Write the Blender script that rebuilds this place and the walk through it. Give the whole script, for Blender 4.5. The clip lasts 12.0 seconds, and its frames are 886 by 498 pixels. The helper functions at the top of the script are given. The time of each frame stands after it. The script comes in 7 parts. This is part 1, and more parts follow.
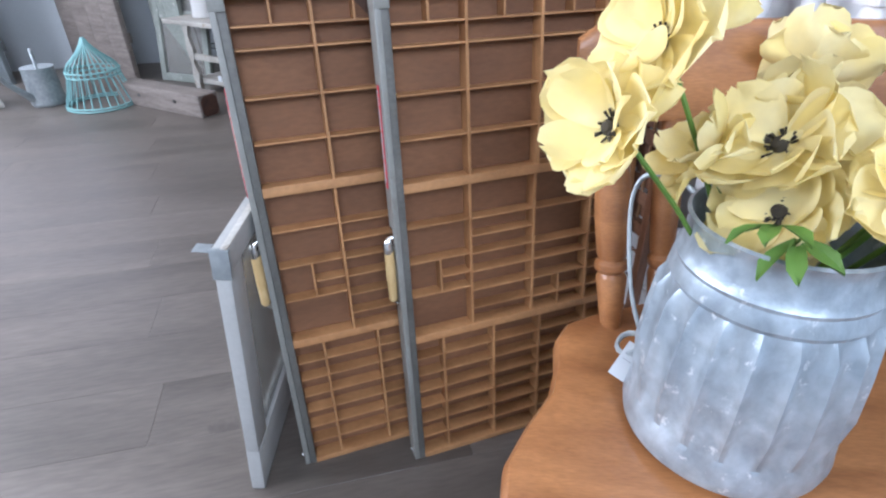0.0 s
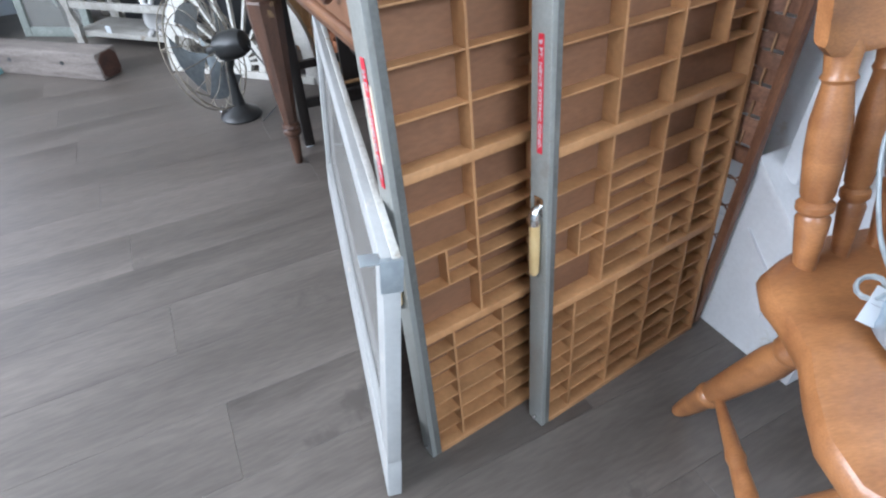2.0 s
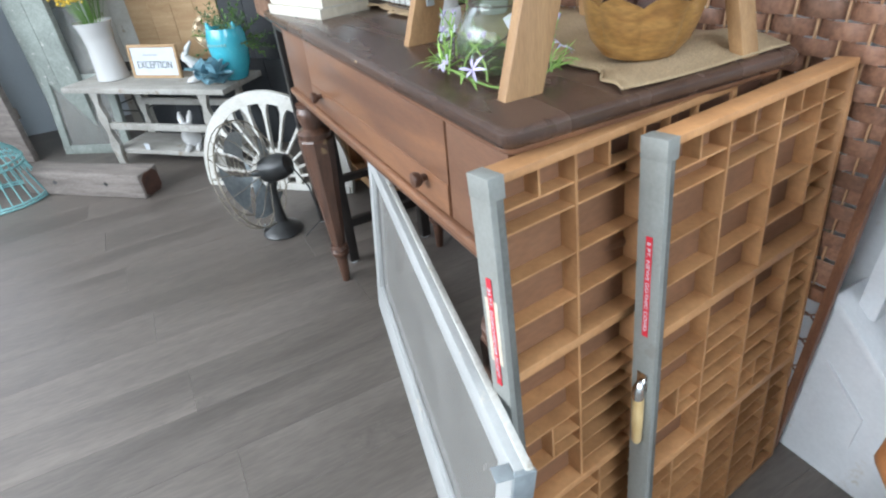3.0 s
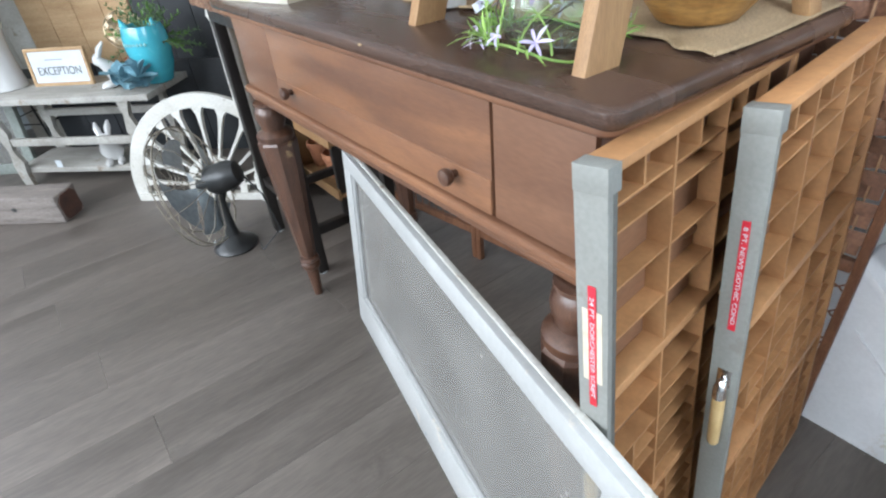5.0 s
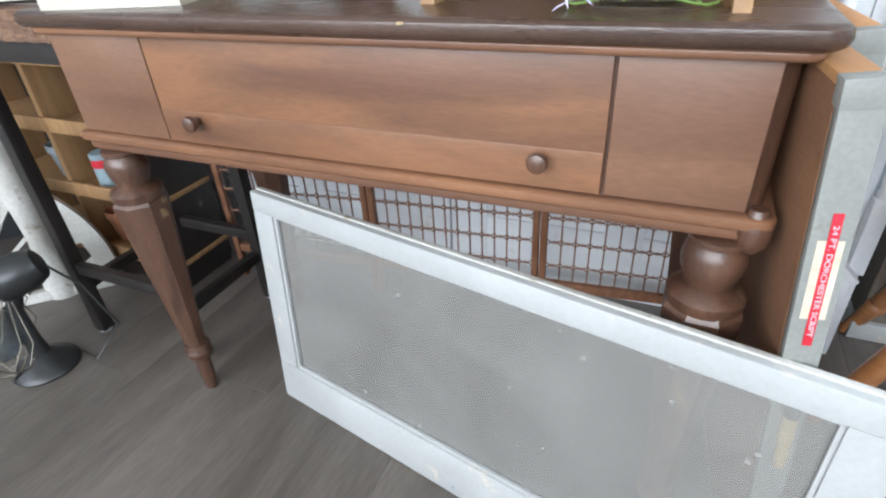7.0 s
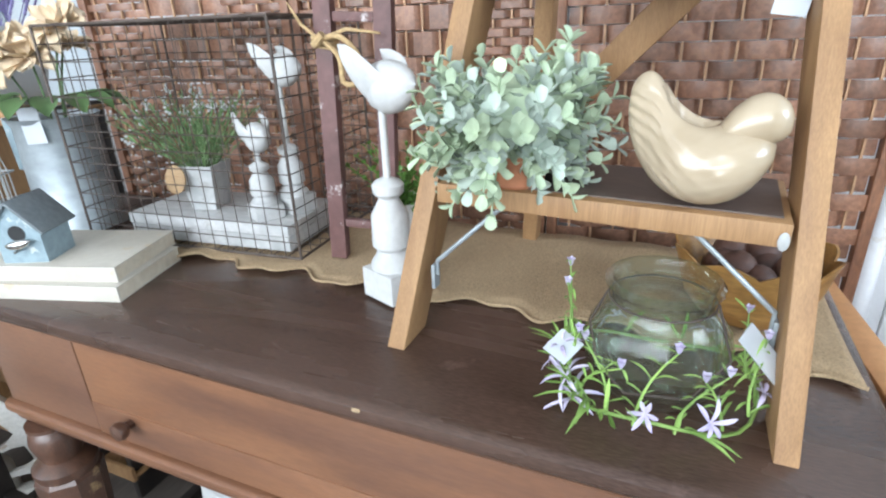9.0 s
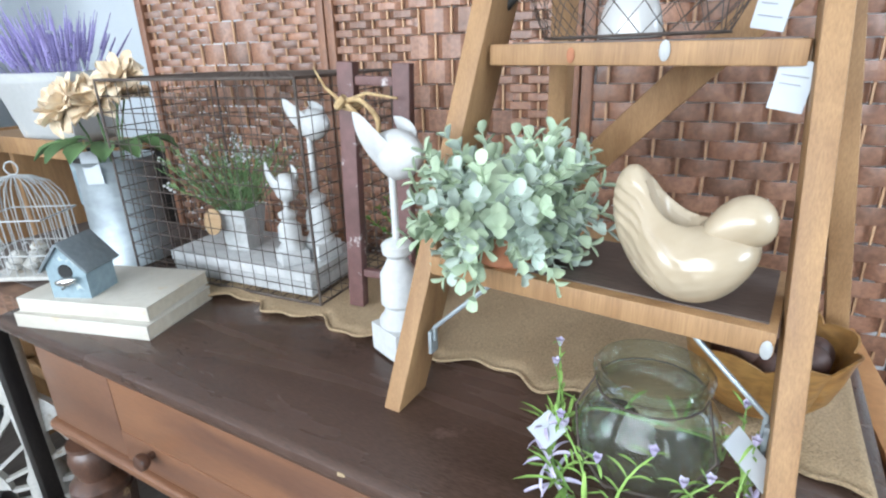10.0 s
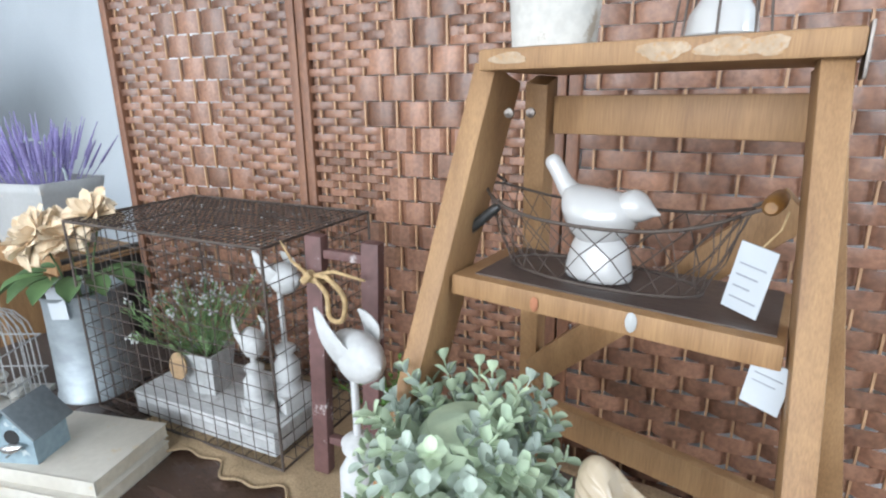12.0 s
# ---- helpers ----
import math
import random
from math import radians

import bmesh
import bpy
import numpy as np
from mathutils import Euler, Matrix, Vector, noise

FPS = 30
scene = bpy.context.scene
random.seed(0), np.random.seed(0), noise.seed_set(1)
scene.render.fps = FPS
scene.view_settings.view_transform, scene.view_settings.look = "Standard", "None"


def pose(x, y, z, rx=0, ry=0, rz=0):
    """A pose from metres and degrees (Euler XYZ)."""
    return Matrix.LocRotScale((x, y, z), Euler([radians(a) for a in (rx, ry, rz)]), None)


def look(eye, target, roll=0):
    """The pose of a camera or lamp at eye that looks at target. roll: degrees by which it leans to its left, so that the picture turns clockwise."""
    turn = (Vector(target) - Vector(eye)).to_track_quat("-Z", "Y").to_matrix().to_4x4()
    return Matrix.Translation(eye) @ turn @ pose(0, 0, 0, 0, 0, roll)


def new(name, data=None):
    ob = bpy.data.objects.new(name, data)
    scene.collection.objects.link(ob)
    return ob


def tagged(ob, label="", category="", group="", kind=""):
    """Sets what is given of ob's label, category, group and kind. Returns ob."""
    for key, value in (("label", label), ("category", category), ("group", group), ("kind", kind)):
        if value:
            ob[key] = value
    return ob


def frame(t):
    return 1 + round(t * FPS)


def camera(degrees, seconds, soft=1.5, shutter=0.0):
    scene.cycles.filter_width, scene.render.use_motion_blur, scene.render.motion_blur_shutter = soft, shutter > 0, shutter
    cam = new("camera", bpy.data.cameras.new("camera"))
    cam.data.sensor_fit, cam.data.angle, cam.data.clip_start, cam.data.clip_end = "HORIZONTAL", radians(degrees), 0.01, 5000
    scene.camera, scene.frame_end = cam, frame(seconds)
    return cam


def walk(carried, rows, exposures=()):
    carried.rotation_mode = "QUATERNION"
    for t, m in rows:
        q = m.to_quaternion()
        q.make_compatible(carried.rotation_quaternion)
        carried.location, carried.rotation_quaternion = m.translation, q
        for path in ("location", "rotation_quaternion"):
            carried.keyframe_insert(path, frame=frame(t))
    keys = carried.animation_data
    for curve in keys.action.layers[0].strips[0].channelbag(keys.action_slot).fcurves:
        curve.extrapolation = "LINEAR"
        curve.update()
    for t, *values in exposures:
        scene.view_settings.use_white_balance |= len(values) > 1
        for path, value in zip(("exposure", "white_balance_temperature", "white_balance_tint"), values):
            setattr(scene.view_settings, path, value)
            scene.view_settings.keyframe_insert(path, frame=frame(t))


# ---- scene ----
cam = camera(78.6, 12.0, soft=2.2)
PATH = [
    (0, (1.029, 0.047, 0.903), (-0.635, 0.428, -0.139), -0.9),
    (0.5, (0.997, -0.097, 0.907), (-0.566, 0.418, -0.229), -1.0),
    (1, (0.967, -0.197, 0.917), (-0.461, 0.518, -0.289), 1.6),
    (1.5, (0.905, -0.238, 0.919), (-0.506, 0.458, -0.315), -0.3),
    (2, (0.789, -0.259, 0.914), (-0.607, 0.41, -0.352), -2.5),
    (2.5, (0.704, -0.292, 0.963), (-0.712, 0.381, -0.279), -4.7),
    (3, (0.652, -0.332, 1.074), (-0.865, 0.387, -0.014), -5.6),
    (3.2, (0.644, -0.33, 1.102), (-0.89, 0.365, 0.022), -6.1),
    (4.8, (0.53, -0.422, 1.068), (-0.872, 0.459, -0.054), -5.2),
    (5, (0.478, -0.417, 1.04), (-0.89, 0.514, -0.083), -5.8),
    (5.5, (0.345, -0.403, 0.959), (-0.828, 0.788, -0.138), -3.6),
    (6, (0.243, -0.479, 0.937), (-0.645, 0.961, -0.129), -4.4),
    (6.5, (0.152, -0.597, 0.923), (-0.594, 0.919, -0.146), -4.3),
    (7, (0.068, -0.623, 0.964), (-0.642, 0.916, -0.098), -3.5),
    (7.5, (0.016, -0.522, 1.049), (-0.68, 1.089, 0.088), -3.3),
    (7.7, (0.011, -0.481, 1.08), (-0.688, 1.147, 0.153), -3.4),
    (9.3, (0.005, -0.357, 1.196), (-0.784, 1.325, 0.454), -1.8),
    (9.5, (0.026, -0.345, 1.204), (-0.806, 1.322, 0.478), -1.9),
    (10, (0.057, -0.336, 1.232), (-0.894, 1.282, 0.542), -1.9),
    (10.5, (0.058, -0.318, 1.273), (-0.99, 1.255, 0.618), -2.4),
    (11, (0.057, -0.296, 1.308), (-0.987, 1.302, 0.71), -1.7),
    (11.5, (0.059, -0.263, 1.343), (-0.926, 1.383, 0.776), -1.0),
    (12, (0.049, -0.242, 1.39), (-0.919, 1.422, 0.845), -0.6),
]
walk(cam, [(t, look(eye, target, roll)) for t, eye, target, roll in PATH], [(0.0, 0.27, 6200, 19), (1.0, 0.4, 6150, 19), (2.0, 0.5, 6150, 14), (3.0, 0.5, 6400, 10), (5.0, 0.5, 6450, 11), (7.5, 0.4, 6500, 11), (10.5, 0.36, 6250, 10), (11.0, 0.32, 6300, 11), (12.0, 0.15, 6450, 12)])


# ---- world, light ----
world = bpy.data.worlds.new("world")
scene.world = world
world.use_nodes = True
wn = world.node_tree.nodes
sky = wn.new("ShaderNodeTexSky")
sky.sky_type = "NISHITA"
sky.sun_disc = False
sky.sun_elevation, sky.sun_rotation = radians(42), radians(200)
world.node_tree.links.new(sky.outputs[0], wn["Background"].inputs[0])
wn["Background"].inputs[1].default_value = 0.12
sun = new("sun", bpy.data.lights.new("sun", "SUN"))
sun.data.energy, sun.data.angle, sun.data.color = 0.8, radians(12), (1.0, 0.95, 0.88)
sun.matrix_world = look((-1.5, -4.5, 4.5), (0, 0, 0))


def window_light(x, y, z, tx, ty, tz, w, h, power, color=(0.86, 0.94, 1.0)):
    lamp = new("window_daylight", bpy.data.lights.new("window_daylight", "AREA"))
    lamp.data.shape, lamp.data.size, lamp.data.size_y = "RECTANGLE", w, h
    lamp.data.energy, lamp.data.color = power, color
    lamp.matrix_world = look((x, y, z), (tx, ty, tz))
    return lamp


window_light(-0.6, -3.42, 1.95, -0.6, 0, 1.45, 4.4, 1.6, 214, (0.84, 0.92, 1.0))
window_light(2.94, -0.15, 2.2, 0, -0.15, 1.2, 1.5, 0.95, 60, (0.76, 0.88, 1.0))
window_light(-3.55, -2.2, 1.8, 0, -2.2, 1.6, 1.5, 1.9, 18, (0.86, 0.92, 1.0))


# ---- materials ----
def material(name, color, rough=0.6, dark=None, scale=8.0, stretch=(1, 1, 1), grain=0.0, grain_scale=120.0, bump=0.15, metal=0.0,
             stain=0.0, stain_color=(0.1, 0.08, 0.06), coat=0.0, vary=0.0, rough_vary=0.12, space="Object"):
    """A base colour that drifts between two tones at a large scale, fine grain, stains with edges of their own, and relief."""
    m = bpy.data.materials.new(name)
    m.use_nodes = True
    t = m.node_tree
    n, l = t.nodes, t.links
    b = n["Principled BSDF"]
    dark = dark or tuple(c * 0.72 for c in color)
    tc = n.new("ShaderNodeTexCoord")
    mp = n.new("ShaderNodeMapping")
    mp.inputs["Scale"].default_value = stretch
    info = n.new("ShaderNodeObjectInfo")
    off = n.new("ShaderNodeVectorMath")
    off.operation = "MULTIPLY_ADD"
    off.inputs[1].default_value = (7.3, 5.1, 9.7)
    l.new(info.outputs["Random"], off.inputs[0])
    l.new(tc.outputs[space], off.inputs[2])
    l.new(off.outputs[0], mp.inputs[0])
    big = n.new("ShaderNodeTexNoise")
    big.inputs["Scale"].default_value, big.inputs["Detail"].default_value, big.inputs["Distortion"].default_value = scale, 5, 0.6
    l.new(mp.outputs[0], big.inputs[0])
    fine = n.new("ShaderNodeTexNoise")
    fine.inputs["Scale"].default_value, fine.inputs["Detail"].default_value = grain_scale, 4
    l.new(mp.outputs[0], fine.inputs[0])
    ramp = n.new("ShaderNodeValToRGB")
    ramp.color_ramp.elements[0].position, ramp.color_ramp.elements[1].position = 0.32, 0.68
    ramp.color_ramp.elements[0].color, ramp.color_ramp.elements[1].color = (*dark, 1), (*color, 1)
    l.new(big.outputs[0], ramp.inputs[0])
    last = ramp.outputs[0]
    if grain:
        mix = n.new("ShaderNodeMix")
        mix.data_type, mix.blend_type = "RGBA", "MULTIPLY"
        r2 = n.new("ShaderNodeMapRange")
        r2.inputs[1].default_value, r2.inputs[2].default_value, r2.inputs[3].default_value, r2.inputs[4].default_value = 0.35, 0.65, 1 - grain, 1
        l.new(fine.outputs[0], r2.inputs[0])
        mix.inputs[0].default_value = 1
        l.new(last, mix.inputs[6])
        l.new(r2.outputs[0], mix.inputs[7])
        last = mix.outputs[2]
    if stain:
        sn = n.new("ShaderNodeTexNoise")
        sn.inputs["Scale"].default_value, sn.inputs["Detail"].default_value, sn.inputs["Roughness"].default_value = scale * 2.3, 8, 0.68
        l.new(off.outputs[0], sn.inputs[0])
        r3 = n.new("ShaderNodeMapRange")
        r3.inputs[1].default_value, r3.inputs[2].default_value = 0.62 - stain * 0.2, 0.68 - stain * 0.2
        l.new(sn.outputs[0], r3.inputs[0])
        mix = n.new("ShaderNodeMix")
        mix.data_type = "RGBA"
        l.new(r3.outputs[0], mix.inputs[0])
        l.new(last, mix.inputs[6])
        mix.inputs[7].default_value = (*stain_color, 1)
        last = mix.outputs[2]
    if vary:
        hsv = n.new("ShaderNodeHueSaturation")
        r4 = n.new("ShaderNodeMapRange")
        r4.inputs[3].default_value, r4.inputs[4].default_value = 1 - vary, 1 + vary
        l.new(info.outputs["Random"], r4.inputs[0])
        l.new(r4.outputs[0], hsv.inputs["Value"])
        l.new(last, hsv.inputs["Color"])
        last = hsv.outputs[0]
    l.new(last, b.inputs["Base Color"])
    r5 = n.new("ShaderNodeMapRange")
    r5.inputs[3].default_value, r5.inputs[4].default_value = max(0.02, rough - rough_vary), min(1, rough + rough_vary)
    l.new(big.outputs[0], r5.inputs[0])
    l.new(r5.outputs[0], b.inputs["Roughness"])
    b.inputs["Metallic"].default_value = metal
    b.inputs["Coat Weight"].default_value = coat
    b.inputs["Coat Roughness"].default_value = 0.15
    if bump:
        bp = n.new("ShaderNodeBump")
        bp.inputs["Strength"].default_value, bp.inputs["Distance"].default_value = bump, 0.002
        l.new(fine.outputs[0], bp.inputs["Height"])
        l.new(bp.outputs[0], b.inputs["Normal"])
    return m


def thin_pane(name, dust, dust_color, tint=(0.93, 0.95, 0.94), speck=0.35, edge=4.0, rim=0.7):
    """A thin sheet of old glass: clear, glossier at a slant, with an uneven film of dust and a few specks."""
    m = bpy.data.materials.new(name)
    m.use_nodes = True
    n, l = m.node_tree.nodes, m.node_tree.links
    n.remove(n["Principled BSDF"])
    clear, gloss, film = n.new("ShaderNodeBsdfTransparent"), n.new("ShaderNodeBsdfGlossy"), n.new("ShaderNodeBsdfDiffuse")
    clear.inputs[0].default_value = (*tint, 1)
    gloss.inputs["Roughness"].default_value = 0.03
    film.inputs[0].default_value = (*dust_color, 1)
    fres, sharp, weight = n.new("ShaderNodeLayerWeight"), n.new("ShaderNodeMath"), n.new("ShaderNodeMapRange")
    fres.inputs[0].default_value = 0.5
    sharp.operation = "POWER"
    sharp.inputs[1].default_value = edge
    weight.inputs[3].default_value, weight.inputs[4].default_value = 0.02, rim
    l.new(fres.outputs["Facing"], sharp.inputs[0])
    l.new(sharp.outputs[0], weight.inputs[0])
    mix1, mix2 = n.new("ShaderNodeMixShader"), n.new("ShaderNodeMixShader")
    l.new(weight.outputs[0], mix1.inputs[0])
    l.new(clear.outputs[0], mix1.inputs[1])
    l.new(gloss.outputs[0], mix1.inputs[2])
    tc, nz, sp = n.new("ShaderNodeTexCoord"), n.new("ShaderNodeTexNoise"), n.new("ShaderNodeTexVoronoi")
    nz.inputs["Scale"].default_value, nz.inputs["Detail"].default_value = 5, 7
    sp.inputs["Scale"].default_value = 16
    l.new(tc.outputs["Object"], nz.inputs[0])
    l.new(tc.outputs["Object"], sp.inputs[0])
    r1, r2, add = n.new("ShaderNodeMapRange"), n.new("ShaderNodeMapRange"), n.new("ShaderNodeMath")
    r1.inputs[1].default_value, r1.inputs[2].default_value, r1.inputs[3].default_value, r1.inputs[4].default_value = 0.3, 0.7, dust * 0.75, dust * 1.2
    r2.inputs[1].default_value, r2.inputs[2].default_value, r2.inputs[3].default_value, r2.inputs[4].default_value = 0.05, 0.07, speck, 0.0
    l.new(nz.outputs[0], r1.inputs[0])
    l.new(sp.outputs["Distance"], r2.inputs[0])
    l.new(r1.outputs[0], add.inputs[0])
    l.new(r2.outputs[0], add.inputs[1])
    l.new(add.outputs[0], mix2.inputs[0])
    l.new(mix1.outputs[0], mix2.inputs[1])
    l.new(film.outputs[0], mix2.inputs[2])
    l.new(mix2.outputs[0], n["Material Output"].inputs[0])
    return m


WALNUT = material("dark walnut veneer", (0.27, 0.124, 0.06), 0.34, (0.132, 0.063, 0.039), 1.9, (1, 6, 6), 0.14, 60, 0.06, coat=0.2, vary=0.1)
WALNUT_END = material("faded walnut veneer", (0.21, 0.105, 0.06), 0.36, (0.125, 0.06, 0.037), 1.7, (1, 4, 4), 0.14, 60, 0.06, coat=0.15)
WALNUT_TOP = material("worn walnut top", (0.092, 0.053, 0.038), 0.26, (0.056, 0.032, 0.023), 3, (1, 6, 6), 0.35, 110, 0.2, stain=0.1, stain_color=(0.1, 0.06, 0.045), coat=0.1)
WALNUT_LEG = material("turned walnut", (0.13, 0.062, 0.037), 0.36, (0.06, 0.028, 0.018), 5, (6, 6, 1), 0.35, 100, 0.15, stain=0.05, stain_color=(0.3, 0.2, 0.1), coat=0.15)
BLACKWOOD = material("ebonised wood", (0.03, 0.024, 0.02), 0.5, (0.015, 0.012, 0.011), 6, (4, 4, 1), 0.4, 90, 0.2)
MAPLE = material("honey maple", (0.46, 0.2, 0.075), 0.34, (0.3, 0.12, 0.045), 4, (6, 1, 6), 0.2, 80, 0.08, coat=0.3)
OLD_SMEAR = material("rubbed pale paint", (0.47, 0.36, 0.25), 0.6, (0.38, 0.26, 0.15), 90, (1, 1, 1), 0.2, 200, 0.2, stain=0.5, stain_color=(0.385, 0.235, 0.115))
PINE = material("raw pine", (0.385, 0.222, 0.1), 0.6, (0.28, 0.15, 0.064), 3.5, (14, 14, 0.8), 0.22, 60, 0.15)
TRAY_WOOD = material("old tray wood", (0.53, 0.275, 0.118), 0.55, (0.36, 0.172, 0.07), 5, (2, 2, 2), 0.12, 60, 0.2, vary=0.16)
# tray wood again, darkened: the shade inside the cells is in its colour
TRAY_BACK_SHADED = material("shaded tray back wood", (0.235, 0.11, 0.053), 0.7, (0.17, 0.077, 0.037), 4, (1, 1, 3), 0.14, 60, 0.15)
GREY_PAINT = material("grey painted steel", (0.25, 0.255, 0.235), 0.42, (0.215, 0.215, 0.195), 9, (1, 1, 1), 0.1, 200, 0.1, stain=0.06, stain_color=(0.2, 0.19, 0.17))
GREY_DARK = material("dark grey edge", (0.16, 0.16, 0.145), 0.5, (0.1, 0.1, 0.09), 9, (1, 1, 1), 0.2, 200, 0.1)
WHITE_PAINT = material("white paint", (0.43, 0.435, 0.425), 0.5, (0.365, 0.37, 0.36), 6, (1, 1, 1), 0.06, 120, 0.15, stain=0.02, stain_color=(0.5, 0.46, 0.4))
BENCH_PAINT = material("worn grey white paint", (0.4, 0.385, 0.35), 0.7, (0.27, 0.255, 0.225), 6, (1, 3, 1), 0.2, 90, 0.3, stain=0.12, stain_color=(0.22, 0.18, 0.14))
OLD_WHITE = material("chippy white paint", (0.6, 0.59, 0.55), 0.65, (0.47, 0.45, 0.4), 7, (1, 1, 1), 0.15, 120, 0.3, stain=0.12, stain_color=(0.3, 0.25, 0.19))
FLOOR = material("grey plank floor", (0.155, 0.132, 0.114), 0.42, (0.087, 0.073, 0.062), 1.6, (4, 0.6, 1), 0.2, 34, 0.2, stain=0.1, stain_color=(0.085, 0.072, 0.062), vary=0.06)
DOOR_WHITE = material("fresh white paint", (0.76, 0.77, 0.78), 0.5, (0.68, 0.69, 0.7), 6, (1, 1, 1), 0.05, 120, 0.12, stain=0.02, stain_color=(0.6, 0.57, 0.52))
WALL = material("pale blue grey wall", (0.55, 0.595, 0.625), 0.85, (0.5, 0.545, 0.575), 3, (1, 1, 1), 0.05, 150, 0.1)
CEIL = material("ceiling white", (0.82, 0.82, 0.81), 0.9, (0.7, 0.7, 0.69), 3, (1, 1, 1), 0.05, 150, 0.1)
CHROME = material("chrome", (0.75, 0.74, 0.72), 0.15, (0.6, 0.59, 0.57), 20, metal=1, bump=0.02, rough_vary=0.05)
GALV = material("galvanised steel", (0.47, 0.55, 0.61), 0.38, (0.33, 0.4, 0.46), 22, (1, 1, 1), 0.25, 45, 0.8, metal=0.5, stain=0.05, stain_color=(0.62, 0.67, 0.7))
ZINC = material("dull zinc", (0.42, 0.47, 0.49), 0.5, (0.33, 0.37, 0.385), 14, (1, 1, 1), 0.2, 60, 0.2, metal=0.5)
IRON = material("dark rusty wire", (0.125, 0.1, 0.085), 0.65, (0.07, 0.052, 0.043), 30, metal=0.5, bump=0.2)
GUARD = material("tarnished guard wire", (0.3, 0.27, 0.22), 0.5, (0.2, 0.17, 0.13), 30, metal=0.4, bump=0.1)
BLACK = material("black enamel", (0.03, 0.032, 0.032), 0.35, (0.018, 0.018, 0.018), 12, bump=0.05)
WICKER = material("woven brown wicker", (0.33, 0.168, 0.103), 0.38, (0.215, 0.104, 0.064), 20, (1, 1, 1), 0.35, 160, 0.3, vary=0.3)
STAKE = material("pale cane stake", (0.52, 0.31, 0.17), 0.5, (0.38, 0.21, 0.11), 30, (1, 1, 0.3), 0.2, 120, 0.1)
STILE = material("brown bamboo stile", (0.27, 0.12, 0.06), 0.5, (0.16, 0.066, 0.034), 12, (4, 4, 1), 0.3, 100, 0.2)
RED = material("red label tape", (0.62, 0.03, 0.05), 0.35, (0.5, 0.02, 0.035), 30, bump=0.05)
PAPER = material("aged paper", (0.62, 0.56, 0.45), 0.8, (0.52, 0.45, 0.34), 30, grain=0.1)
TAG = material("white price tag", (0.49, 0.52, 0.54), 0.7, (0.44, 0.47, 0.49), 20, bump=0.03)
INK = material("grey ink", (0.3, 0.31, 0.34), 0.8, (0.25, 0.26, 0.28), 20, bump=0)
PANE = thin_pane("dusty pane", 0.42, (0.285, 0.275, 0.257))
JAR_GLASS = thin_pane("clear green glass", 0.012, (0.5, 0.55, 0.5), (0.9, 0.95, 0.91), 0.0, 2.2, 0.95)

BURLAP = material("burlap", (0.47, 0.34, 0.2), 0.9, (0.38, 0.265, 0.15), 6, (1, 1, 1), 0.4, 420, 0.8)
BRASS_DARK = material("dark bolt steel", (0.2, 0.18, 0.16), 0.4, (0.12, 0.1, 0.09), 20, metal=0.9)
IVORY = material("ivory handle", (0.62, 0.45, 0.22), 0.4, (0.5, 0.34, 0.15), 25, coat=0.2)
CREAM_GLAZE = material("cream glaze", (0.47, 0.385, 0.275), 0.26, (0.36, 0.285, 0.19), 14, coat=0.2, bump=0.04, rough_vary=0.06)
WHITE_GLAZE = material("white glaze", (0.5, 0.495, 0.48), 0.18, (0.48, 0.475, 0.46), 9, coat=0.6, bump=0.03, rough_vary=0.05)
PLASTER = material("matt plaster white", (0.58, 0.585, 0.57), 0.75, (0.49, 0.495, 0.485), 12, grain=0.1, bump=0.2)
SAGE = material("dusty sage leaf", (0.47, 0.56, 0.38), 0.85, (0.32, 0.4, 0.28), 40, bump=0.2, vary=0.18)
SAGE_GREY = material("grey bloom sage leaf", (0.45, 0.52, 0.44), 0.9, (0.33, 0.39, 0.33), 40, bump=0.2, vary=0.18)
GREEN = material("grass green leaf", (0.12, 0.25, 0.04), 0.55, (0.07, 0.16, 0.025), 30, bump=0.1, vary=0.2)
LIME = material("spring green blade", (0.3, 0.46, 0.12), 0.6, (0.16, 0.29, 0.06), 30, bump=0.1, vary=0.25)
HEATHER = material("heather green leaf", (0.17, 0.27, 0.11), 0.7, (0.09, 0.16, 0.06), 30, bump=0.1, vary=0.25)
DEEP_GREEN = material("deep green leaf", (0.1, 0.18, 0.065), 0.6, (0.06, 0.115, 0.04), 30, bump=0.1, vary=0.2)
YELLOW = material("yellow petal", (0.93, 0.85, 0.52), 0.75, (0.9, 0.74, 0.28), 14, (1, 1, 1), 0.08, 90, 0.1, vary=0.08)


def let_light_through(m, share, tint):
    """Petals of thin silk: part of the light passes through them."""
    n, l = m.node_tree.nodes, m.node_tree.links
    through_light, mix = n.new("ShaderNodeBsdfTranslucent"), n.new("ShaderNodeMixShader")
    through_light.inputs[0].default_value = (*tint, 1)
    mix.inputs[0].default_value = share
    l.new(n["Principled BSDF"].outputs[0], mix.inputs[1])
    l.new(through_light.outputs[0], mix.inputs[2])
    l.new(mix.outputs[0], n["Material Output"].inputs[0])


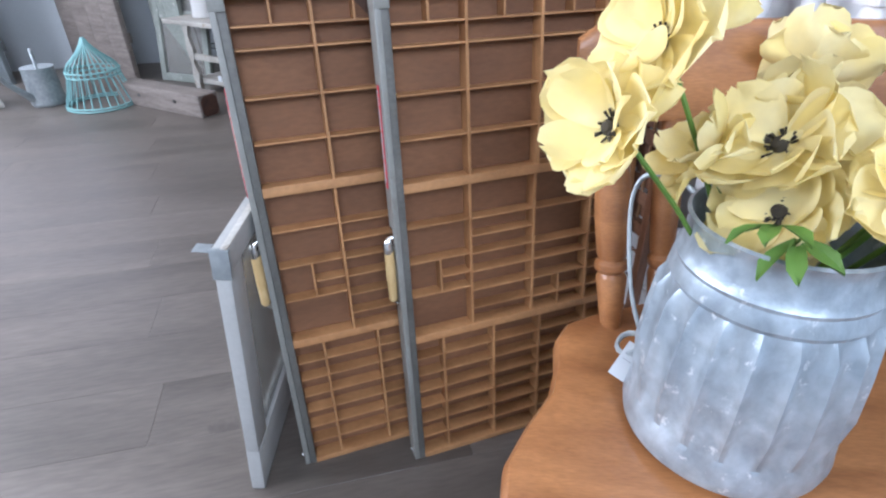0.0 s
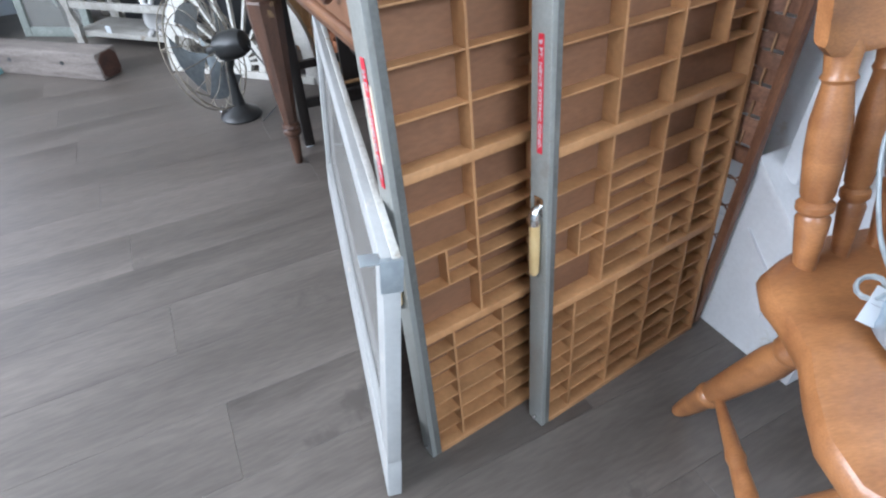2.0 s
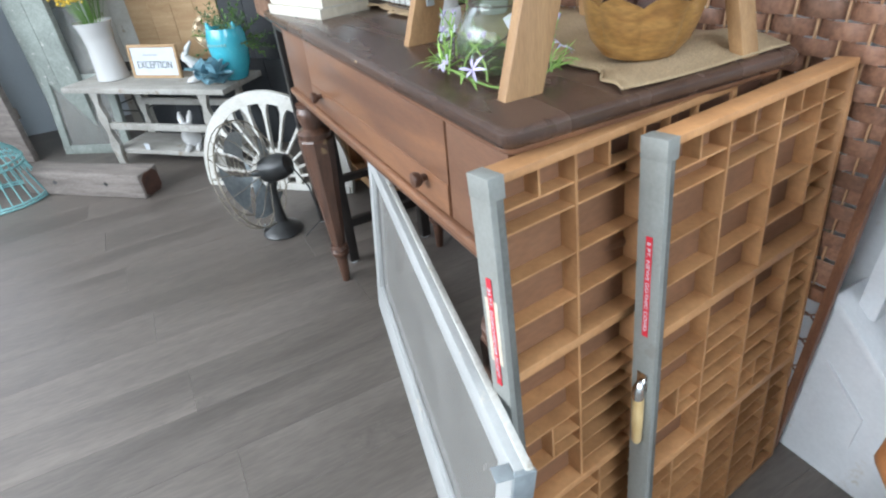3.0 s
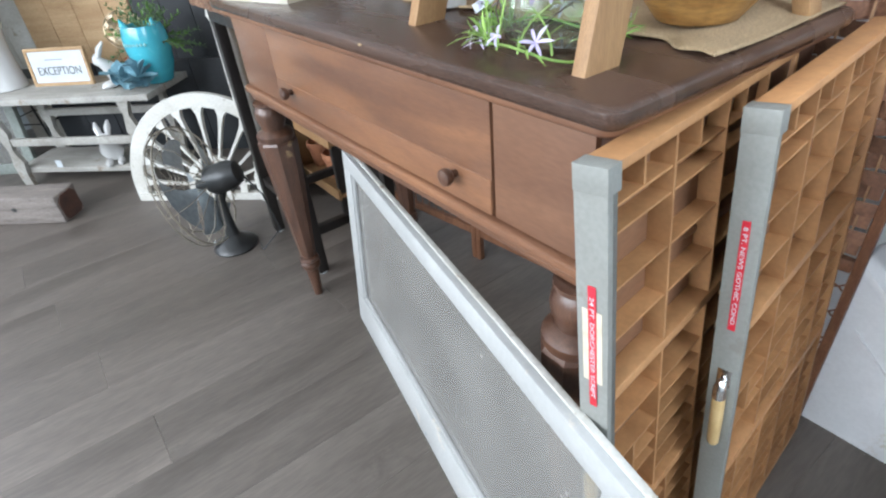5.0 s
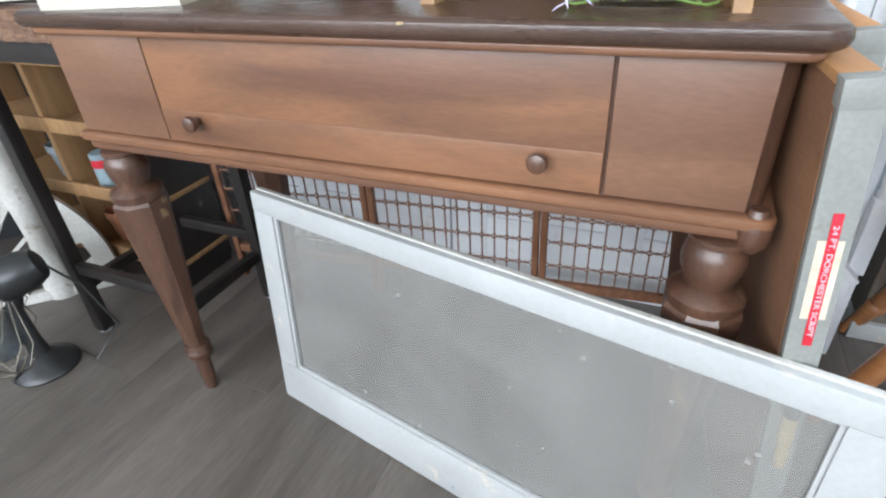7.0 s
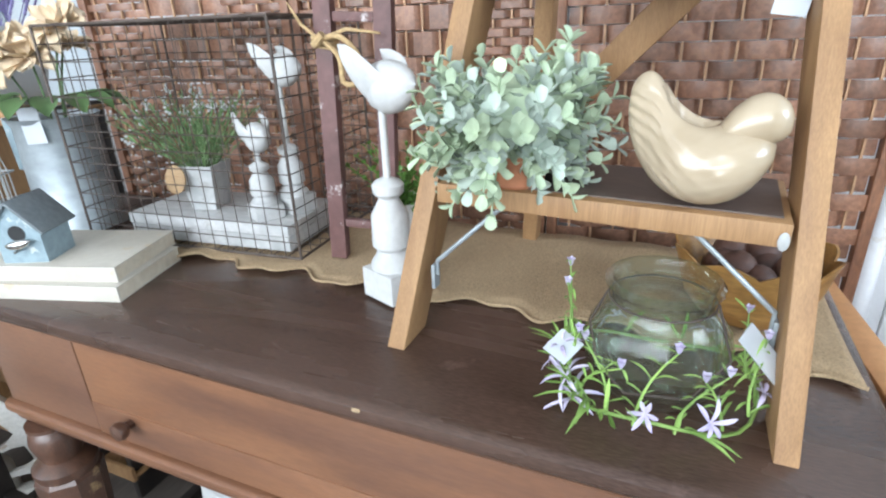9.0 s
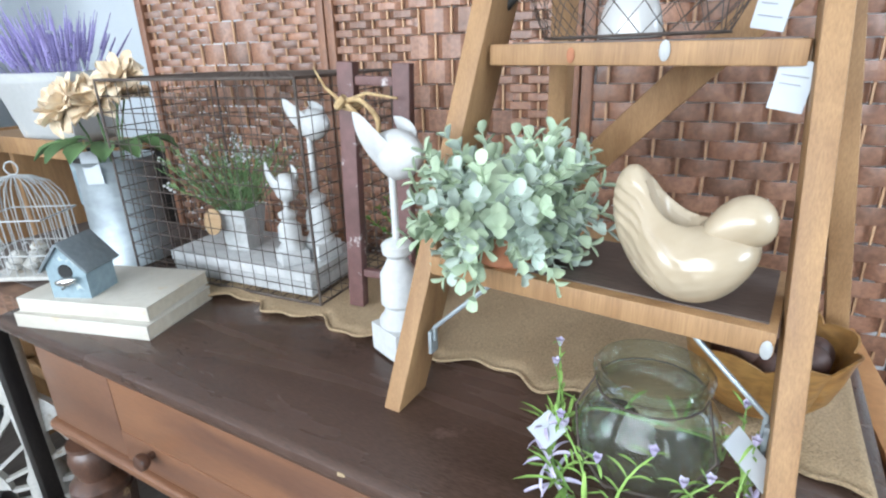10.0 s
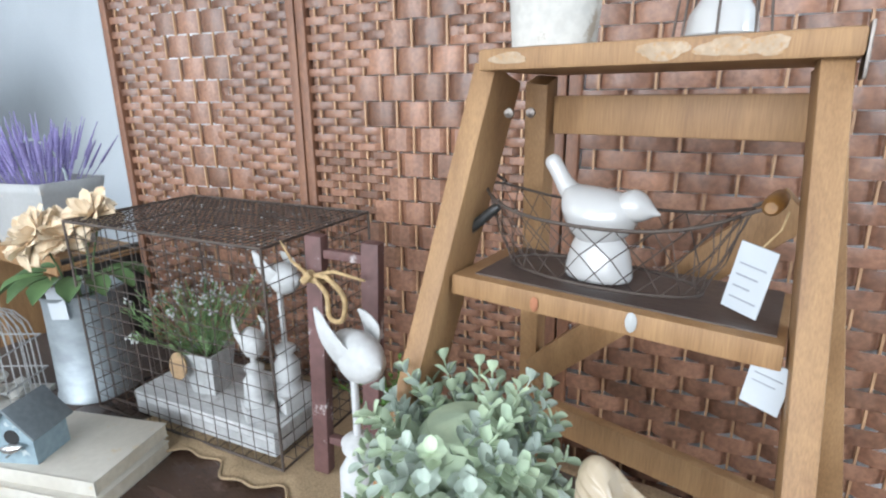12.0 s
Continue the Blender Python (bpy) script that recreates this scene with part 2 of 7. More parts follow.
let_light_through(YELLOW, 0.35, (0.95, 0.85, 0.5))
FORSYTHIA = material("bright yellow floret", (0.78, 0.58, 0.08), 0.7, (0.68, 0.44, 0.05), 40, vary=0.15)
FLOWER_EYE = material("dark flower eye", (0.06, 0.05, 0.035), 0.9, (0.03, 0.025, 0.02), 60)
LILAC = material("lilac petal", (0.56, 0.52, 0.62), 0.7, (0.38, 0.33, 0.5), 40, vary=0.15)
LAVENDER = material("lavender spike", (0.34, 0.3, 0.54), 0.85, (0.25, 0.21, 0.43), 60, vary=0.25)
BEIGE = material("beige silk petal", (0.74, 0.62, 0.45), 0.75, (0.64, 0.48, 0.31), 40, vary=0.15)
BLUEGREY = material("blue grey paint", (0.3, 0.39, 0.42), 0.55, (0.23, 0.31, 0.34), 14, grain=0.15, stain=0.05, stain_color=(0.55, 0.58, 0.56))
SLATE = material("slate roof paint", (0.16, 0.19, 0.2), 0.5, (0.12, 0.14, 0.15), 14, grain=0.2)
OXBLOOD = material("chippy oxblood paint", (0.17, 0.085, 0.078), 0.6, (0.115, 0.056, 0.05), 12, grain=0.2, stain=0.16, stain_color=(0.55, 0.5, 0.48))
TWINE = material("jute twine", (0.58, 0.42, 0.22), 0.9, (0.46, 0.31, 0.15), 60, grain=0.3, bump=0.4)
BOWL = material("carved amber wood", (0.36, 0.19, 0.055), 0.45, (0.22, 0.1, 0.025), 14, (1, 1, 3), 0.3, 60, 0.2, coat=0.2)
DARK_BALL = material("dark pod", (0.1, 0.045, 0.03), 0.6, (0.05, 0.022, 0.016), 20, grain=0.3)
GRAIN_WOOD = material("weathered grey timber", (0.26, 0.225, 0.2), 0.8, (0.16, 0.135, 0.12), 6, (1, 7, 7), 0.35, 70, 0.4)
AQUA = material("aqua paint", (0.23, 0.47, 0.47), 0.55, (0.16, 0.37, 0.38), 18, grain=0.1)
TURQUOISE = material("turquoise glaze", (0.06, 0.42, 0.5), 0.25, (0.04, 0.33, 0.42), 12, coat=0.5)
TEAL_LEAF = material("blue succulent", (0.2, 0.36, 0.42), 0.65, (0.12, 0.26, 0.32), 20, vary=0.2)
TERRACOTTA = material("terracotta", (0.48, 0.2, 0.1), 0.8, (0.36, 0.14, 0.07), 14, grain=0.2)
LIVE_EDGE = material("rough live edge wood", (0.25, 0.14, 0.085), 0.85, (0.14, 0.075, 0.045), 14, (1, 1, 5), 0.45, 50, 0.7)
GREY_TOP = material("grey brown table top", (0.12, 0.09, 0.075), 0.5, (0.075, 0.055, 0.047), 5, (1, 6, 6), 0.3, 80, 0.2)
CHAR = material("charcoal board", (0.035, 0.038, 0.042), 0.7, (0.022, 0.024, 0.027), 6, grain=0.2)
TANBOARD = material("tan pine board", (0.46, 0.31, 0.17), 0.75, (0.36, 0.22, 0.11), 4, (1, 1, 8), 0.25, 70, 0.2)
FRAME_GREY = material("grey green old paint", (0.27, 0.3, 0.27), 0.7, (0.19, 0.21, 0.19), 9, grain=0.25, stain=0.08, stain_color=(0.4, 0.4, 0.36))
TAUPE = material("taupe painted post", (0.2, 0.165, 0.13), 0.7, (0.15, 0.12, 0.095), 6, (5, 5, 1), 0.25, 80, 0.2)

# ---- mesh helpers ----
def part(name, bm, mat, parent=None, label="", smooth=True):
    me = bpy.data.meshes.new(name)
    bm.to_mesh(me)
    bm.free()
    for p in me.polygons:
        p.use_smooth = smooth
    if smooth:
        me.set_sharp_from_angle(angle=radians(38))
    me.materials.append(mat)
    ob = new(name, me)
    if parent:
        ob.parent = parent
    if label:
        ob["label"] = label
    return ob


def thing(name, label, category, m=None, group="", kind=""):
    ob = new(name)
    ob.empty_display_size = 0.05
    ob.matrix_basis = m or Matrix()
    return tagged(ob, label, category, group, kind)


def BM():
    return bmesh.new()


def box(bm, x0, x1, y0, y1, z0, z1, bevel=0.0, m=None, seg=2):
    r = bmesh.ops.create_cube(bm, size=1)
    vs = r["verts"]
    for v in vs:
        v.co = Vector(((x0 + x1) / 2 + v.co.x * (x1 - x0), (y0 + y1) / 2 + v.co.y * (y1 - y0), (z0 + z1) / 2 + v.co.z * (z1 - z0)))
    if bevel:
        es = list({e for v in vs for e in v.link_edges})
        out = bmesh.ops.bevel(bm, geom=es, offset=bevel, segments=seg, affect="EDGES", profile=0.6)
        vs = list({v for f in out["faces"] for v in f.verts} | {v for v in vs if v.is_valid})
    if m is not None:
        bmesh.ops.transform(bm, matrix=m, verts=vs)
    return bm


def lathe(bm, profile, seg=20, m=None, cap=True, twist=0.0, square=0):
    """profile: (radius, height) from the bottom up, turned round z."""
    rings = []
    for r, z in profile:
        rings.append([bm.verts.new((r * math.cos(2 * math.pi * (i + twist) / seg), r * math.sin(2 * math.pi * (i + twist) / seg), z)) for i in range(seg)])
    for a, b in zip(rings, rings[1:]):
        for i in range(seg):
            bm.faces.new((a[i], a[(i + 1) % seg], b[(i + 1) % seg], b[i]))
    if cap:
        if profile[0][0] > 1e-4:
            bm.faces.new(rings[0][::-1])
        if profile[-1][0] > 1e-4:
            bm.faces.new(rings[-1])
    if m is not None:
        bmesh.ops.transform(bm, matrix=m, verts=[v for ring in rings for v in ring])
    return bm


def tube(bm, pts, r, seg=6, closed=False, m=None):
    """A round rod along points; r: a radius or one for each point."""
    pts = [Vector(p) for p in pts]
    k = len(pts)
    rs = r if isinstance(r, (list, tuple)) else [r] * k
    rings, up = [], None
    for i, p in enumerate(pts):
        a = pts[(i - 1) % k] if (closed or i) else p
        b = pts[(i + 1) % k] if (closed or i < k - 1) else p
        d = (b - a).normalized() if (b - a).length > 1e-9 else Vector((0, 0, 1))
        if up is None:
            up = Vector((0, 0, 1)) if abs(d.z) < 0.9 else Vector((1, 0, 0))
        side = d.cross(up).normalized()
        up = side.cross(d).normalized()
        rings.append([bm.verts.new(p + rs[i] * (math.cos(2 * math.pi * j / seg) * side + math.sin(2 * math.pi * j / seg) * up)) for j in range(seg)])
    for i in range(k if closed else k - 1):
        a, b = rings[i], rings[(i + 1) % k]
        for j in range(seg):
            bm.faces.new((a[j], a[(j + 1) % seg], b[(j + 1) % seg], b[j]))
    if not closed:
        bm.faces.new(rings[0][::-1])
        bm.faces.new(rings[-1])
    if m is not None:
        bmesh.ops.transform(bm, matrix=m, verts=[v for ring in rings for v in ring])
    return bm


def extrude_outline(bm, pts, y0, y1, m=None, axis="y"):
    """A flat outline of (a, b) pairs given thickness: axis y puts it in the xz plane, axis z in the xy plane."""
    def at(p, d):
        return (p[0], d, p[1]) if axis == "y" else (p[0], p[1], d)
    lo, hi = [bm.verts.new(at(p, y0)) for p in pts], [bm.verts.new(at(p, y1)) for p in pts]
    bm.faces.new(lo)
    bm.faces.new(hi[::-1])
    for i in range(len(pts)):
        j = (i + 1) % len(pts)
        bm.faces.new((lo[i], hi[i], hi[j], lo[j]))
    bmesh.ops.recalc_face_normals(bm, faces=bm.faces[:])
    if m is not None:
        bmesh.ops.transform(bm, matrix=m, verts=lo + hi)
    return bm


def round_line(pts, n=6):
    """The points of a smooth line through pts."""
    pts = [Vector(p) for p in pts]
    ext = [pts[0]] + pts + [pts[-1]]
    out = []
    for a, b, c, d in zip(ext, ext[1:], ext[2:], ext[3:]):
        for k in range(n):
            t = k / n
            out.append(0.5 * (2 * b + (c - a) * t + (2 * a - 5 * b + 4 * c - d) * t * t + (3 * b - a - 3 * c + d) * t ** 3))
    return out + [pts[-1]]


def between(a, b):
    """A pose at a whose z points to b."""
    a, b = Vector(a), Vector(b)
    return Matrix.Translation(a) @ (b - a).to_track_quat("Z", "Y").to_matrix().to_4x4()


def structure(name, bm, mat, label, smooth=False):
    return tagged(part(name, bm, mat, None, label, smooth), label, "", "", "structure")


def grow(bm, fn, nu, nv, closed_u=False):
    """A surface of nu by nv points from fn(u, v), u and v from 0 to 1."""
    g = [[bm.verts.new(fn(i / (nu if closed_u else nu - 1), j / (nv - 1))) for i in range(nu)] for j in range(nv)]
    for j in range(nv - 1):
        for i in range(nu if closed_u else nu - 1):
            bm.faces.new((g[j][i], g[j][(i + 1) % nu], g[j + 1][(i + 1) % nu], g[j + 1][i]))
    return bm


def petal(bm, m, length, width, cup=0.3, curl=0.0, nu=5, nv=6, wavy=0.0):
    """A petal or leaf from the origin along +x, hollow side up."""
    ph = random.random() * 6
    def fn(u, v):
        w = width * (0.18 + 0.82 * math.sin(math.pi * min(1, 0.05 + 0.62 * v))) * math.sqrt(max(0.02, 1 - v ** 6)) * 0.5
        a = (u - 0.5) * 2
        z = cup * length * v * v + curl * length * v ** 3 + a * a * w * 0.45 + wavy * length * math.sin(ph + 7 * u + 5 * v) * v
        return m @ Vector((length * v, a * w, z))
    return grow(bm, fn, nu, nv)


def wire_grid(bm, corner, u, v, nu, nv, r, seg=4):
    """Straight wires both ways over the sheet corner, corner + u, corner + v."""
    c, u, v = Vector(corner), Vector(u), Vector(v)
    for i in range(nu + 1):
        tube(bm, [c + u * i / nu, c + u * i / nu + v], r, seg)
    for j in range(nv + 1):
        tube(bm, [c + v * j / nv, c + v * j / nv + u], r, seg)
    return bm


def writing(name, body, size, m, mat, parent, squeeze=1.0):
    cu = bpy.data.curves.new(name, "FONT")
    cu.body, cu.size, cu.extrude, cu.align_x, cu.align_y = body, size, 0.0003, "CENTER", "CENTER"
    ob = new("lettering", cu)
    dg = bpy.context.evaluated_depsgraph_get()
    me = bpy.data.meshes.new_from_object(ob.evaluated_get(dg))
    bpy.data.objects.remove(ob)
    bpy.data.curves.remove(cu)
    me.transform(m @ Matrix.Diagonal((squeeze, 1, 1, 1)))
    me.materials.clear()
    me.materials.append(mat)
    out = new(name, me)
    out.parent = parent
    return out


def price_tag(m, w, h, label, lines=3, string=None):
    """A card tag hanging in its own xz plane, its top edge at the origin."""
    e = thing("price_tag", label, "price tag", m)
    part("card", box(BM(), -w / 2, w / 2, -0.0006, 0.0006, -h, 0), TAG, e)
    for k in range(lines):
        z = -h * (0.3 + 0.17 * k)
        part("print_line", box(BM(), -w * 0.36, w * (0.36 - 0.13 * (k % 3)), -0.0011, -0.0006, z - h * 0.011, z + h * 0.011), INK, e)
    if string:
        part("string", tube(BM(), string, 0.0008, 5), TWINE, e)
    return e


# ---- room ----
X0, X1, Y0, Y1, ZC = -3.6, 3.0, -3.5, 0.95, 2.9
structure("floor", box(BM(), X0, X1, Y0, Y1, -0.1, -0.012), FLOOR, "dark grey wood plank floor")
structure("ceiling", box(BM(), X0, X1, Y0, Y1, ZC, ZC + 0.1), CEIL, "plain white ceiling")


def wall_with_hole(name, along, at, a0, a1, h0, h1, z0, z1, thick):
    """A wall along x or y at a fixed place, with one opening from h0 to h1 and z0 to z1."""
    bm = BM()
    pieces = [(a0, a1, 0, z0), (a0, a1, z1, ZC), (a0, h0, z0, z1), (h1, a1, z0, z1)] if h1 > h0 else [(a0, a1, 0, ZC)]
    for p, q, zz0, zz1 in pieces:
        if q - p > 1e-4 and zz1 - zz0 > 1e-4:
            if along == "x":
                box(bm, p, q, min(at, at + thick), max(at, at + thick), zz0, zz1)
            else:
                box(bm, min(at, at + thick), max(at, at + thick), p, q, zz0, zz1)
    return structure(name, bm, WALL, "pale blue grey painted plaster wall")


wall_with_hole("wall_back", "x", Y1, X0, X1, 0, 0, 0, 0, 0.15)
wall_with_hole("wall_front", "x", Y0, X0, X1, -2.85, 1.65, 1.1, 2.8, -0.15)
wall_with_hole("wall_side", "y", X1, Y0, Y1, -0.95, 0.65, 1.7, 2.72, 0.15)
wall_with_hole("wall_far", "y", X0, Y0, Y1, -3.0, -1.4, 0.8, 2.75, -0.15)


# ---- type trays ----
def tray(m, label, title, tape_w, card=False):
    """A printer's case stood on end. x: from the grey front to the back, y: from the open face to the board, z: up."""
    D, T, H, W = 0.43, 0.033, 0.834, 0.011
    e = thing("type_tray", label, "type tray", m, "printers type trays")
    part("back_board", box(BM(), 0.012, D - W, T - 0.003, T, W, H - W), TRAY_BACK_SHADED, e)
    part("top_rail", box(BM(), 0.012, D, 0, T, H - W, H, 0.0015), TRAY_WOOD, e)
    part("bottom_rail", box(BM(), 0.012, D, 0, T, 0, W, 0.0015), TRAY_WOOD, e)
    part("end_rail", box(BM(), D - W, D, 0, T, W, H - W, 0.0015), TRAY_WOOD, e)
    part("front_rail", box(BM(), 0, 0.012, 0.001, T - 0.001, 0, H, 0.0015), GREY_DARK, e)
    part("front_plate", box(BM(), -0.009, 0, -0.002, T + 0.001, 0.004, H - 0.003, 0.0015), GREY_PAINT, e, "grey painted front plate")
    part("corner_clip", box(BM(), -0.0093, 0.012, -0.0023, T + 0.0012, H - 0.026, H + 0.0006, 0.0003), GREY_PAINT, e)
    x0, x1, yb = 0.012, D - W, T - 0.003
    third = H / 3
    bands = ((W, third - 0.0075), (third + 0.0075, 2 * third - 0.0075), (2 * third + 0.0075, H - W))
    # columns in each band: start, end, heights of the shelves, upright stubs (place, from, to), lower and upper end
    low = [(0, .125, 7, (), 0, 1), (.125, .365, 7, (), 0, 1), (.365, .595, 7, (), 0, 1), (.595, .832, 7, (), 0, 1), (.832, 1, 7, (), 0, 1)]
    mid = [(0, .265, [.29, .53, .77], ((.5, .29, .53),), 0, 1), (.135, .265, [.4], (), 0, 0), (.265, .55, [.11, .25, .39, .52, .645, .765], (), 0, 1),
           (.55, .82, [.1, .245, .39, .51, .76], ((.5, 0, .1), (.5, .1, .245)), 0, 1), (.82, 1, [.1, .235, .365, .5, .625, .755, .872], (), 0, 1)]
    top = [(0, .268, [.25, .5, .75, .864], ((.5, .864, 1),), 0, 1), (.268, .56, [.25, .5, .75, .864], ((.5, .864, 1),), 0, 1),
           (.56, .822, [.5, .75, .864], ((.5, .864, 1),), .25, 1), (.56, 1, [.25], (), 0, 0), (.822, 1, [.375, .5, .625, .75, .864], (), .25, 1)]
    for (z0, z1), cols in zip(bands, (low, mid, top)):
        h = z1 - z0
        for c0, c1, rows, stubs, lo, hi in cols:
            a, b = x0 + (x1 - x0) * c0, x0 + (x1 - x0) * c1
            if c1 < 0.999 and hi > lo:
                part("divider", box(BM(), b - 0.002, b + 0.002, 0.003, yb, z0 + h * lo, z1), TRAY_WOOD, e)
            for c in ([i / rows for i in range(1, rows)] if isinstance(rows, int) else rows):
                z = z0 + h * c
                part("shelf", box(BM(), a + 0.002, b - 0.002, 0.005, yb, z - 0.0013, z + 0.0013), TRAY_WOOD, e)
            for at, s0, s1 in stubs:
                x = a + (b - a) * at
                part("stub", box(BM(), x - 0.0016, x + 0.0016, 0.006, yb, z0 + h * s0 + 0.0013, z0 + h * s1 - 0.0013), TRAY_WOOD, e)
    for z in (third, 2 * third):
        part("bar", box(BM(), x0, x1, 0.001, yb, z - 0.0075, z + 0.0075, 0.001), TRAY_WOOD, e)
    # a pull with a chrome cap and a pale grip
    yc = T * 0.45
    pull = part("pull", tube(BM(), [(-0.009, yc, 0.476), (-0.015, yc, 0.474), (-0.0185, yc, 0.466), (-0.0185, yc, 0.45)], [0.004, 0.006, 0.0085, 0.0085], 12), CHROME, e, "chrome pull cap")
    part("grip", lathe(BM(), [(0.005, 0.36), (0.0075, 0.365), (0.0085, 0.41), (0.0082, 0.452)], 14, pose(-0.0175, yc, 0)), IVORY, pull, "pale worn grip")
    part("pull_plate", box(BM(), -0.0108, -0.009, yc - 0.009, yc + 0.009, 0.462, 0.492, 0.0008), CHROME, pull)
    part("pull_foot", tube(BM(), [(-0.0175, yc, 0.362), (-0.009, yc, 0.352)], [0.004, 0.003], 8), CHROME, pull)
    part("corner_bolt", lathe(BM(), [(0.004, 0), (0.004, 0.004), (0.0001, 0.006)], 10, pose(-0.009, yc, 0.018, 0, -90, 0)), CHROME, e)
    if card:
        part("paper_card", box(BM(), -0.0097, -0.009, 0.004, T - 0.006, 0.585, 0.68), PAPER, e, "torn white paper card")
    tape = part("label_tape", box(BM(), -0.0108, -0.0096, yc - 0.0044, yc + 0.0044, 0.708 - tape_w, 0.71), RED, e, "red embossed label tape")
    # the letters read downwards
    turn = Matrix.Translation((-0.0111, yc, 0.709 - tape_w / 2)) @ Matrix(((0, 0, -1, 0), (0, -1, 0, 0), (-1, 0, 0, 0), (0, 0, 0, 1)))
    writing("lettering", title, 0.0072, turn, TAG, tape, 1.5)
    return e


LEAN = 5.5
tray(pose(0.3045, -0.057, 0.0, 0, 0, 96) @ pose(0, 0, 0, -LEAN, 0, 0), "printer's type tray with grey front and torn paper card", "24 PT. DORCHESTER SCRIPT", 0.158, True)
tray(pose(0.3445, 0.151, 0.0, 0, 0, 96) @ pose(0, 0, 0, -LEAN, 0, 0), "printer's type tray with grey front and ivory pull", "8 PT. NEWS GOTHIC COND.", 0.15)


# ---- desk ----
desk = thing("desk", "long dark walnut desk with turned legs and wide drawer", "desk")
DX0, DX1, DZ, DB = -0.925, 0.178, 0.862, 0.45


def rounded_slab(bm, x0, x1, y0, y1, z0, z1, corner, lip):
    """A slab with rounded corners in plan and a soft nose all round."""
    pts = []
    for cx, cy, a in ((x1 - corner, y0 + corner, -90), (x1 - corner, y1 - corner, 0), (x0 + corner, y1 - corner, 90), (x0 + corner, y0 + corner, 180)):
        for k in range(7):
            t = radians(a + 15 * k)
            pts.append((cx, cy, math.cos(t), math.sin(t)))
    rows = []
    for k, (inset, z) in enumerate(((lip, z0), (lip * 0.3, z0 + lip * 0.4), (0, z0 + (z1 - z0) * 0.45), (lip * 0.15, z1 - lip * 0.5), (lip * 0.6, z1 - lip * 0.12), (lip * 1.1, z1))):
        rows.append([bm.verts.new((cx + c * (corner - inset), cy + s_ * (corner - inset), z)) for cx, cy, c, s_ in pts])
    n = len(pts)
    for a, b in zip(rows, rows[1:]):
        for i in range(n):
            bm.faces.new((a[i], a[(i + 1) % n], b[(i + 1) % n], b[i]))
    bm.faces.new(rows[0][::-1])
    bm.faces.new(rows[-1])
    return bm


part("top", rounded_slab(BM(), DX0 - 0.025, DX1 + 0.025, -0.036, DB + 0.01, DZ - 0.025, DZ, 0.022, 0.01), WALNUT_TOP, desk)
part("top_moulding", rounded_slab(BM(), DX0 - 0.01, DX1 + 0.01, -0.022, DB, DZ - 0.037, DZ - 0.025, 0.02, 0.005), WALNUT, desk)
part("apron", rounded_slab(BM(), DX0, DX1, 0.003, DB - 0.01, 0.655, DZ - 0.037, 0.034, 0.0006), WALNUT_LEG, desk)
part("drawer", box(BM(), -0.71, -0.002, -0.003, 0.02, 0.657, DZ - 0.039, 0.002), WALNUT, desk)
part("drawer_rail", box(BM(), -0.709, -0.003, -0.0045, 0.0, 0.658, 0.712, 0.0015), WALNUT, desk)
part("front_panel", box(BM(), 0.002, DX1 - 0.02, -0.002, 0.02, 0.657, DZ - 0.039, 0.002), WALNUT_END, desk)
part("front_panel", box(BM(), DX0 + 0.004, -0.714, -0.002, 0.02, 0.657, DZ - 0.039, 0.002), WALNUT_END, desk)
part("bottom_moulding", rounded_slab(BM(), DX0 - 0.014, DX1 + 0.014, -0.014, DB, 0.638, 0.655, 0.018, 0.006), WALNUT, desk)
part("bottom_bead", rounded_slab(BM(), DX0 - 0.005, DX1 + 0.005, -0.006, DB - 0.004, 0.62, 0.638, 0.016, 0.007), WALNUT, desk)
part("end_bracket", lathe(BM(), [(0.008, 0), (0.017, 0.01), (0.02, 0.026), (0.018, 0.04), (0.01, 0.056)], 14, pose(DX1 - 0.006, 0.004, 0.606)), WALNUT_LEG, desk)
for x in (-0.633, -0.077):
    part("knob", lathe(BM(), [(0.006, 0), (0.006, 0.008), (0.011, 0.012), (0.0135, 0.018), (0.012, 0.024), (0.005, 0.027), (0.0001, 0.027)], 18, pose(x, -0.0045, 0.698, 90, 0, 0)), WALNUT_LEG, desk)
random.seed(78)
for x, z, w in ((-0.241, DZ - 0.006, 0.005),):
    rim = [(w * random.uniform(0.7, 1.2) * math.cos(0.6283 * k), 0.0022 * random.uniform(0.7, 1.2) * math.sin(0.6283 * k)) for k in range(10)]
    part("edge_chip", extrude_outline(BM(), rim, -0.0008, 0.0, pose(x, -0.0352, z, -28, 0, 0)), BURLAP, desk, "small pale chip in the edge", smooth=False)
LEG_TOP = [(0.046, 0.52), (0.048, 0.526), (0.048, 0.536), (0.042, 0.542), (0.03, 0.549), (0.031, 0.557), (0.036, 0.57), (0.0385, 0.586), (0.036, 0.6), (0.03, 0.609), (0.035, 0.613), (0.035, 0.62)]
LEG_FOOT = [(0.012, 0), (0.0135, 0.004), (0.018, 0.08), (0.019, 0.098), (0.026, 0.104), (0.03, 0.114), (0.029, 0.122), (0.023, 0.127), (0.03, 0.133), (0.027, 0.142), (0.02, 0.146)]
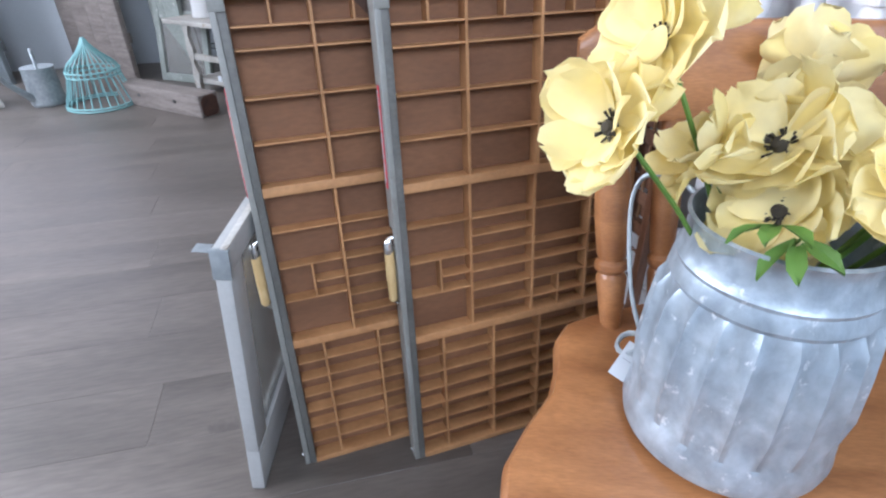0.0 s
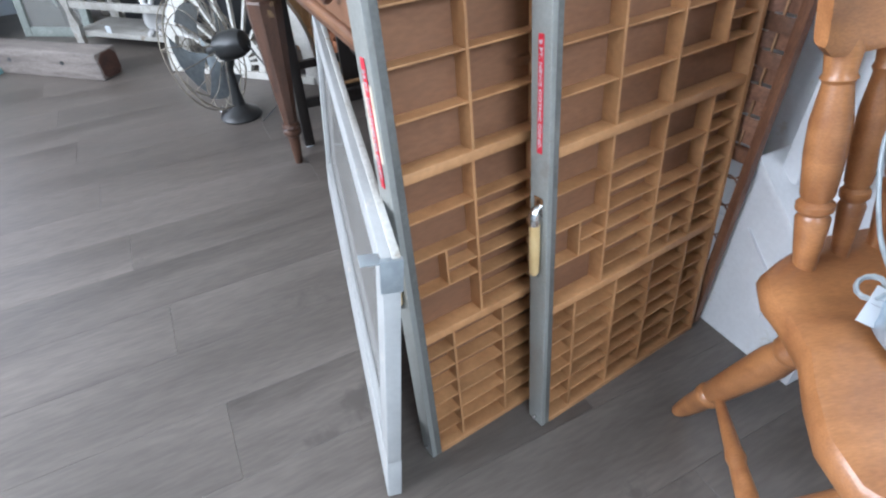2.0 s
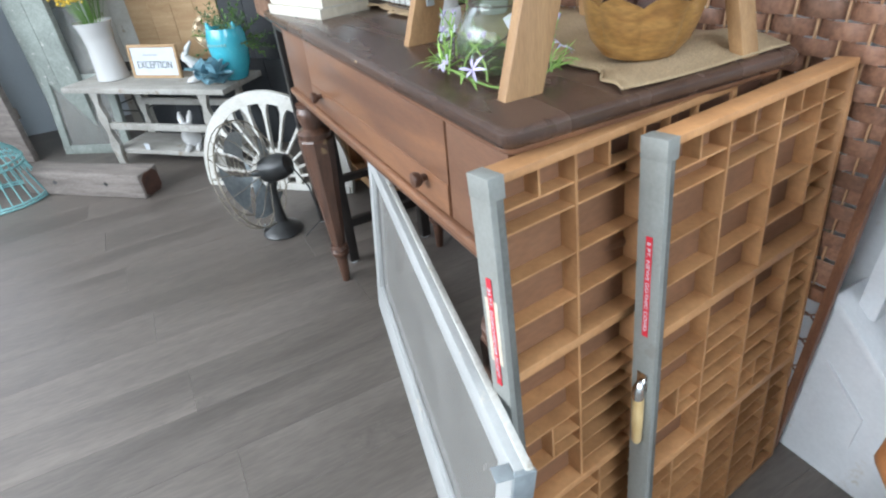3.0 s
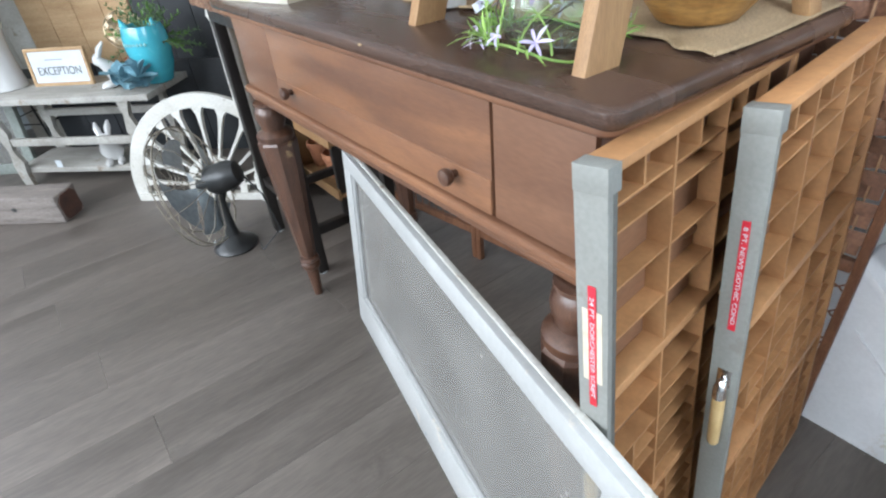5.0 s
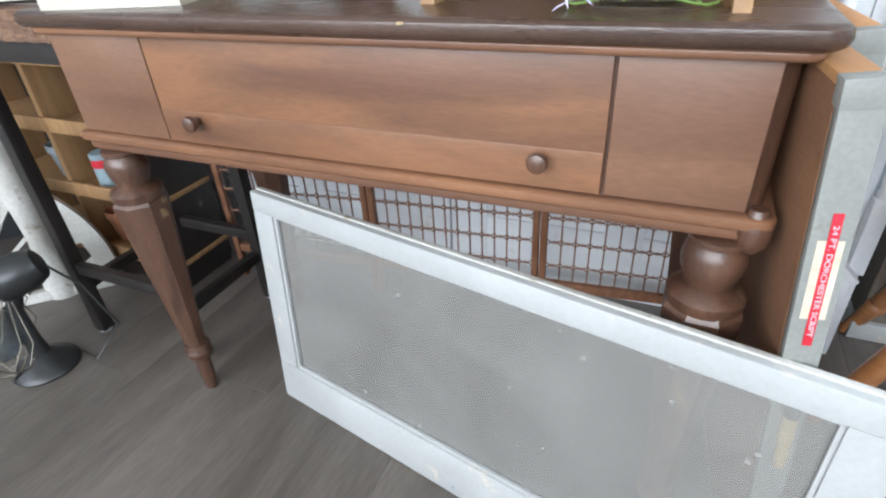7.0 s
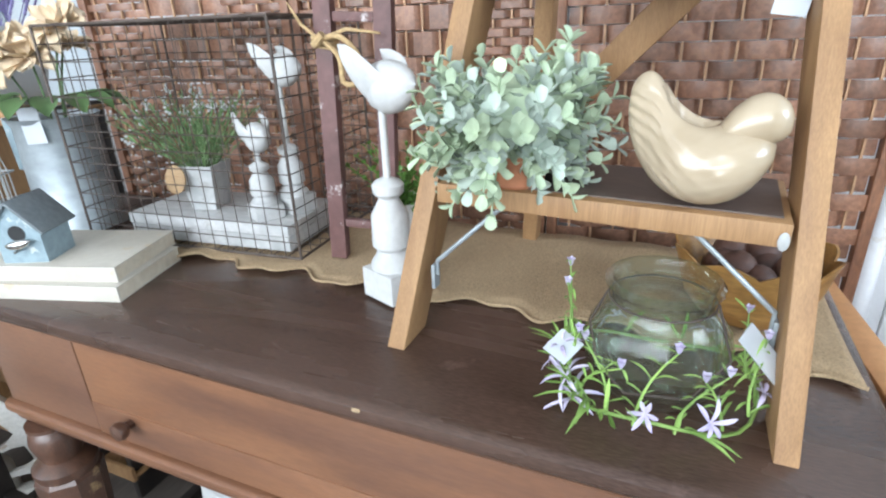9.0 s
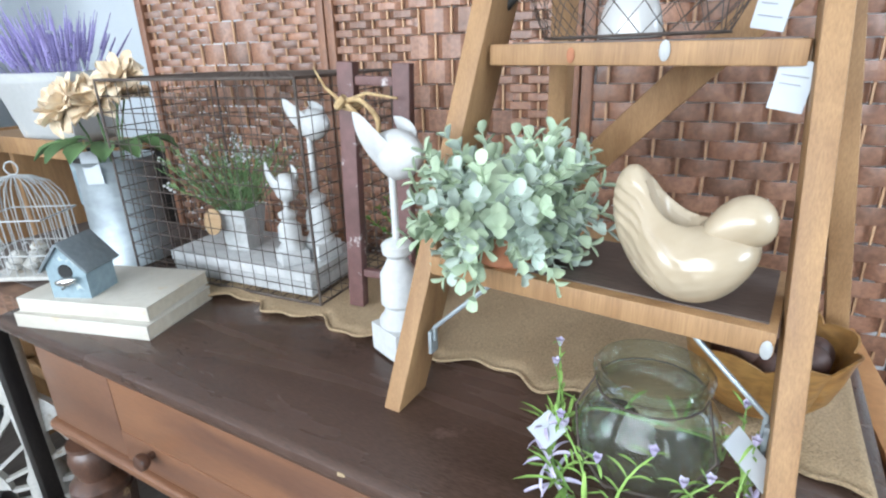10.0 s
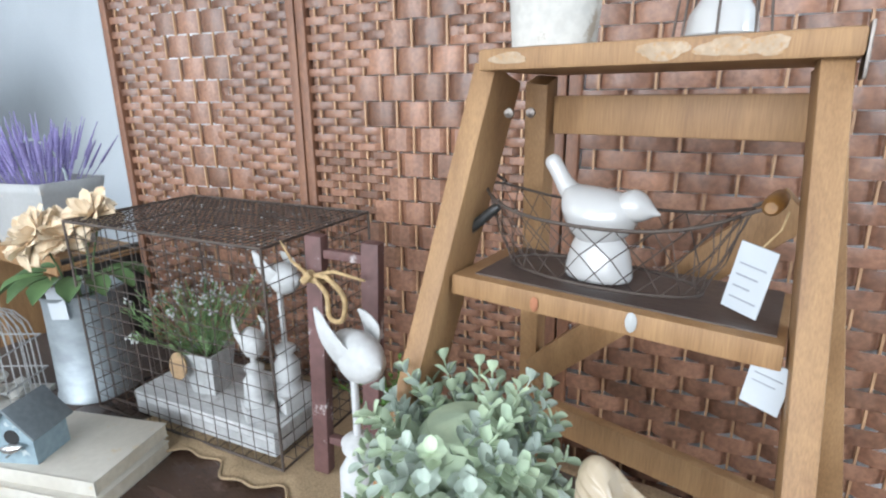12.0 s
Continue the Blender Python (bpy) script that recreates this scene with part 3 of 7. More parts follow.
for x in (-0.873, 0.14):
    for y in (0.014, 0.38):
        leg = part("leg", lathe(BM(), [(0.021, 0.145), (0.023, 0.15), (0.047, 0.44), (0.051, 0.5), (0.051, 0.513), (0.046, 0.521)], 8, pose(x, y, 0), twist=0.5), WALNUT_LEG, desk, smooth=False)
        part("turned_collar", lathe(BM(), LEG_TOP, 24, pose(x, y, 0)), WALNUT_LEG, leg)
        part("turned_foot", lathe(BM(), LEG_FOOT, 20, pose(x, y, 0)), WALNUT_LEG, leg)


# ---- window sash ----
def sash():
    L, H, T = 1.035, 0.521, 0.024
    RB, RT, SL, SR = 0.103, 0.04, 0.054, 0.054
    ang = math.degrees(math.atan2(-0.217, 1.006))
    e = thing("window_sash", "white painted window sash with dusty glass, leaning by the desk", "window sash",
              pose(-0.678, 0.053, 0.002, 0, 0, ang) @ pose(0, 0, 0, -4.8, 0, 0))
    part("bottom_rail", box(BM(), 0, L, 0, T, 0, RB, 0.003), WHITE_PAINT, e)
    part("top_rail", box(BM(), 0, L, 0, T, H - RT, H, 0.003), WHITE_PAINT, e)
    part("top_groove", box(BM(), 0.002, L - 0.002, T * 0.55, T * 0.98, H - 0.001, H + 0.003, 0.0015), OLD_WHITE, e, "chipped raised lip along the top")
    part("stile", box(BM(), 0, SL, 0.001, T - 0.001, RB, H - RT, 0.002), WHITE_PAINT, e)
    part("stile", box(BM(), L - SR, L, 0.001, T - 0.001, RB, H - RT, 0.002), WHITE_PAINT, e)
    for x0, x1, z0, z1 in ((SL, L - SR, RB, RB + 0.006), (SL, L - SR, H - RT - 0.006, H - RT), (SL, SL + 0.006, RB + 0.006, H - RT - 0.006), (L - SR - 0.006, L - SR, RB + 0.006, H - RT - 0.006)):
        part("glazing_bead", box(BM(), x0, x1, 0.006, 0.013, z0, z1, 0.001), WHITE_PAINT, e)
    pane = part("pane", box(BM(), SL + 0.002, L - SR - 0.002, 0.0135, 0.0165, RB + 0.002, H - RT - 0.002), PANE, e, "dusty glass pane", smooth=False)
    pane.visible_shadow = False
    part("corner_plate", box(BM(), L - 0.006, L + 0.0015, -0.0015, T + 0.0015, H - 0.048, H + 0.001, 0.001), ZINC, e, "bent zinc corner plate")
    part("bent_flap", box(BM(), L - 0.02, L + 0.001, -0.024, -0.001, H - 0.003, H - 0.0015, 0.0004), ZINC, e)
    part("screw", lathe(BM(), [(0.005, 0), (0.004, 0.0015), (0.0001, 0.002)], 10, pose(0.481, 0.0005, 0.02, 90, 0, 0)), ZINC, e)
    return e


sash()


# ---- burlap runner ----
def burlap():
    def fn(u, v):
        x = -0.79 + 0.978 * u
        front = 0.178 + 0.012 * math.sin(u * 43) + 0.006 * math.sin(u * 97 + 1) - 0.025 * max(0, u - 0.8) / 0.2
        y = front + (0.446 - front) * v
        z = DZ + 0.0025 + 0.0016 * math.sin(u * 60 + v * 5) + (0.003 * math.sin(u * 43 + 2) + 0.002) * (1 - v) ** 3
        if u > 0.86:
            z += 0.013 * math.sin(math.pi * (u - 0.86) / 0.14) ** 2 * min(1, v * 1.6 + 0.05)
        return (x, y, z)
    ob = part("burlap_runner", grow(BM(), fn, 130, 10), BURLAP)
    sol = ob.modifiers.new("thick", "SOLIDIFY")
    sol.thickness, sol.offset = 0.002, 0
    part("rolled_hem", tube(BM(), [Vector(fn(k / 160, 0)) + Vector((0, 0, 0.001)) for k in range(161)], 0.0022, 6), BURLAP, ob)
    return tagged(ob, "frayed tan burlap runner lying along the desk top", "table runner")


burlap()


# ---- step ladder on the desk ----
def bar(bm, a, b, w, d, bevel=0.002, side=(1, 0, 0)):
    """A rectangular bar from a to b, w wide along side and d deep."""
    a, b = Vector(a), Vector(b)
    z = (b - a).normalized()
    y = z.cross(Vector(side)).normalized()
    x = y.cross(z).normalized()
    m = Matrix((x, y, z)).transposed().to_4x4()
    m.translation = a
    return box(bm, -w / 2, w / 2, -d / 2, d / 2, 0, (b - a).length, bevel, m)


def ladder():
    e = thing("step_ladder", "small bare pine step ladder with paint spots", "step ladder")
    zb, zt = DZ, 1.409
    def leg(name, a, b, w, d):
        bm = bar(BM(), a, b, w, d)
        for v in bm.verts:
            if v.co.z < zb + 0.03:
                v.co.z = zb
        return part(name, bm, PINE, e)
    leg("front_leg", (-0.25, 0.09, zb - 0.004), (-0.161, 0.222, zt), 0.021, 0.058)
    leg("front_leg", (0.111, 0.048, zb - 0.004), (0.082, 0.2, zt), 0.018, 0.058)
    leg("rear_leg", (-0.195, 0.425, zb - 0.004), (-0.14, 0.275, zt - 0.005), 0.022, 0.032)
    leg("rear_leg", (0.175, 0.37, zb - 0.004), (0.085, 0.25, zt - 0.005), 0.022, 0.032)
    part("rear_rail", bar(BM(), (-0.13, 0.292, 1.371), (0.085, 0.264, 1.371), 0.036, 0.016, side=(0, 0, 1)), PINE, e)
    part("rear_rail", bar(BM(), (-0.165, 0.375, 0.985), (0.12, 0.345, 0.96), 0.04, 0.016, side=(0, 0, 1)), PINE, e)
    part("brace", bar(BM(), (-0.165, 0.36, 1.05), (0.085, 0.288, 1.30), 0.036, 0.014, side=(0.6, 0, -0.6)), PINE, e)
    s1 = part("step", box(BM(), -0.2, 0.088, 0.0, 0.125, -0.019, 0, 0.002, pose(0, 0.062, 1.045, 0, 0.6, -4)), PINE, e)
    s2 = part("step", box(BM(), -0.178, 0.08, 0.0, 0.115, -0.019, 0, 0.002, pose(0, 0.15, 1.233, 0, 0.8, -4)), PINE, e)
    part("dirty_tread", box(BM(), -0.18, 0.082, 0.012, 0.122, 0.0, 0.0012, 0, pose(0, 0.062, 1.045, 0, 0.6, -4)), GREY_TOP, e, "worn grey tread")
    part("dirty_tread", box(BM(), -0.16, 0.074, 0.012, 0.112, 0.0, 0.0012, 0, pose(0, 0.15, 1.233, 0, 0.8, -4)), GREY_TOP, e, "worn grey tread")
    part("top_board", box(BM(), -0.16, 0.094, 0.0, 0.155, 0, 0.017, 0.003, pose(0, 0.165, zt, 0, 0, -4)), PINE, e)
    # hinge bolts, spreader rods, paint marks
    for x, z in ((-0.165, 1.375), (-0.15, 1.375)):
        part("bolt", lathe(BM(), [(0.0045, 0), (0.004, 0.003), (0.0001, 0.004)], 10, pose(x + 0.022, 0.205 + (x + 0.165) * 0.8, z, 90, 0, 8)), BRASS_DARK, e)
    part("spreader_rod", tube(BM(), [(-0.213, 0.1, 0.94), (-0.213, 0.1, 0.955), (-0.15, 0.108, 1.014), (-0.13, 0.12, 1.0235), (0.01, 0.115, 1.0205), (0.03, 0.1, 1.012), (0.094, 0.088, 0.957), (0.094, 0.086, 0.935)], 0.0024, 8), ZINC, e, "bent steel rod under the step")
    for x, y in ((-0.2155, 0.1), (0.0955, 0.087)):
        part("rod_plate", box(BM(), x - 0.002, x + 0.002, y - 0.007, y + 0.007, 0.925, 0.952, 0.001), ZINC, e)
    for x, y, z, r, mat, words in ((-0.018, 0.1535, 1.226, 0.0055, WHITE_PAINT, "white paint drip"), (-0.096, 0.1585, 1.224, 0.0045, TERRACOTTA, "faint orange paint mark"), (0.083, 0.0575, 1.031, 0.005, WHITE_PAINT, "white paint drip")):
        part("paint_drip", lathe(BM(), [(r, 0), (r * 0.8, 0.0008), (0.0001, 0.001)], 12, pose(x, y - 0.0035, z, 90, 0, 0) @ Matrix.Diagonal((0.8, 1.5, 1, 1))), mat, e, words)
    random.seed(77)
    for x, w, h in ((-0.016, 0.017, 0.0062), (0.024, 0.02, 0.0058), (0.045, 0.012, 0.006), (-0.132, 0.016, 0.0045)):
        rim = []
        for k in range(22):
            a = 6.2832 * k / 22
            q = 1 + 0.14 * math.sin(3 * a + x * 400) + random.uniform(-0.07, 0.07)
            rim.append((w * q * math.cos(a), h * min(1.15, q) * math.sin(a)))
        part("paint_smear", extrude_outline(BM(), rim, -0.0005, 0.0, pose(x, 0.1648 - 0.07 * x, zt + 0.0088, 0, 0, -4)), OLD_SMEAR, e, "dried smear of pale paint", smooth=False)
    part("end_strap", box(BM(), 0.0945, 0.0965, 0.002, 0.06, -0.012, 0.02, 0.0006, pose(0, 0.165, zt, 0, 0, -4)), BRASS_DARK, e, "dark steel strap on the end")
    return e


ladder()


# ---- maple chair ----
CH = pose(0.54, 0.55, 0, 0, 0, -18)


def chair():
    e = thing("wooden_chair", "glossy honey maple chair with turned spindles", "chair", CH)
    # seat outline: forward x, to the side y
    half = [(-0.032, 0.0), (-0.024, 0.1), (0.005, 0.17), (0.03, 0.215), (0.065, 0.232), (0.11, 0.236), (0.16, 0.248), (0.21, 0.278), (0.26, 0.302), (0.31, 0.306), (0.355, 0.275), (0.4, 0.205), (0.435, 0.11), (0.45, 0.0)]
    ring = [(x, y) for x, y in half] + [(x, -y) for x, y in half[::-1][1:-1]]
    bm = BM()
    cx, cy = 0.22, 0
    rows = []
    for f, z in ((0.94, 0.392), (0.985, 0.398), (1.0, 0.41), (0.995, 0.423), (0.975, 0.431), (0.93, 0.433), (0.8, 0.429), (0.5, 0.424), (0.2, 0.424)):
        rows.append([bm.verts.new((cx + (x - cx) * f, cy + (y - cy) * f, z)) for x, y in ring])
    n = len(ring)
    for a, b in zip(rows, rows[1:]):
        for i in range(n):
            bm.faces.new((a[i], a[(i + 1) % n], b[(i + 1) % n], b[i]))
    bm.faces.new(rows[0][::-1])
    bm.faces.new(rows[-1])
    bmesh.ops.recalc_face_normals(bm, faces=bm.faces[:])
    part("seat", bm, MAPLE, e)
    turned = [(0.013, 0), (0.017, 0.04), (0.02, 0.075), (0.0165, 0.082), (0.0215, 0.088), (0.0215, 0.096), (0.016, 0.101), (0.019, 0.108), (0.0225, 0.16), (0.022, 0.2), (0.017, 0.232), (0.0155, 0.243), (0.019, 0.248), (0.016, 0.254), (0.0185, 0.275), (0.014, 0.3), (0.011, 0.31)]
    for k, y in enumerate((0.152, 0.09, 0.028, -0.03, -0.09, -0.153)):
        x = 0.03 - 0.022 * (1 - (y / 0.152) ** 2)
        fat = 1.0 if k in (0, 5) else 0.8
        part("spindle", lathe(BM(), [(r * fat, z) for r, z in turned], 16, between((x, y, 0.425), (x - 0.058, y * 1.16, 0.7))), MAPLE, e)
    # the crest board bends back in the middle
    def crest(u, v):
        y = 0.228 - 0.456 * u
        a = 2 * math.pi * v
        x = -0.02 - 0.035 * (1 - (y / 0.228) ** 2)
        end = 1 - max(0, abs(2 * u - 1) - 0.9) / 0.1 * 0.3
        c, s_ = math.cos(a), math.sin(a)
        sq = lambda q: math.copysign(abs(q) ** 0.35, q)
        return (x + 0.011 * sq(c) - 0.22 * 0.06 * sq(s_), y, 0.748 + 0.054 * sq(s_) * end)
    bm = BM()
    g = []
    for i in range(25):
        g.append([bm.verts.new(crest(i / 24, j / 20)) for j in range(20)])
    for i in range(24):
        for j in range(20):
            bm.faces.new((g[i][j], g[i][(j + 1) % 20], g[i + 1][(j + 1) % 20], g[i + 1][j]))
    bm.faces.new(g[0])
    bm.faces.new(g[-1][::-1])
    bmesh.ops.recalc_face_normals(bm, faces=bm.faces[:])
    part("crest_rail", bm, MAPLE, e)
    legp = [(0.013, 0), (0.017, 0.03), (0.02, 0.09), (0.023, 0.1), (0.023, 0.108), (0.018, 0.114), (0.021, 0.125), (0.024, 0.2), (0.026, 0.27), (0.022, 0.3), (0.026, 0.306), (0.026, 0.316), (0.022, 0.322), (0.026, 0.36), (0.024, 0.42)]
    ends = []
    for x0, y0, x1, y1 in ((-0.045, 0.18, 0.11, 0.135), (-0.045, -0.18, 0.11, -0.135), (0.375, 0.3, 0.29, 0.22), (0.375, -0.3, 0.29, -0.22)):
        L = (Vector((x1, y1, 0.41)) - Vector((x0, y0, 0))).length
        bm = lathe(BM(), [(r, z * L / 0.42) for r, z in legp], 16, between((x0, y0, 0), (x1, y1, 0.41)))
        for v in bm.verts:
            v.co.z = max(v.co.z, 0)
        part("leg", bm, MAPLE, e)
        ends.append((Vector((x0, y0, 0)), Vector((x1, y1, 0.41))))
    rod = [(0.008, 0), (0.009, 0.1), (0.013, 0.3), (0.016, 0.34), (0.013, 0.37), (0.016, 0.5), (0.013, 0.63), (0.016, 0.66), (0.013, 0.7), (0.009, 0.9), (0.008, 1)]
    for i, j, f in ((0, 2, 0.3), (1, 3, 0.3)):
        a, b = ends[i][0].lerp(ends[i][1], f), ends[j][0].lerp(ends[j][1], f)
        part("stretcher", lathe(BM(), [(r, z * (b - a).length) for r, z in rod], 12, between(a, b)), MAPLE, e)
    a, b = Vector((0.2, 0.19, 0.123)), Vector((0.2, -0.19, 0.123))
    part("stretcher", lathe(BM(), [(r, z * (b - a).length) for r, z in rod], 12, between(a, b)), MAPLE, e)
    return e


chair()
BK = Vector((0.7, 0.5, 0.433))


def bucket():
    e = thing("flower_bucket", "fluted galvanised metal bucket standing on the chair seat", "bucket", pose(0.7, 0.429, BK.z, 0, 0, 20) @ Matrix.Diagonal((0.74, 0.74, 0.985, 1)))
    prof = [(0.14, 0.0), (0.15, 0.003), (0.152, 0.014), (0.148, 0.022), (0.147, 0.034), (0.143, 0.04), (0.139, 0.08), (0.132, 0.13), (0.124, 0.17), (0.119, 0.185), (0.122, 0.19), (0.12, 0.198), (0.116, 0.206), (0.117, 0.21), (0.112, 0.216), (0.108, 0.235), (0.109, 0.246), (0.112, 0.25), (0.108, 0.252), (0.103, 0.245), (0.103, 0.17)]
    prof = [(r * (0.915 + 0.34 * z), z) for r, z in prof]
    bm = BM()
    N = 240
    rings = []
    for r, z in prof:
        row = []
        for i in range(N):
            a = 2 * math.pi * i / N
            flute = 0.0065 * max(0, 1 - abs((i % 12) - 6) / 2.4) - 0.002 * math.cos(a * 20) if 0.04 < z < 0.184 and r > 0.106 else 0
            flute *= min(1, (z - 0.038) / 0.02, (0.19 - z) / 0.015) if flute else 0
            row.append(bm.verts.new(((r + flute) * math.cos(a), (r + flute) * math.sin(a), z)))
        rings.append(row)
    for a, b in zip(rings, rings[1:]):
        for i in range(N):
            bm.faces.new((a[i], a[(i + 1) % N], b[(i + 1) % N], b[i]))
    bm.faces.new(rings[0][::-1])
    bm.faces.new(rings[-1])
    part("body", bm, GALV, e)
    back = e.matrix_basis.inverted()
    part("wire_handle", tube(BM(), [back @ p for p in round_line([(0.624, 0.372, 0.487), (0.588, 0.37, 0.53), (0.556, 0.374, 0.59), (0.54, 0.38, 0.635), (0.546, 0.39, 0.66), (0.58, 0.402, 0.668), (0.62, 0.42, 0.65)])], 0.0034, 8), ZINC, e)
    part("handle_ring", tube(BM(), [back @ Vector((0.606 + 0.014 * math.cos(t), 0.366 + 0.012 * math.sin(t), 0.474 + 0.008 * math.sin(t))) for t in [radians(30 * k) for k in range(12)]], 0.004, 6, True), ZINC, e)
    return e


bucket()
price_tag(pose(0.622, 0.372, 0.479, -32, 18, 42), 0.03, 0.045, "small white price tag tied to the galvanised bucket", 2, [(0, 0, -0.004), (0.006, 0.012, 0.012)])


def anemones():
    random.seed(4)
    e = thing("anemone_bunch", "bunch of pale yellow artificial anemones with green leaves", "flowers", pose(BK.x, BK.y, BK.z))
    heads = [(-0.05, -0.222, 0.324, -74, 8, 1.12), (-0.076, -0.174, 0.38, -66, 2, 1.18), (-0.15, 0.055, 0.325, 62, 30, 1.05), (-0.019, -0.083, 0.305, -58, 2, 1.25), (0.002, -0.085, 0.256, -64, 10, 1.15),
             (-0.06, -0.06, 0.325, -30, -50, 0.95), (0.07, -0.045, 0.3, -50, 60, 0.95), (0.03, 0.06, 0.33, -40, 160, 0.9), (0.08, 0.03, 0.32, -50, 100, 0.9), (-0.045, -0.13, 0.29, -50, -35, 0.85)]
    for hx, hy, hz, tilt, spin, size in heads:
        m = pose(hx, hy, hz, 0, 0, spin) @ pose(0, 0, 0, -tilt, 0, 0)
        fl = part("stem", tube(BM(), [(hx * 0.15, -0.07 + hy * 0.1, 0.15), (hx * 0.65, -0.03 + hy * 0.6, 0.15 + (hz - 0.15) * 0.6), m @ Vector((0, 0, -0.004))], 0.0025, 6), GREEN, e)
        for ringn, n, ln, cup in ((0, 7, 0.05, 0.12), (1, 6, 0.046, 0.42), (2, 4, 0.034, 0.7)):
            for k in range(n):
                bm = BM()
                petal(bm, m @ pose(0, 0, 0.003 * ringn, 0, 0, 360 / n * k + 30 * ringn + random.uniform(-9, 9)) @ pose(0.004, 0, 0, random.uniform(-12, 12), random.uniform(-14, 14), 0), ln * size * random.uniform(0.85, 1.12), ln * size * random.uniform(1.05, 1.3), cup + random.uniform(-0.1, 0.2), random.uniform(-0.5, 0.35), 9, 10, 0.1)
                part("petal", bm, YELLOW, fl)
        bm = BM()
        lathe(bm, [(0.006 * size, 0.002), (0.0065 * size, 0.008), (0.004 * size, 0.012), (0.0001, 0.013)], 10, m)
        for k in range(22):
            a = random.uniform(0, 6.28)
            r = random.uniform(0.007, 0.013) * size
            tube(bm, [m @ Vector((0.004 * math.cos(a), 0.004 * math.sin(a), 0.004)), m @ Vector((r * math.cos(a), r * math.sin(a), 0.012))], [0.0005, 0.0013], 4)
        tagged(part("eye", bm, FLOWER_EYE, fl, "dark stamens"), kind="stuff")
    for k in range(9):
        a = random.uniform(0, 6.28)
        r = random.uniform(0.06, 0.11)
        bm = BM()
        mm = pose(r * math.cos(a), -0.07 + r * math.sin(a), random.uniform(0.24, 0.29), random.uniform(-30, 30), random.uniform(-30, 20), math.degrees(a))
        for j in (-40, 0, 40):
            petal(bm, mm @ pose(0, 0, 0, 0, 0, j), 0.042, 0.015, -0.2, -0.1, 4, 5, 0.04)
        part("leaf", bm, GREEN, e)
    return e


anemones()


# ---- folding wicker screen ----
STRIP_MESH = {}


def strip_mesh(w, h, bulge):
    """A flat strip of cane that bows out between two stakes."""
    key = (round(w, 4), round(h, 4), round(bulge, 4))
    if key not in STRIP_MESH:
        bm = BM()
        rows = []
        for x, y in ((-0.5, 0.004), (-0.3, -bulge * 0.8), (0, -bulge), (0.3, -bulge * 0.8), (0.5, 0.004)):
            rows.append([bm.verts.new((x * w, y, -h / 2)), bm.verts.new((x * w, y - 0.0012, -h / 2 + 0.0015)), bm.verts.new((x * w, y - 0.0012, h / 2 - 0.0015)), bm.verts.new((x * w, y, h / 2))])
        for a, b in zip(rows, rows[1:]):
            for k in range(3):
                bm.faces.new((a[k], b[k], b[k + 1], a[k + 1]))
        me = bpy.data.meshes.new("cane_strip")
        bm.to_mesh(me)
        bm.free()
        me.materials.append(WICKER)
        STRIP_MESH[key] = me
    return STRIP_MESH[key]


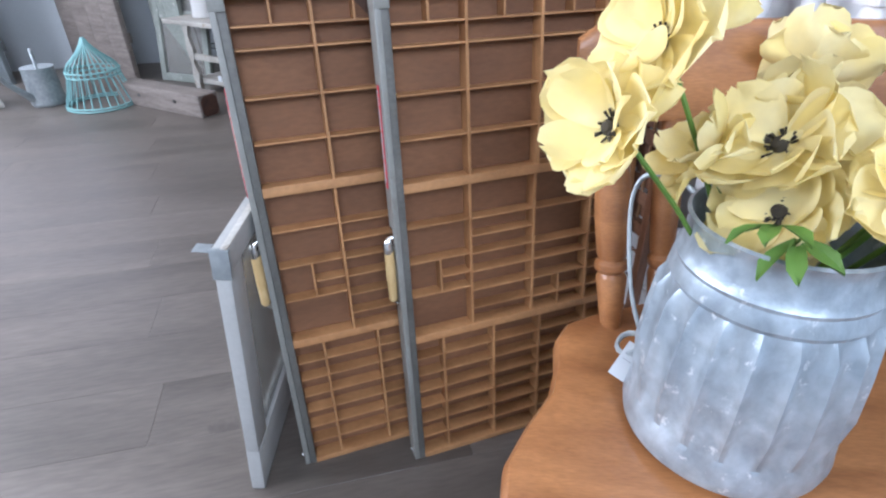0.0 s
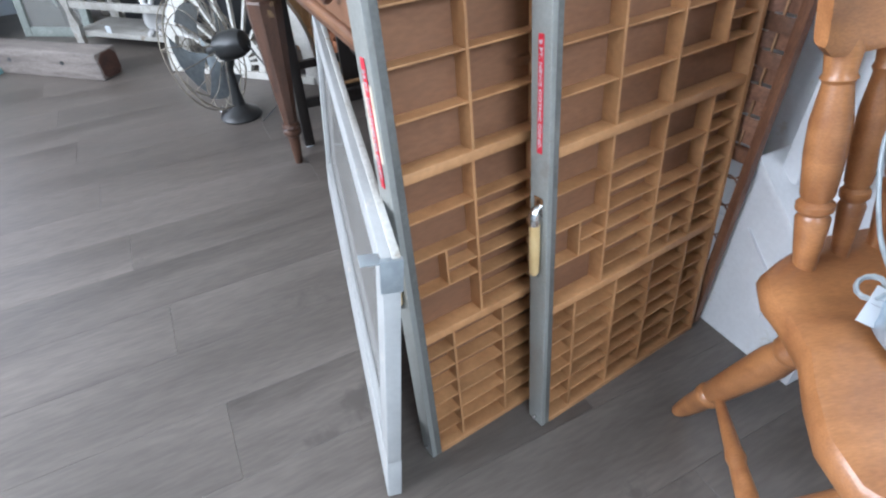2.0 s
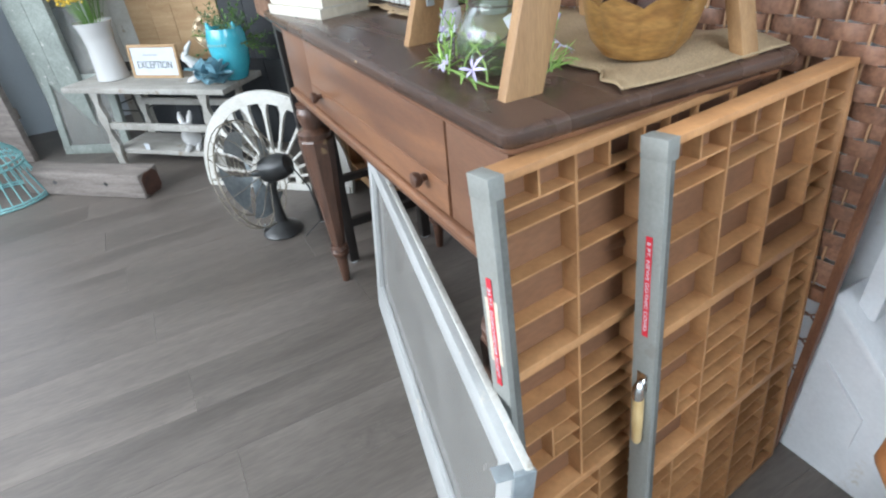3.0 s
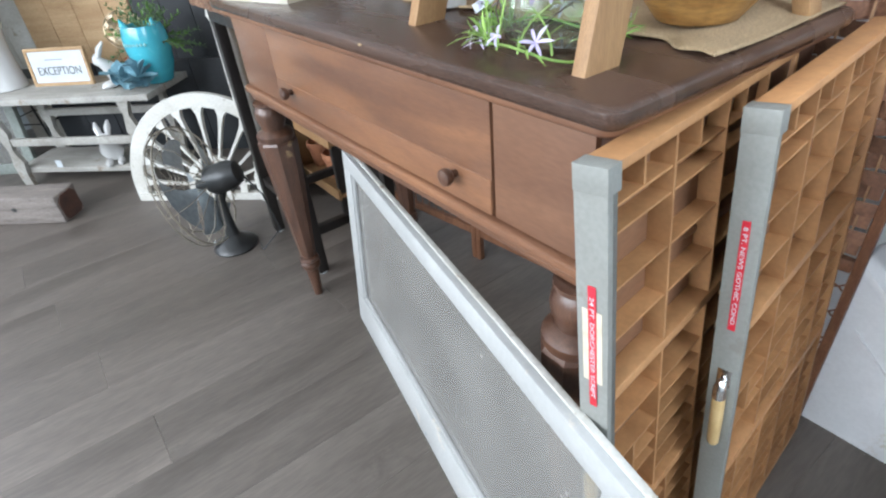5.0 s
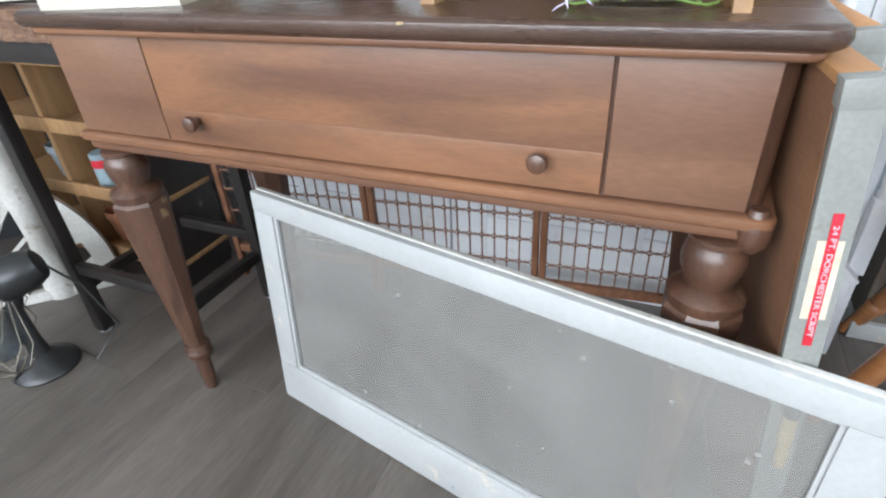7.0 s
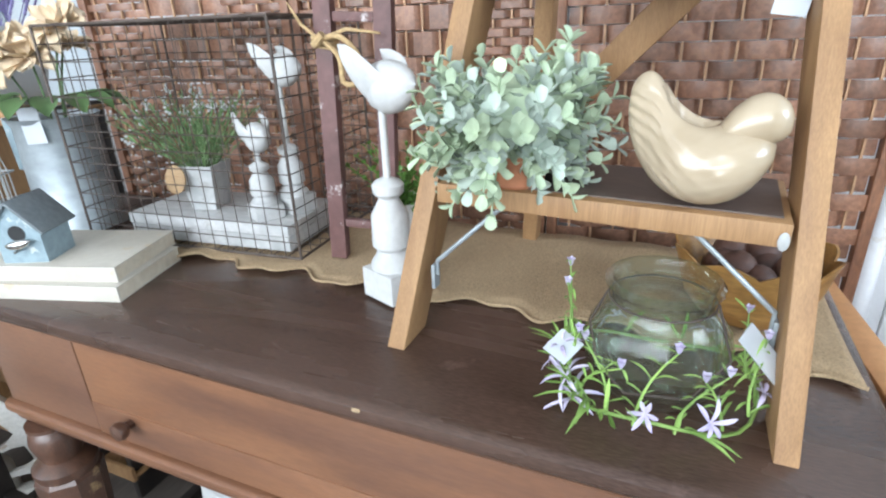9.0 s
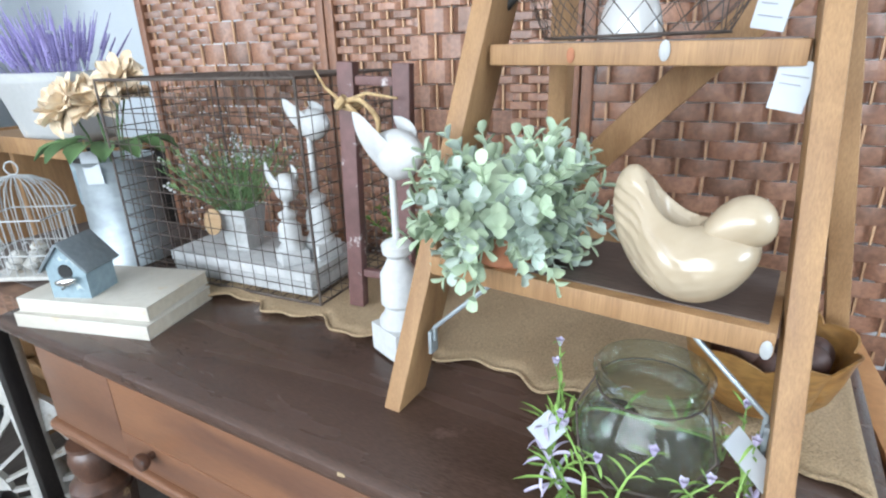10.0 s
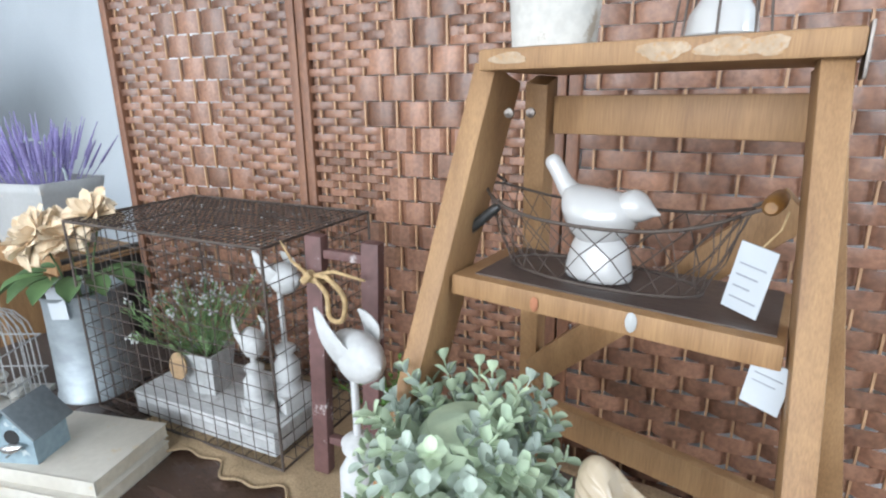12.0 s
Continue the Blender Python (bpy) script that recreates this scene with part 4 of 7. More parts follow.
def screen_panel(e, a, b, wide, single, inset=3, phase=0.0, coarse_rows=False):
    """One leaf of the screen from a to b in plan; wide: the stakes' spacing; single: the heights between which each strip is a piece of its own."""
    a, b = Vector((*a, 0)), Vector((*b, 0))
    W = (b - a).length
    m = pose(a.x, a.y, 0, 0, 0, math.degrees(math.atan2(b.y - a.y, b.x - a.x)))
    leaf = part("leaf_frame", box(BM(), 0.0, 0.018, -0.008, 0.012, 0.0, 1.8, 0.003), STILE, e)
    leaf.matrix_basis = m
    part("stile", box(BM(), W - 0.018, W - 0.001, -0.008, 0.012, 0.0, 1.8, 0.003), STILE, leaf)
    for z in (0.09, 0.4, 1.77):
        part("rail", box(BM(), 0.018, W - 0.018, -0.006, 0.01, z, z + 0.026, 0.003), STILE, leaf)
    # lattice below: thin rods with bowed cross pieces
    n = 13
    for k in range(1, n):
        x = 0.018 + (W - 0.036) * k / n
        part("lattice_rod", tube(BM(), [(x, 0.002, 0.116), (x, 0.002, 0.4)], 0.0022, 6), STILE, leaf)
    for z in (0.165, 0.235, 0.305, 0.365):
        bm = BM()
        for k in range(n):
            x0, x1 = 0.018 + (W - 0.036) * k / n, 0.018 + (W - 0.036) * (k + 1) / n
            for sgn in (1, -1):
                tube(bm, [(x0 + (x1 - x0) * q / 4, -0.001, z + sgn * (0.008 - 0.011 * math.sin(math.pi * q / 4))) for q in range(5)], 0.0019, 5)
        part("lattice_scroll", bm, STILE, leaf)
    # weave above: each strip runs over one stake and behind the next; in the middle three rows go as one
    count = round((W - 0.042) / wide)
    w = (W - 0.042) / count
    far, fine, base = BM(), 0.0138, 0.43
    rows_all = int((1.765 - base) / fine)
    for c in range(count):
        x = 0.021 + w * c
        k = 0
        while k < rows_all:
            edge = min(c, count - 1 - c)
            group = k // 3
            coarse = k % 3 == 0 and edge >= inset + round(1.5 * math.sin(group * 0.95 + phase))
            n = 3 if coarse else 1
            if coarse_rows:
                n = 2 if k % 2 == 0 else 1
            parity = group if coarse else (k // 2 if coarse_rows else k)
            over = (c + parity) % 2 == 0
            z, h = base + k * fine, n * fine
            hh, ww = h * (0.95 if over else 0.9), w * (1.84 if over else 1.0)
            bul = 0.0058 if over else -0.004
            if single and single[0] < z < single[1]:
                ob = new("cane_strip", strip_mesh(ww, hh, bul))
                ob.parent = leaf
                ob.matrix_basis = pose(x + w / 2, 0.002, z + h / 2)
            else:
                rows = []
                for fx, y in ((-0.5, 0.004), (-0.3, -bul * 0.8), (0, -bul), (0.3, -bul * 0.8), (0.5, 0.004)):
                    rows.append([far.verts.new((x + w / 2 + fx * ww, y + 0.002, z + h / 2 - hh / 2)), far.verts.new((x + w / 2 + fx * ww, y + 0.0008, z + h / 2)), far.verts.new((x + w / 2 + fx * ww, y + 0.002, z + h / 2 + hh / 2))])
                for p, q in zip(rows, rows[1:]):
                    for f in range(2):
                        far.faces.new((p[f], q[f], q[f + 1], p[f + 1]))
            k += n
    tagged(part("woven_cane", far, WICKER_FAR, leaf), kind="stuff")
    stakes = BM()
    for c in range(count):
        xc = 0.021 + w * (c + 0.5)
        box(stakes, xc - 0.0016, xc + 0.0016, -0.0024, 0.002, 0.43, 1.77)
    tagged(part("cane_core", stakes, STAKE, leaf, "pale upright cane stakes", smooth=False), kind="stuff")


def island_vary(name, color, dark):
    m = material(name, color, 0.38, dark, 18, (1, 1, 1), 0.35, 150, 0.3)
    t = m.node_tree
    n, l = t.nodes, t.links
    geo = n.new("ShaderNodeNewGeometry")
    hsv = n.new("ShaderNodeHueSaturation")
    r = n.new("ShaderNodeMapRange")
    r.inputs[3].default_value, r.inputs[4].default_value = 0.72, 1.28
    l.new(geo.outputs["Random Per Island"], r.inputs[0])
    l.new(r.outputs[0], hsv.inputs["Value"])
    base = n["Principled BSDF"].inputs["Base Color"]
    l.new(base.links[0].from_socket, hsv.inputs["Color"])
    l.new(hsv.outputs[0], base)
    return m


WICKER_FAR = island_vary("woven cane", (0.325, 0.165, 0.101), (0.21, 0.102, 0.063))
screen = thing("wicker_screen", "folding brown woven cane screen with lattice foot, behind the desk", "folding screen")
screen_panel(screen, (-1.134, 0.437), (-0.668, 0.5), 0.03, None, 5, 0.0)
screen_panel(screen, (-0.666, 0.5), (-0.2, 0.548), 0.03, (1.06, 1.3), 4, 2.0)
screen_panel(screen, (-0.198, 0.548), (0.293, 0.596), 0.037, None, 99, 0.0, True)


# ---- white door behind the screen, white railing, post ----
def white_door(x, label):
    e = thing("panelled_door", label, "door", pose(x, 0.68, 0, 0, 0, 0.5) @ pose(0, 0, 0, -2, 0, 0), "stored white doors")
    W, H, T = 0.99, 2.02, 0.035
    part("slab", box(BM(), 0, W, 0.012, T, 0, H, 0.002), DOOR_WHITE, e)
    for x0, x1 in ((0, 0.11), (W / 2 - 0.05, W / 2 + 0.05), (W - 0.11, W)):
        part("stile", box(BM(), x0, x1, 0, 0.012, 0, H, 0.002), DOOR_WHITE, e)
    for z0, z1 in ((0, 0.2), (0.92, 1.08), (H - 0.12, H)):
        for x0, x1 in ((0.11, W / 2 - 0.05), (W / 2 + 0.05, W - 0.11)):
            part("rail", box(BM(), x0, x1, 0.0005, 0.012, z0, z1, 0.002), DOOR_WHITE, e)
    return e


white_door(-1.5, "white painted panelled door stored upright behind the screen")
white_door(-0.5, "white painted panelled door standing behind the cane screen")


def railing():
    """A salvaged stair rail: a skirt board with a sloping top, upright balusters and a sloping hand rail."""
    e = thing("stair_railing", "salvaged section of white painted stair railing with balusters", "railing", pose(0, 0.62, 0))
    slope = lambda x: 0.213 + (0.489 - x) * 0.9
    part("skirt_board", extrude_outline(BM(), [(0.284, 0), (0.484, 0), (0.489, slope(0.489)), (0.284, slope(0.284))], 0, 0.022), DOOR_WHITE, e, smooth=False)
    part("end_board", box(BM(), 0.484, 0.5, 0.001, 0.1, 0, 0.208, 0.002), DOOR_WHITE, e)
    part("back_skirt", extrude_outline(BM(), [(0.284, 0), (0.484, 0), (0.486, slope(0.489) - 0.01), (0.284, slope(0.284) - 0.01)], 0.078, 0.1), DOOR_WHITE, e, smooth=False)
    part("raised_panel", extrude_outline(BM(), [(0.312, 0.19), (0.4, 0.108), (0.4, 0.19), (0.312, 0.272)], -0.006, 0.0), DOOR_WHITE, e, smooth=False)
    part("sloping_cap", bar(BM(), (0.28, 0.05, slope(0.28) + 0.008), (0.497, 0.05, slope(0.497) + 0.008), 0.016, 0.116, 0.003, side=(0.9, 0, 1)), DOOR_WHITE, e)
    for x in (0.325, 0.415, 0.5):
        z0, z1 = slope(x) + 0.012, slope(x) + 0.78
        h = z1 - z0
        b = part("baluster", box(BM(), x - 0.017, x + 0.017, 0.033, 0.067, z0, z0 + h * 0.24, 0.002), DOOR_WHITE, e)
        part("turned_shaft", lathe(BM(), [(0.013, 0), (0.016, 0.01), (0.0115, 0.022), (0.015, 0.04), (0.017, 0.1), (0.0145, h * 0.35), (0.011, h * 0.5), (0.016, h * 0.52), (0.012, h * 0.54)], 16, pose(x, 0.05, z0 + h * 0.24)), DOOR_WHITE, b)
        part("upper_block", box(BM(), x - 0.017, x + 0.017, 0.033, 0.067, z0 + h * 0.78, z1, 0.002), DOOR_WHITE, b)
    part("hand_rail", bar(BM(), (0.285, 0.05, slope(0.285) + 0.795), (0.55, 0.05, slope(0.55) + 0.795), 0.05, 0.055, 0.012, side=(0.9, 0, 1)), DOOR_WHITE, e)
    return e


railing()
e = thing("timber_post", "taupe painted timber post with a white base block", "post", pose(0.565, 0.72, 0))
part("shaft", box(BM(), 0, 0.16, 0, 0.1, 0.05, 1.35, 0.004), TAUPE, e)
part("base_block", box(BM(), -0.012, 0.172, -0.012, 0.112, 0, 0.05, 0.004), WHITE_PAINT, e)
e = thing("teal_cup", "small teal plastic cup resting on the timber post", "cup", pose(0.615, 0.77, 1.35))
part("cup", lathe(BM(), [(0.03, 0), (0.034, 0.003), (0.042, 0.06), (0.044, 0.062), (0.04, 0.06), (0.031, 0.006), (0.0001, 0.006)], 20), AQUA, e)


# ---- things on the desk ----
def books():
    for k, (x, y, z, rz, w, d) in enumerate(((-0.868, -0.03, DZ, 16, 0.235, 0.14), (-0.866, -0.022, DZ + 0.0225, 17.5, 0.225, 0.137))):
        b = thing("book", "cream paperback book lying flat, its page edges showing", "book", pose(x, y, z, 0, 0, rz), "stacked books")
        part("page_block", box(BM(), 0.004, w - 0.001, 0.002, d - 0.002, 0.0015, 0.0205, 0.001), PAPER, b, "yellowed page block")
        part("cover", box(BM(), 0, w, 0, d, 0.0205, 0.022, 0.0006), PAPERCOVER, b)
        part("back_cover", box(BM(), 0, w, 0, d, 0, 0.0015, 0.0006), PAPERCOVER, b)
        part("spine", box(BM(), 0, w, -0.0012, 0.002, 0, 0.022, 0.0006), PAPERCOVER, b)


PAPERCOVER = material("cream book cover", (0.55, 0.52, 0.45), 0.6, (0.47, 0.435, 0.365), 12, grain=0.06, stain=0.03, stain_color=(0.5, 0.42, 0.3))
books()


def birdhouse():
    e = thing("toy_birdhouse", "small blue grey birdhouse with a silver bird, on the books", "birdhouse", pose(-0.795, 0.042, DZ + 0.0445, 0, 0, 24))
    w, d, h, p = 0.06, 0.058, 0.048, 0.082
    bm = extrude_outline(BM(), [(-w / 2, 0), (w / 2, 0), (w / 2, h), (0, p), (-w / 2, h)], -d / 2, d / 2)
    part("body", bm, BLUEGREY, e, smooth=False)
    for s_ in (1, -1):
        part("roof_slope", bar(BM(), (0, 0, p + 0.003), (s_ * (w / 2 + 0.008), 0, h - 0.006), 0.004, d + 0.012, 0.0008, side=(s_ * 0.5, 0, 0.9)), SLATE, e)
    part("door_hole", lathe(BM(), [(0.011, 0), (0.011, 0.0012), (0.0001, 0.0012)], 18, pose(0, -d / 2, 0.042, 90, 0, 0)), BLACK, e)
    bm = BM()
    grow(bm, lambda u, v: Vector((-0.02 + 0.036 * v, (0.006 * math.sin(math.pi * v) ** 0.7 + 0.0005) * math.cos(6.283 * u), (0.0065 * math.sin(math.pi * v) ** 0.7 + 0.0005) * math.sin(6.283 * u) + (0.006 * v * v))), 10, 9, True)
    bmesh.ops.transform(bm, matrix=pose(0.004, -d / 2 - 0.007, 0.027), verts=bm.verts[:])
    part("silver_bird", bm, CHROME, e)
    part("perch", tube(BM(), [(0, -d / 2, 0.02), (0, -d / 2 - 0.014, 0.02)], 0.0016, 6), CHROME, e)


birdhouse()


def wire_cage():
    L, D, H = 0.415, 0.25, 0.335
    e = thing("wire_cage", "rusty dark wire mesh cage open to view, on burlap", "wire cage", pose(-0.903, 0.185, DZ + 0.006, 0, 0, 4.5))
    nx, ny, nz = 16, 9, 13
    def sheet(name, c, u, v, a, b):
        part(name, wire_grid(BM(), c, u, v, a, b, 0.0009), IRON, e)
    sheet("front_mesh", (0, 0, 0), (L, 0, 0), (0, 0, H), nx, nz)
    sheet("back_mesh", (0, D, 0), (L, 0, 0), (0, 0, H), nx, nz)
    sheet("side_mesh", (0, 0, 0), (0, D, 0), (0, 0, H), ny, nz)
    sheet("side_mesh", (L, 0, 0), (0, D, 0), (0, 0, H), ny, nz)
    sheet("top_mesh", (0, 0, H), (L, 0, 0), (0, D, 0), nx * 2, ny * 2)
    sheet("floor_mesh", (0, 0, 0.001), (L, 0, 0), (0, D, 0), nx, ny)
    bm = BM()
    for z in (0.001, H):
        tube(bm, [(0, 0, z), (L, 0, z), (L, D, z), (0, D, z)], 0.0024, 6, True)
    for x, y in ((0, 0), (L, 0), (L, D), (0, D)):
        tube(bm, [(x, y, 0), (x, y, H)], 0.0022, 6)
    part("edge_wire", bm, IRON, e)


wire_cage()


def weathered_block():
    e = thing("painted_block", "thick white painted board with worn grey edges, inside the cage", "wood block", pose(-0.825, 0.204, DZ + 0.0085, 0, 0, 5))
    part("upper_board", box(BM(), 0, 0.308, 0, 0.145, 0.024, 0.042, 0.002), BLOCK_PAINT, e)
    part("lower_board", box(BM(), 0.002, 0.307, 0.001, 0.144, 0, 0.0232, 0.002), BLOCK_PAINT, e)


BLOCK_PAINT = material("worn white board paint", (0.6, 0.6, 0.59), 0.6, (0.44, 0.45, 0.44), 10, (1, 5, 1), 0.2, 60, 0.25, stain=0.1, stain_color=(0.36, 0.35, 0.33))
weathered_block()
BT = DZ + 0.051


def sprig(bm, m, n, length, leaf, width, droop=0.3, res=(3, 4)):
    """A bent stem with paired leaves."""
    for k in range(n):
        f = (k + 1) / n
        p = Vector((length * f * 0.25, 0, length * f * (1 - droop * f * 0.4)))
        for s_ in (1, -1):
            petal(bm, m @ Matrix.Translation(p) @ pose(0, 0, 0, 0, 0, 90 * (k % 2) + (0 if s_ > 0 else 180)) @ pose(0, 0, 0, 0, -28 - 15 * f, 0), leaf * (1.05 - 0.4 * f), width * (1.05 - 0.4 * f), 0.15, -0.1, *res)
    tube(bm, [m @ Vector((0, 0, 0)), m @ Vector((length * 0.12, 0, length * 0.5)), m @ Vector((length * 0.25, 0, length * (1 - droop * 0.4)))], 0.0009, 4)
    return bm


def caged_plant():
    random.seed(7)
    e = thing("heather_pot", "white flowering heather in a whitewashed square pot, in the cage", "potted plant", pose(-0.71, 0.275, BT, 0, 0, 14))
    part("pot", lathe(BM(), [(0.03, 0), (0.044, 0.075), (0.04, 0.075), (0.03, 0.02)], 4, twist=0.5), BLOCK_PAINT, e, smooth=False)
    part("soil", box(BM(), -0.027, 0.027, -0.027, 0.027, 0.05, 0.066), DARK_BALL, e)
    part("wood_slice", lathe(BM(), [(0.022, 0), (0.023, 0.003), (0.02, 0.005), (0.0001, 0.005)], 18, pose(-0.03, -0.035, 0.055, 78, 0, -16)), TANBOARD, e, "round wood slice tag")
    for k in range(64):
        a, r = random.uniform(0, 6.28), random.uniform(0.1, 1)
        bm = BM()
        m = pose(0.022 * r * math.cos(a), 0.022 * r * math.sin(a), 0.066, 0, 48 * r, math.degrees(a))
        L = random.uniform(0.1, 0.15)
        tube(bm, [m @ Vector((0, 0, 0)), m @ Vector((0.004, 0, L * 0.5)), m @ Vector((0.012, 0, L))], 0.0007, 4)
        for q in range(8):
            petal(bm, m @ Matrix.Translation((0.012 * (q / 8) ** 2, 0, L * (0.15 + q * 0.1))) @ pose(0, 0, 0, 0, -50, q * 137), 0.016, 0.0032, 0.1, 0, 3, 3)
        sp = part("sprig", bm, HEATHER, e)
        if k % 2 == 0:
            bm = BM()
            for q in range(4):
                lathe(bm, [(0.0001, -0.0028), (0.0028, 0), (0.0001, 0.003)], 6, m @ pose(0.012 + random.uniform(-0.006, 0.006), random.uniform(-0.006, 0.006), L - 0.004 * q))
            part("blossom", bm, WHITE_PAINT, sp, "small white buds")


caged_plant()


def bird_shape(bm, m, s, wing=True):
    """A plain little bird: a body with a raised tail, head and beak along +x, and two lifted wings."""
    def body(u, v):
        prof = [(0.0, 0.006), (0.12, 0.015), (0.3, 0.024), (0.5, 0.028), (0.68, 0.025), (0.8, 0.02), (0.88, 0.0155), (0.94, 0.01), (1.0, 0.0008)]
        for (a, ra), (b, rb) in zip(prof, prof[1:]):
            if v <= b:
                r = ra + (rb - ra) * (v - a) / (b - a)
                break
        z = 0.008 * max(0, 0.3 - v) / 0.3 + 0.004 * max(0, v - 0.6) / 0.4
        return m @ Vector(((-0.034 + 0.084 * v) * s, r * 0.8 * math.cos(6.2832 * u) * s, (z + r * math.sin(6.2832 * u)) * s))
    grow(bm, body, 14, 20, True)
    if wing:
        for sd in (1, -1):
            root = Vector((0.004, sd * 0.014, 0.0))
            tip = Vector((-0.043 if sd < 0 else -0.026, sd * 0.021, 0.043 if sd < 0 else 0.036))
            side = Vector((0.8, 0, 0.55))

            def blade(u, v):
                p = root.lerp(tip, v) + Vector((0.006, sd * 0.006, 0)) * math.sin(3.1416 * v)
                w = 0.02 * (1 - v) ** 0.6 * (1 + 0.5 * v)
                return m @ ((p + side * (w * math.cos(6.2832 * u)) + Vector((0, 0.007 * (1 - 0.7 * v) * math.sin(6.2832 * u), 0))) * s)
            grow(bm, blade, 12, 10, True)
    return bm


def finial(x, y, z0, h_base, rod, s, label, turn):
    """A turned plaster stand with a bird on a rod; one plain shape."""
    bm = BM()
    b = h_base
    box(bm, -0.031 * s, 0.031 * s, -0.031 * s, 0.031 * s, 0, 0.26 * b, 0.002)
    lathe(bm, [(0.03 * s, 0.26 * b), (0.03 * s, 0.31 * b), (0.024 * s, 0.36 * b), (0.02 * s, 0.42 * b), (0.026 * s, 0.46 * b), (0.025 * s, 0.72 * b), (0.018 * s, 0.8 * b), (0.013 * s, 0.86 * b), (0.02 * s, 0.9 * b), (0.021 * s, 0.97 * b), (0.016 * s, b), (0.0045, b + 0.004), (0.0045, b + rod)], 20)
    bird_shape(bm, pose(0.006, 0, b + rod + 0.014 * s * 1.15, 0, 0, 0), s * 1.15)
    ob = part("bird_finial", bm, PLASTER)
    ob.matrix_basis = pose(x, y, z0, 0, 0, turn)
    return tagged(ob, label, "ornament", "plaster bird finials")


finial(-0.307, 0.172, DZ + 0.004, 0.15, 0.092, 0.92, "matt white plaster bird on a turned stand, on burlap", -22)
finial(-0.555, 0.302, BT, 0.105, 0.1, 0.78, "tall white plaster bird on a stand inside the cage", -10)
finial(-0.578, 0.258, BT, 0.085, 0.03, 0.72, "short white plaster bird on a stand inside the cage", -30)


def twine_frame():
    e = thing("lantern_frame", "chippy oxblood wooden frame tied with jute twine", "wooden frame", pose(-0.442, 0.252, DZ + 0.005, 0, 0, 10))
    for x, y in ((0, 0), (0.08, 0.0)):
        part("post", box(BM(), x - 0.012, x + 0.012, y - 0.009, y + 0.009, 0, 0.355 if y < 0.05 else 0.35, 0.002, pose(0, 0, 0, 0, 2.5, 0)), OXBLOOD, e)
    for z in (0.05, 0.326):
        part("cross_rail", box(BM(), 0.0125, 0.0675, -0.006, 0.006, z, z + 0.012, 0.002, pose(0, 0, 0, 0, 2.5, 0)), OXBLOOD, e)
    bm = BM()
    for k in range(3):
        z = 0.296 + 0.005 * k
        tube(bm, [(0.012 + 0.0165 * math.cos(t), 0.0135 * math.sin(t), z + 0.002 * math.sin(t * 2)) for t in [radians(30 * q) for q in range(12)]], 0.0026, 6, True)
    c = Vector((0.012, -0.017, 0.304))
    tube(bm, round_line([c + Vector(p) for p in ((0, 0, 0), (0.03, -0.008, 0.004), (0.055, -0.01, -0.02), (0.05, -0.01, -0.05), (0.03, -0.006, -0.05), (0.026, -0.004, -0.02), (0.004, 0, 0))]), 0.0034, 8)
    tube(bm, [c, c + Vector((-0.02, -0.006, 0.02)), c + Vector((-0.035, -0.006, 0.045))], [0.0028, 0.002, 0.001], 6)
    tube(bm, [c, c + Vector((0.04, -0.006, 0.012)), c + Vector((0.085, -0.01, 0.006))], [0.0028, 0.0024, 0.0016], 6)
    tube(bm, [c + Vector((-0.006, -0.004, -0.006)), c + Vector((0.008, -0.006, 0.007))], 0.0055, 8)
    part("twine_bow", bm, TWINE, e, "jute twine bow")


twine_frame()


def small_plant():
    random.seed(9)
    e = thing("fern_pot", "small green fern in a white pot, behind the ladder", "potted plant", pose(-0.36, 0.315, DZ + 0.005))
    part("pot", lathe(BM(), [(0.026, 0), (0.029, 0.004), (0.036, 0.075), (0.038, 0.08), (0.034, 0.078), (0.028, 0.06), (0.0001, 0.06)], 22), WHITE_GLAZE, e)
    for k in range(26):
        a = random.uniform(0, 360)
        part("frond", sprig(BM(), pose(0.012 * math.cos(a), 0.012 * math.sin(a), 0.06, 0, random.uniform(0, 55), a), 7, random.uniform(0.07, 0.13), 0.014, 0.009), GREEN, e)


small_plant()


def lambs_ear():
    random.seed(12)
    e = thing("sage_plant", "bushy artificial sage plant with dusty round leaves", "potted plant", pose(-0.13, 0.1, 1.046))
    part("pot", lathe(BM(), [(0.024, 0), (0.027, 0.003), (0.03, 0.036), (0.027, 0.036), (0.022, 0.03), (0.0001, 0.03)], 20), TERRACOTTA, e)
    part("moss_core", lathe(BM(), [(0.03, 0.03), (0.044, 0.05), (0.046, 0.068), (0.032, 0.088), (0.0001, 0.096)], 16), SAGE, e)
    for k in range(112):
        a = random.uniform(0, 360)
        el = random.uniform(30, 135) if k % 4 else random.uniform(0, 60)
        L = random.uniform(0.055, 0.092) * (1.0 if el < 70 else 0.93)
        m = pose(0.02 * math.cos(radians(a)), 0.02 * math.sin(radians(a)), 0.05, 0, 0, a) @ pose(0, 0, 0, 0, el, random.uniform(0, 90))
        part("sprig", sprig(BM(), m, 5, L, 0.0215, 0.0165, 0.2, (5, 8)), SAGE_GREY if k % 5 in (0, 2) else SAGE, e)


lambs_ear()


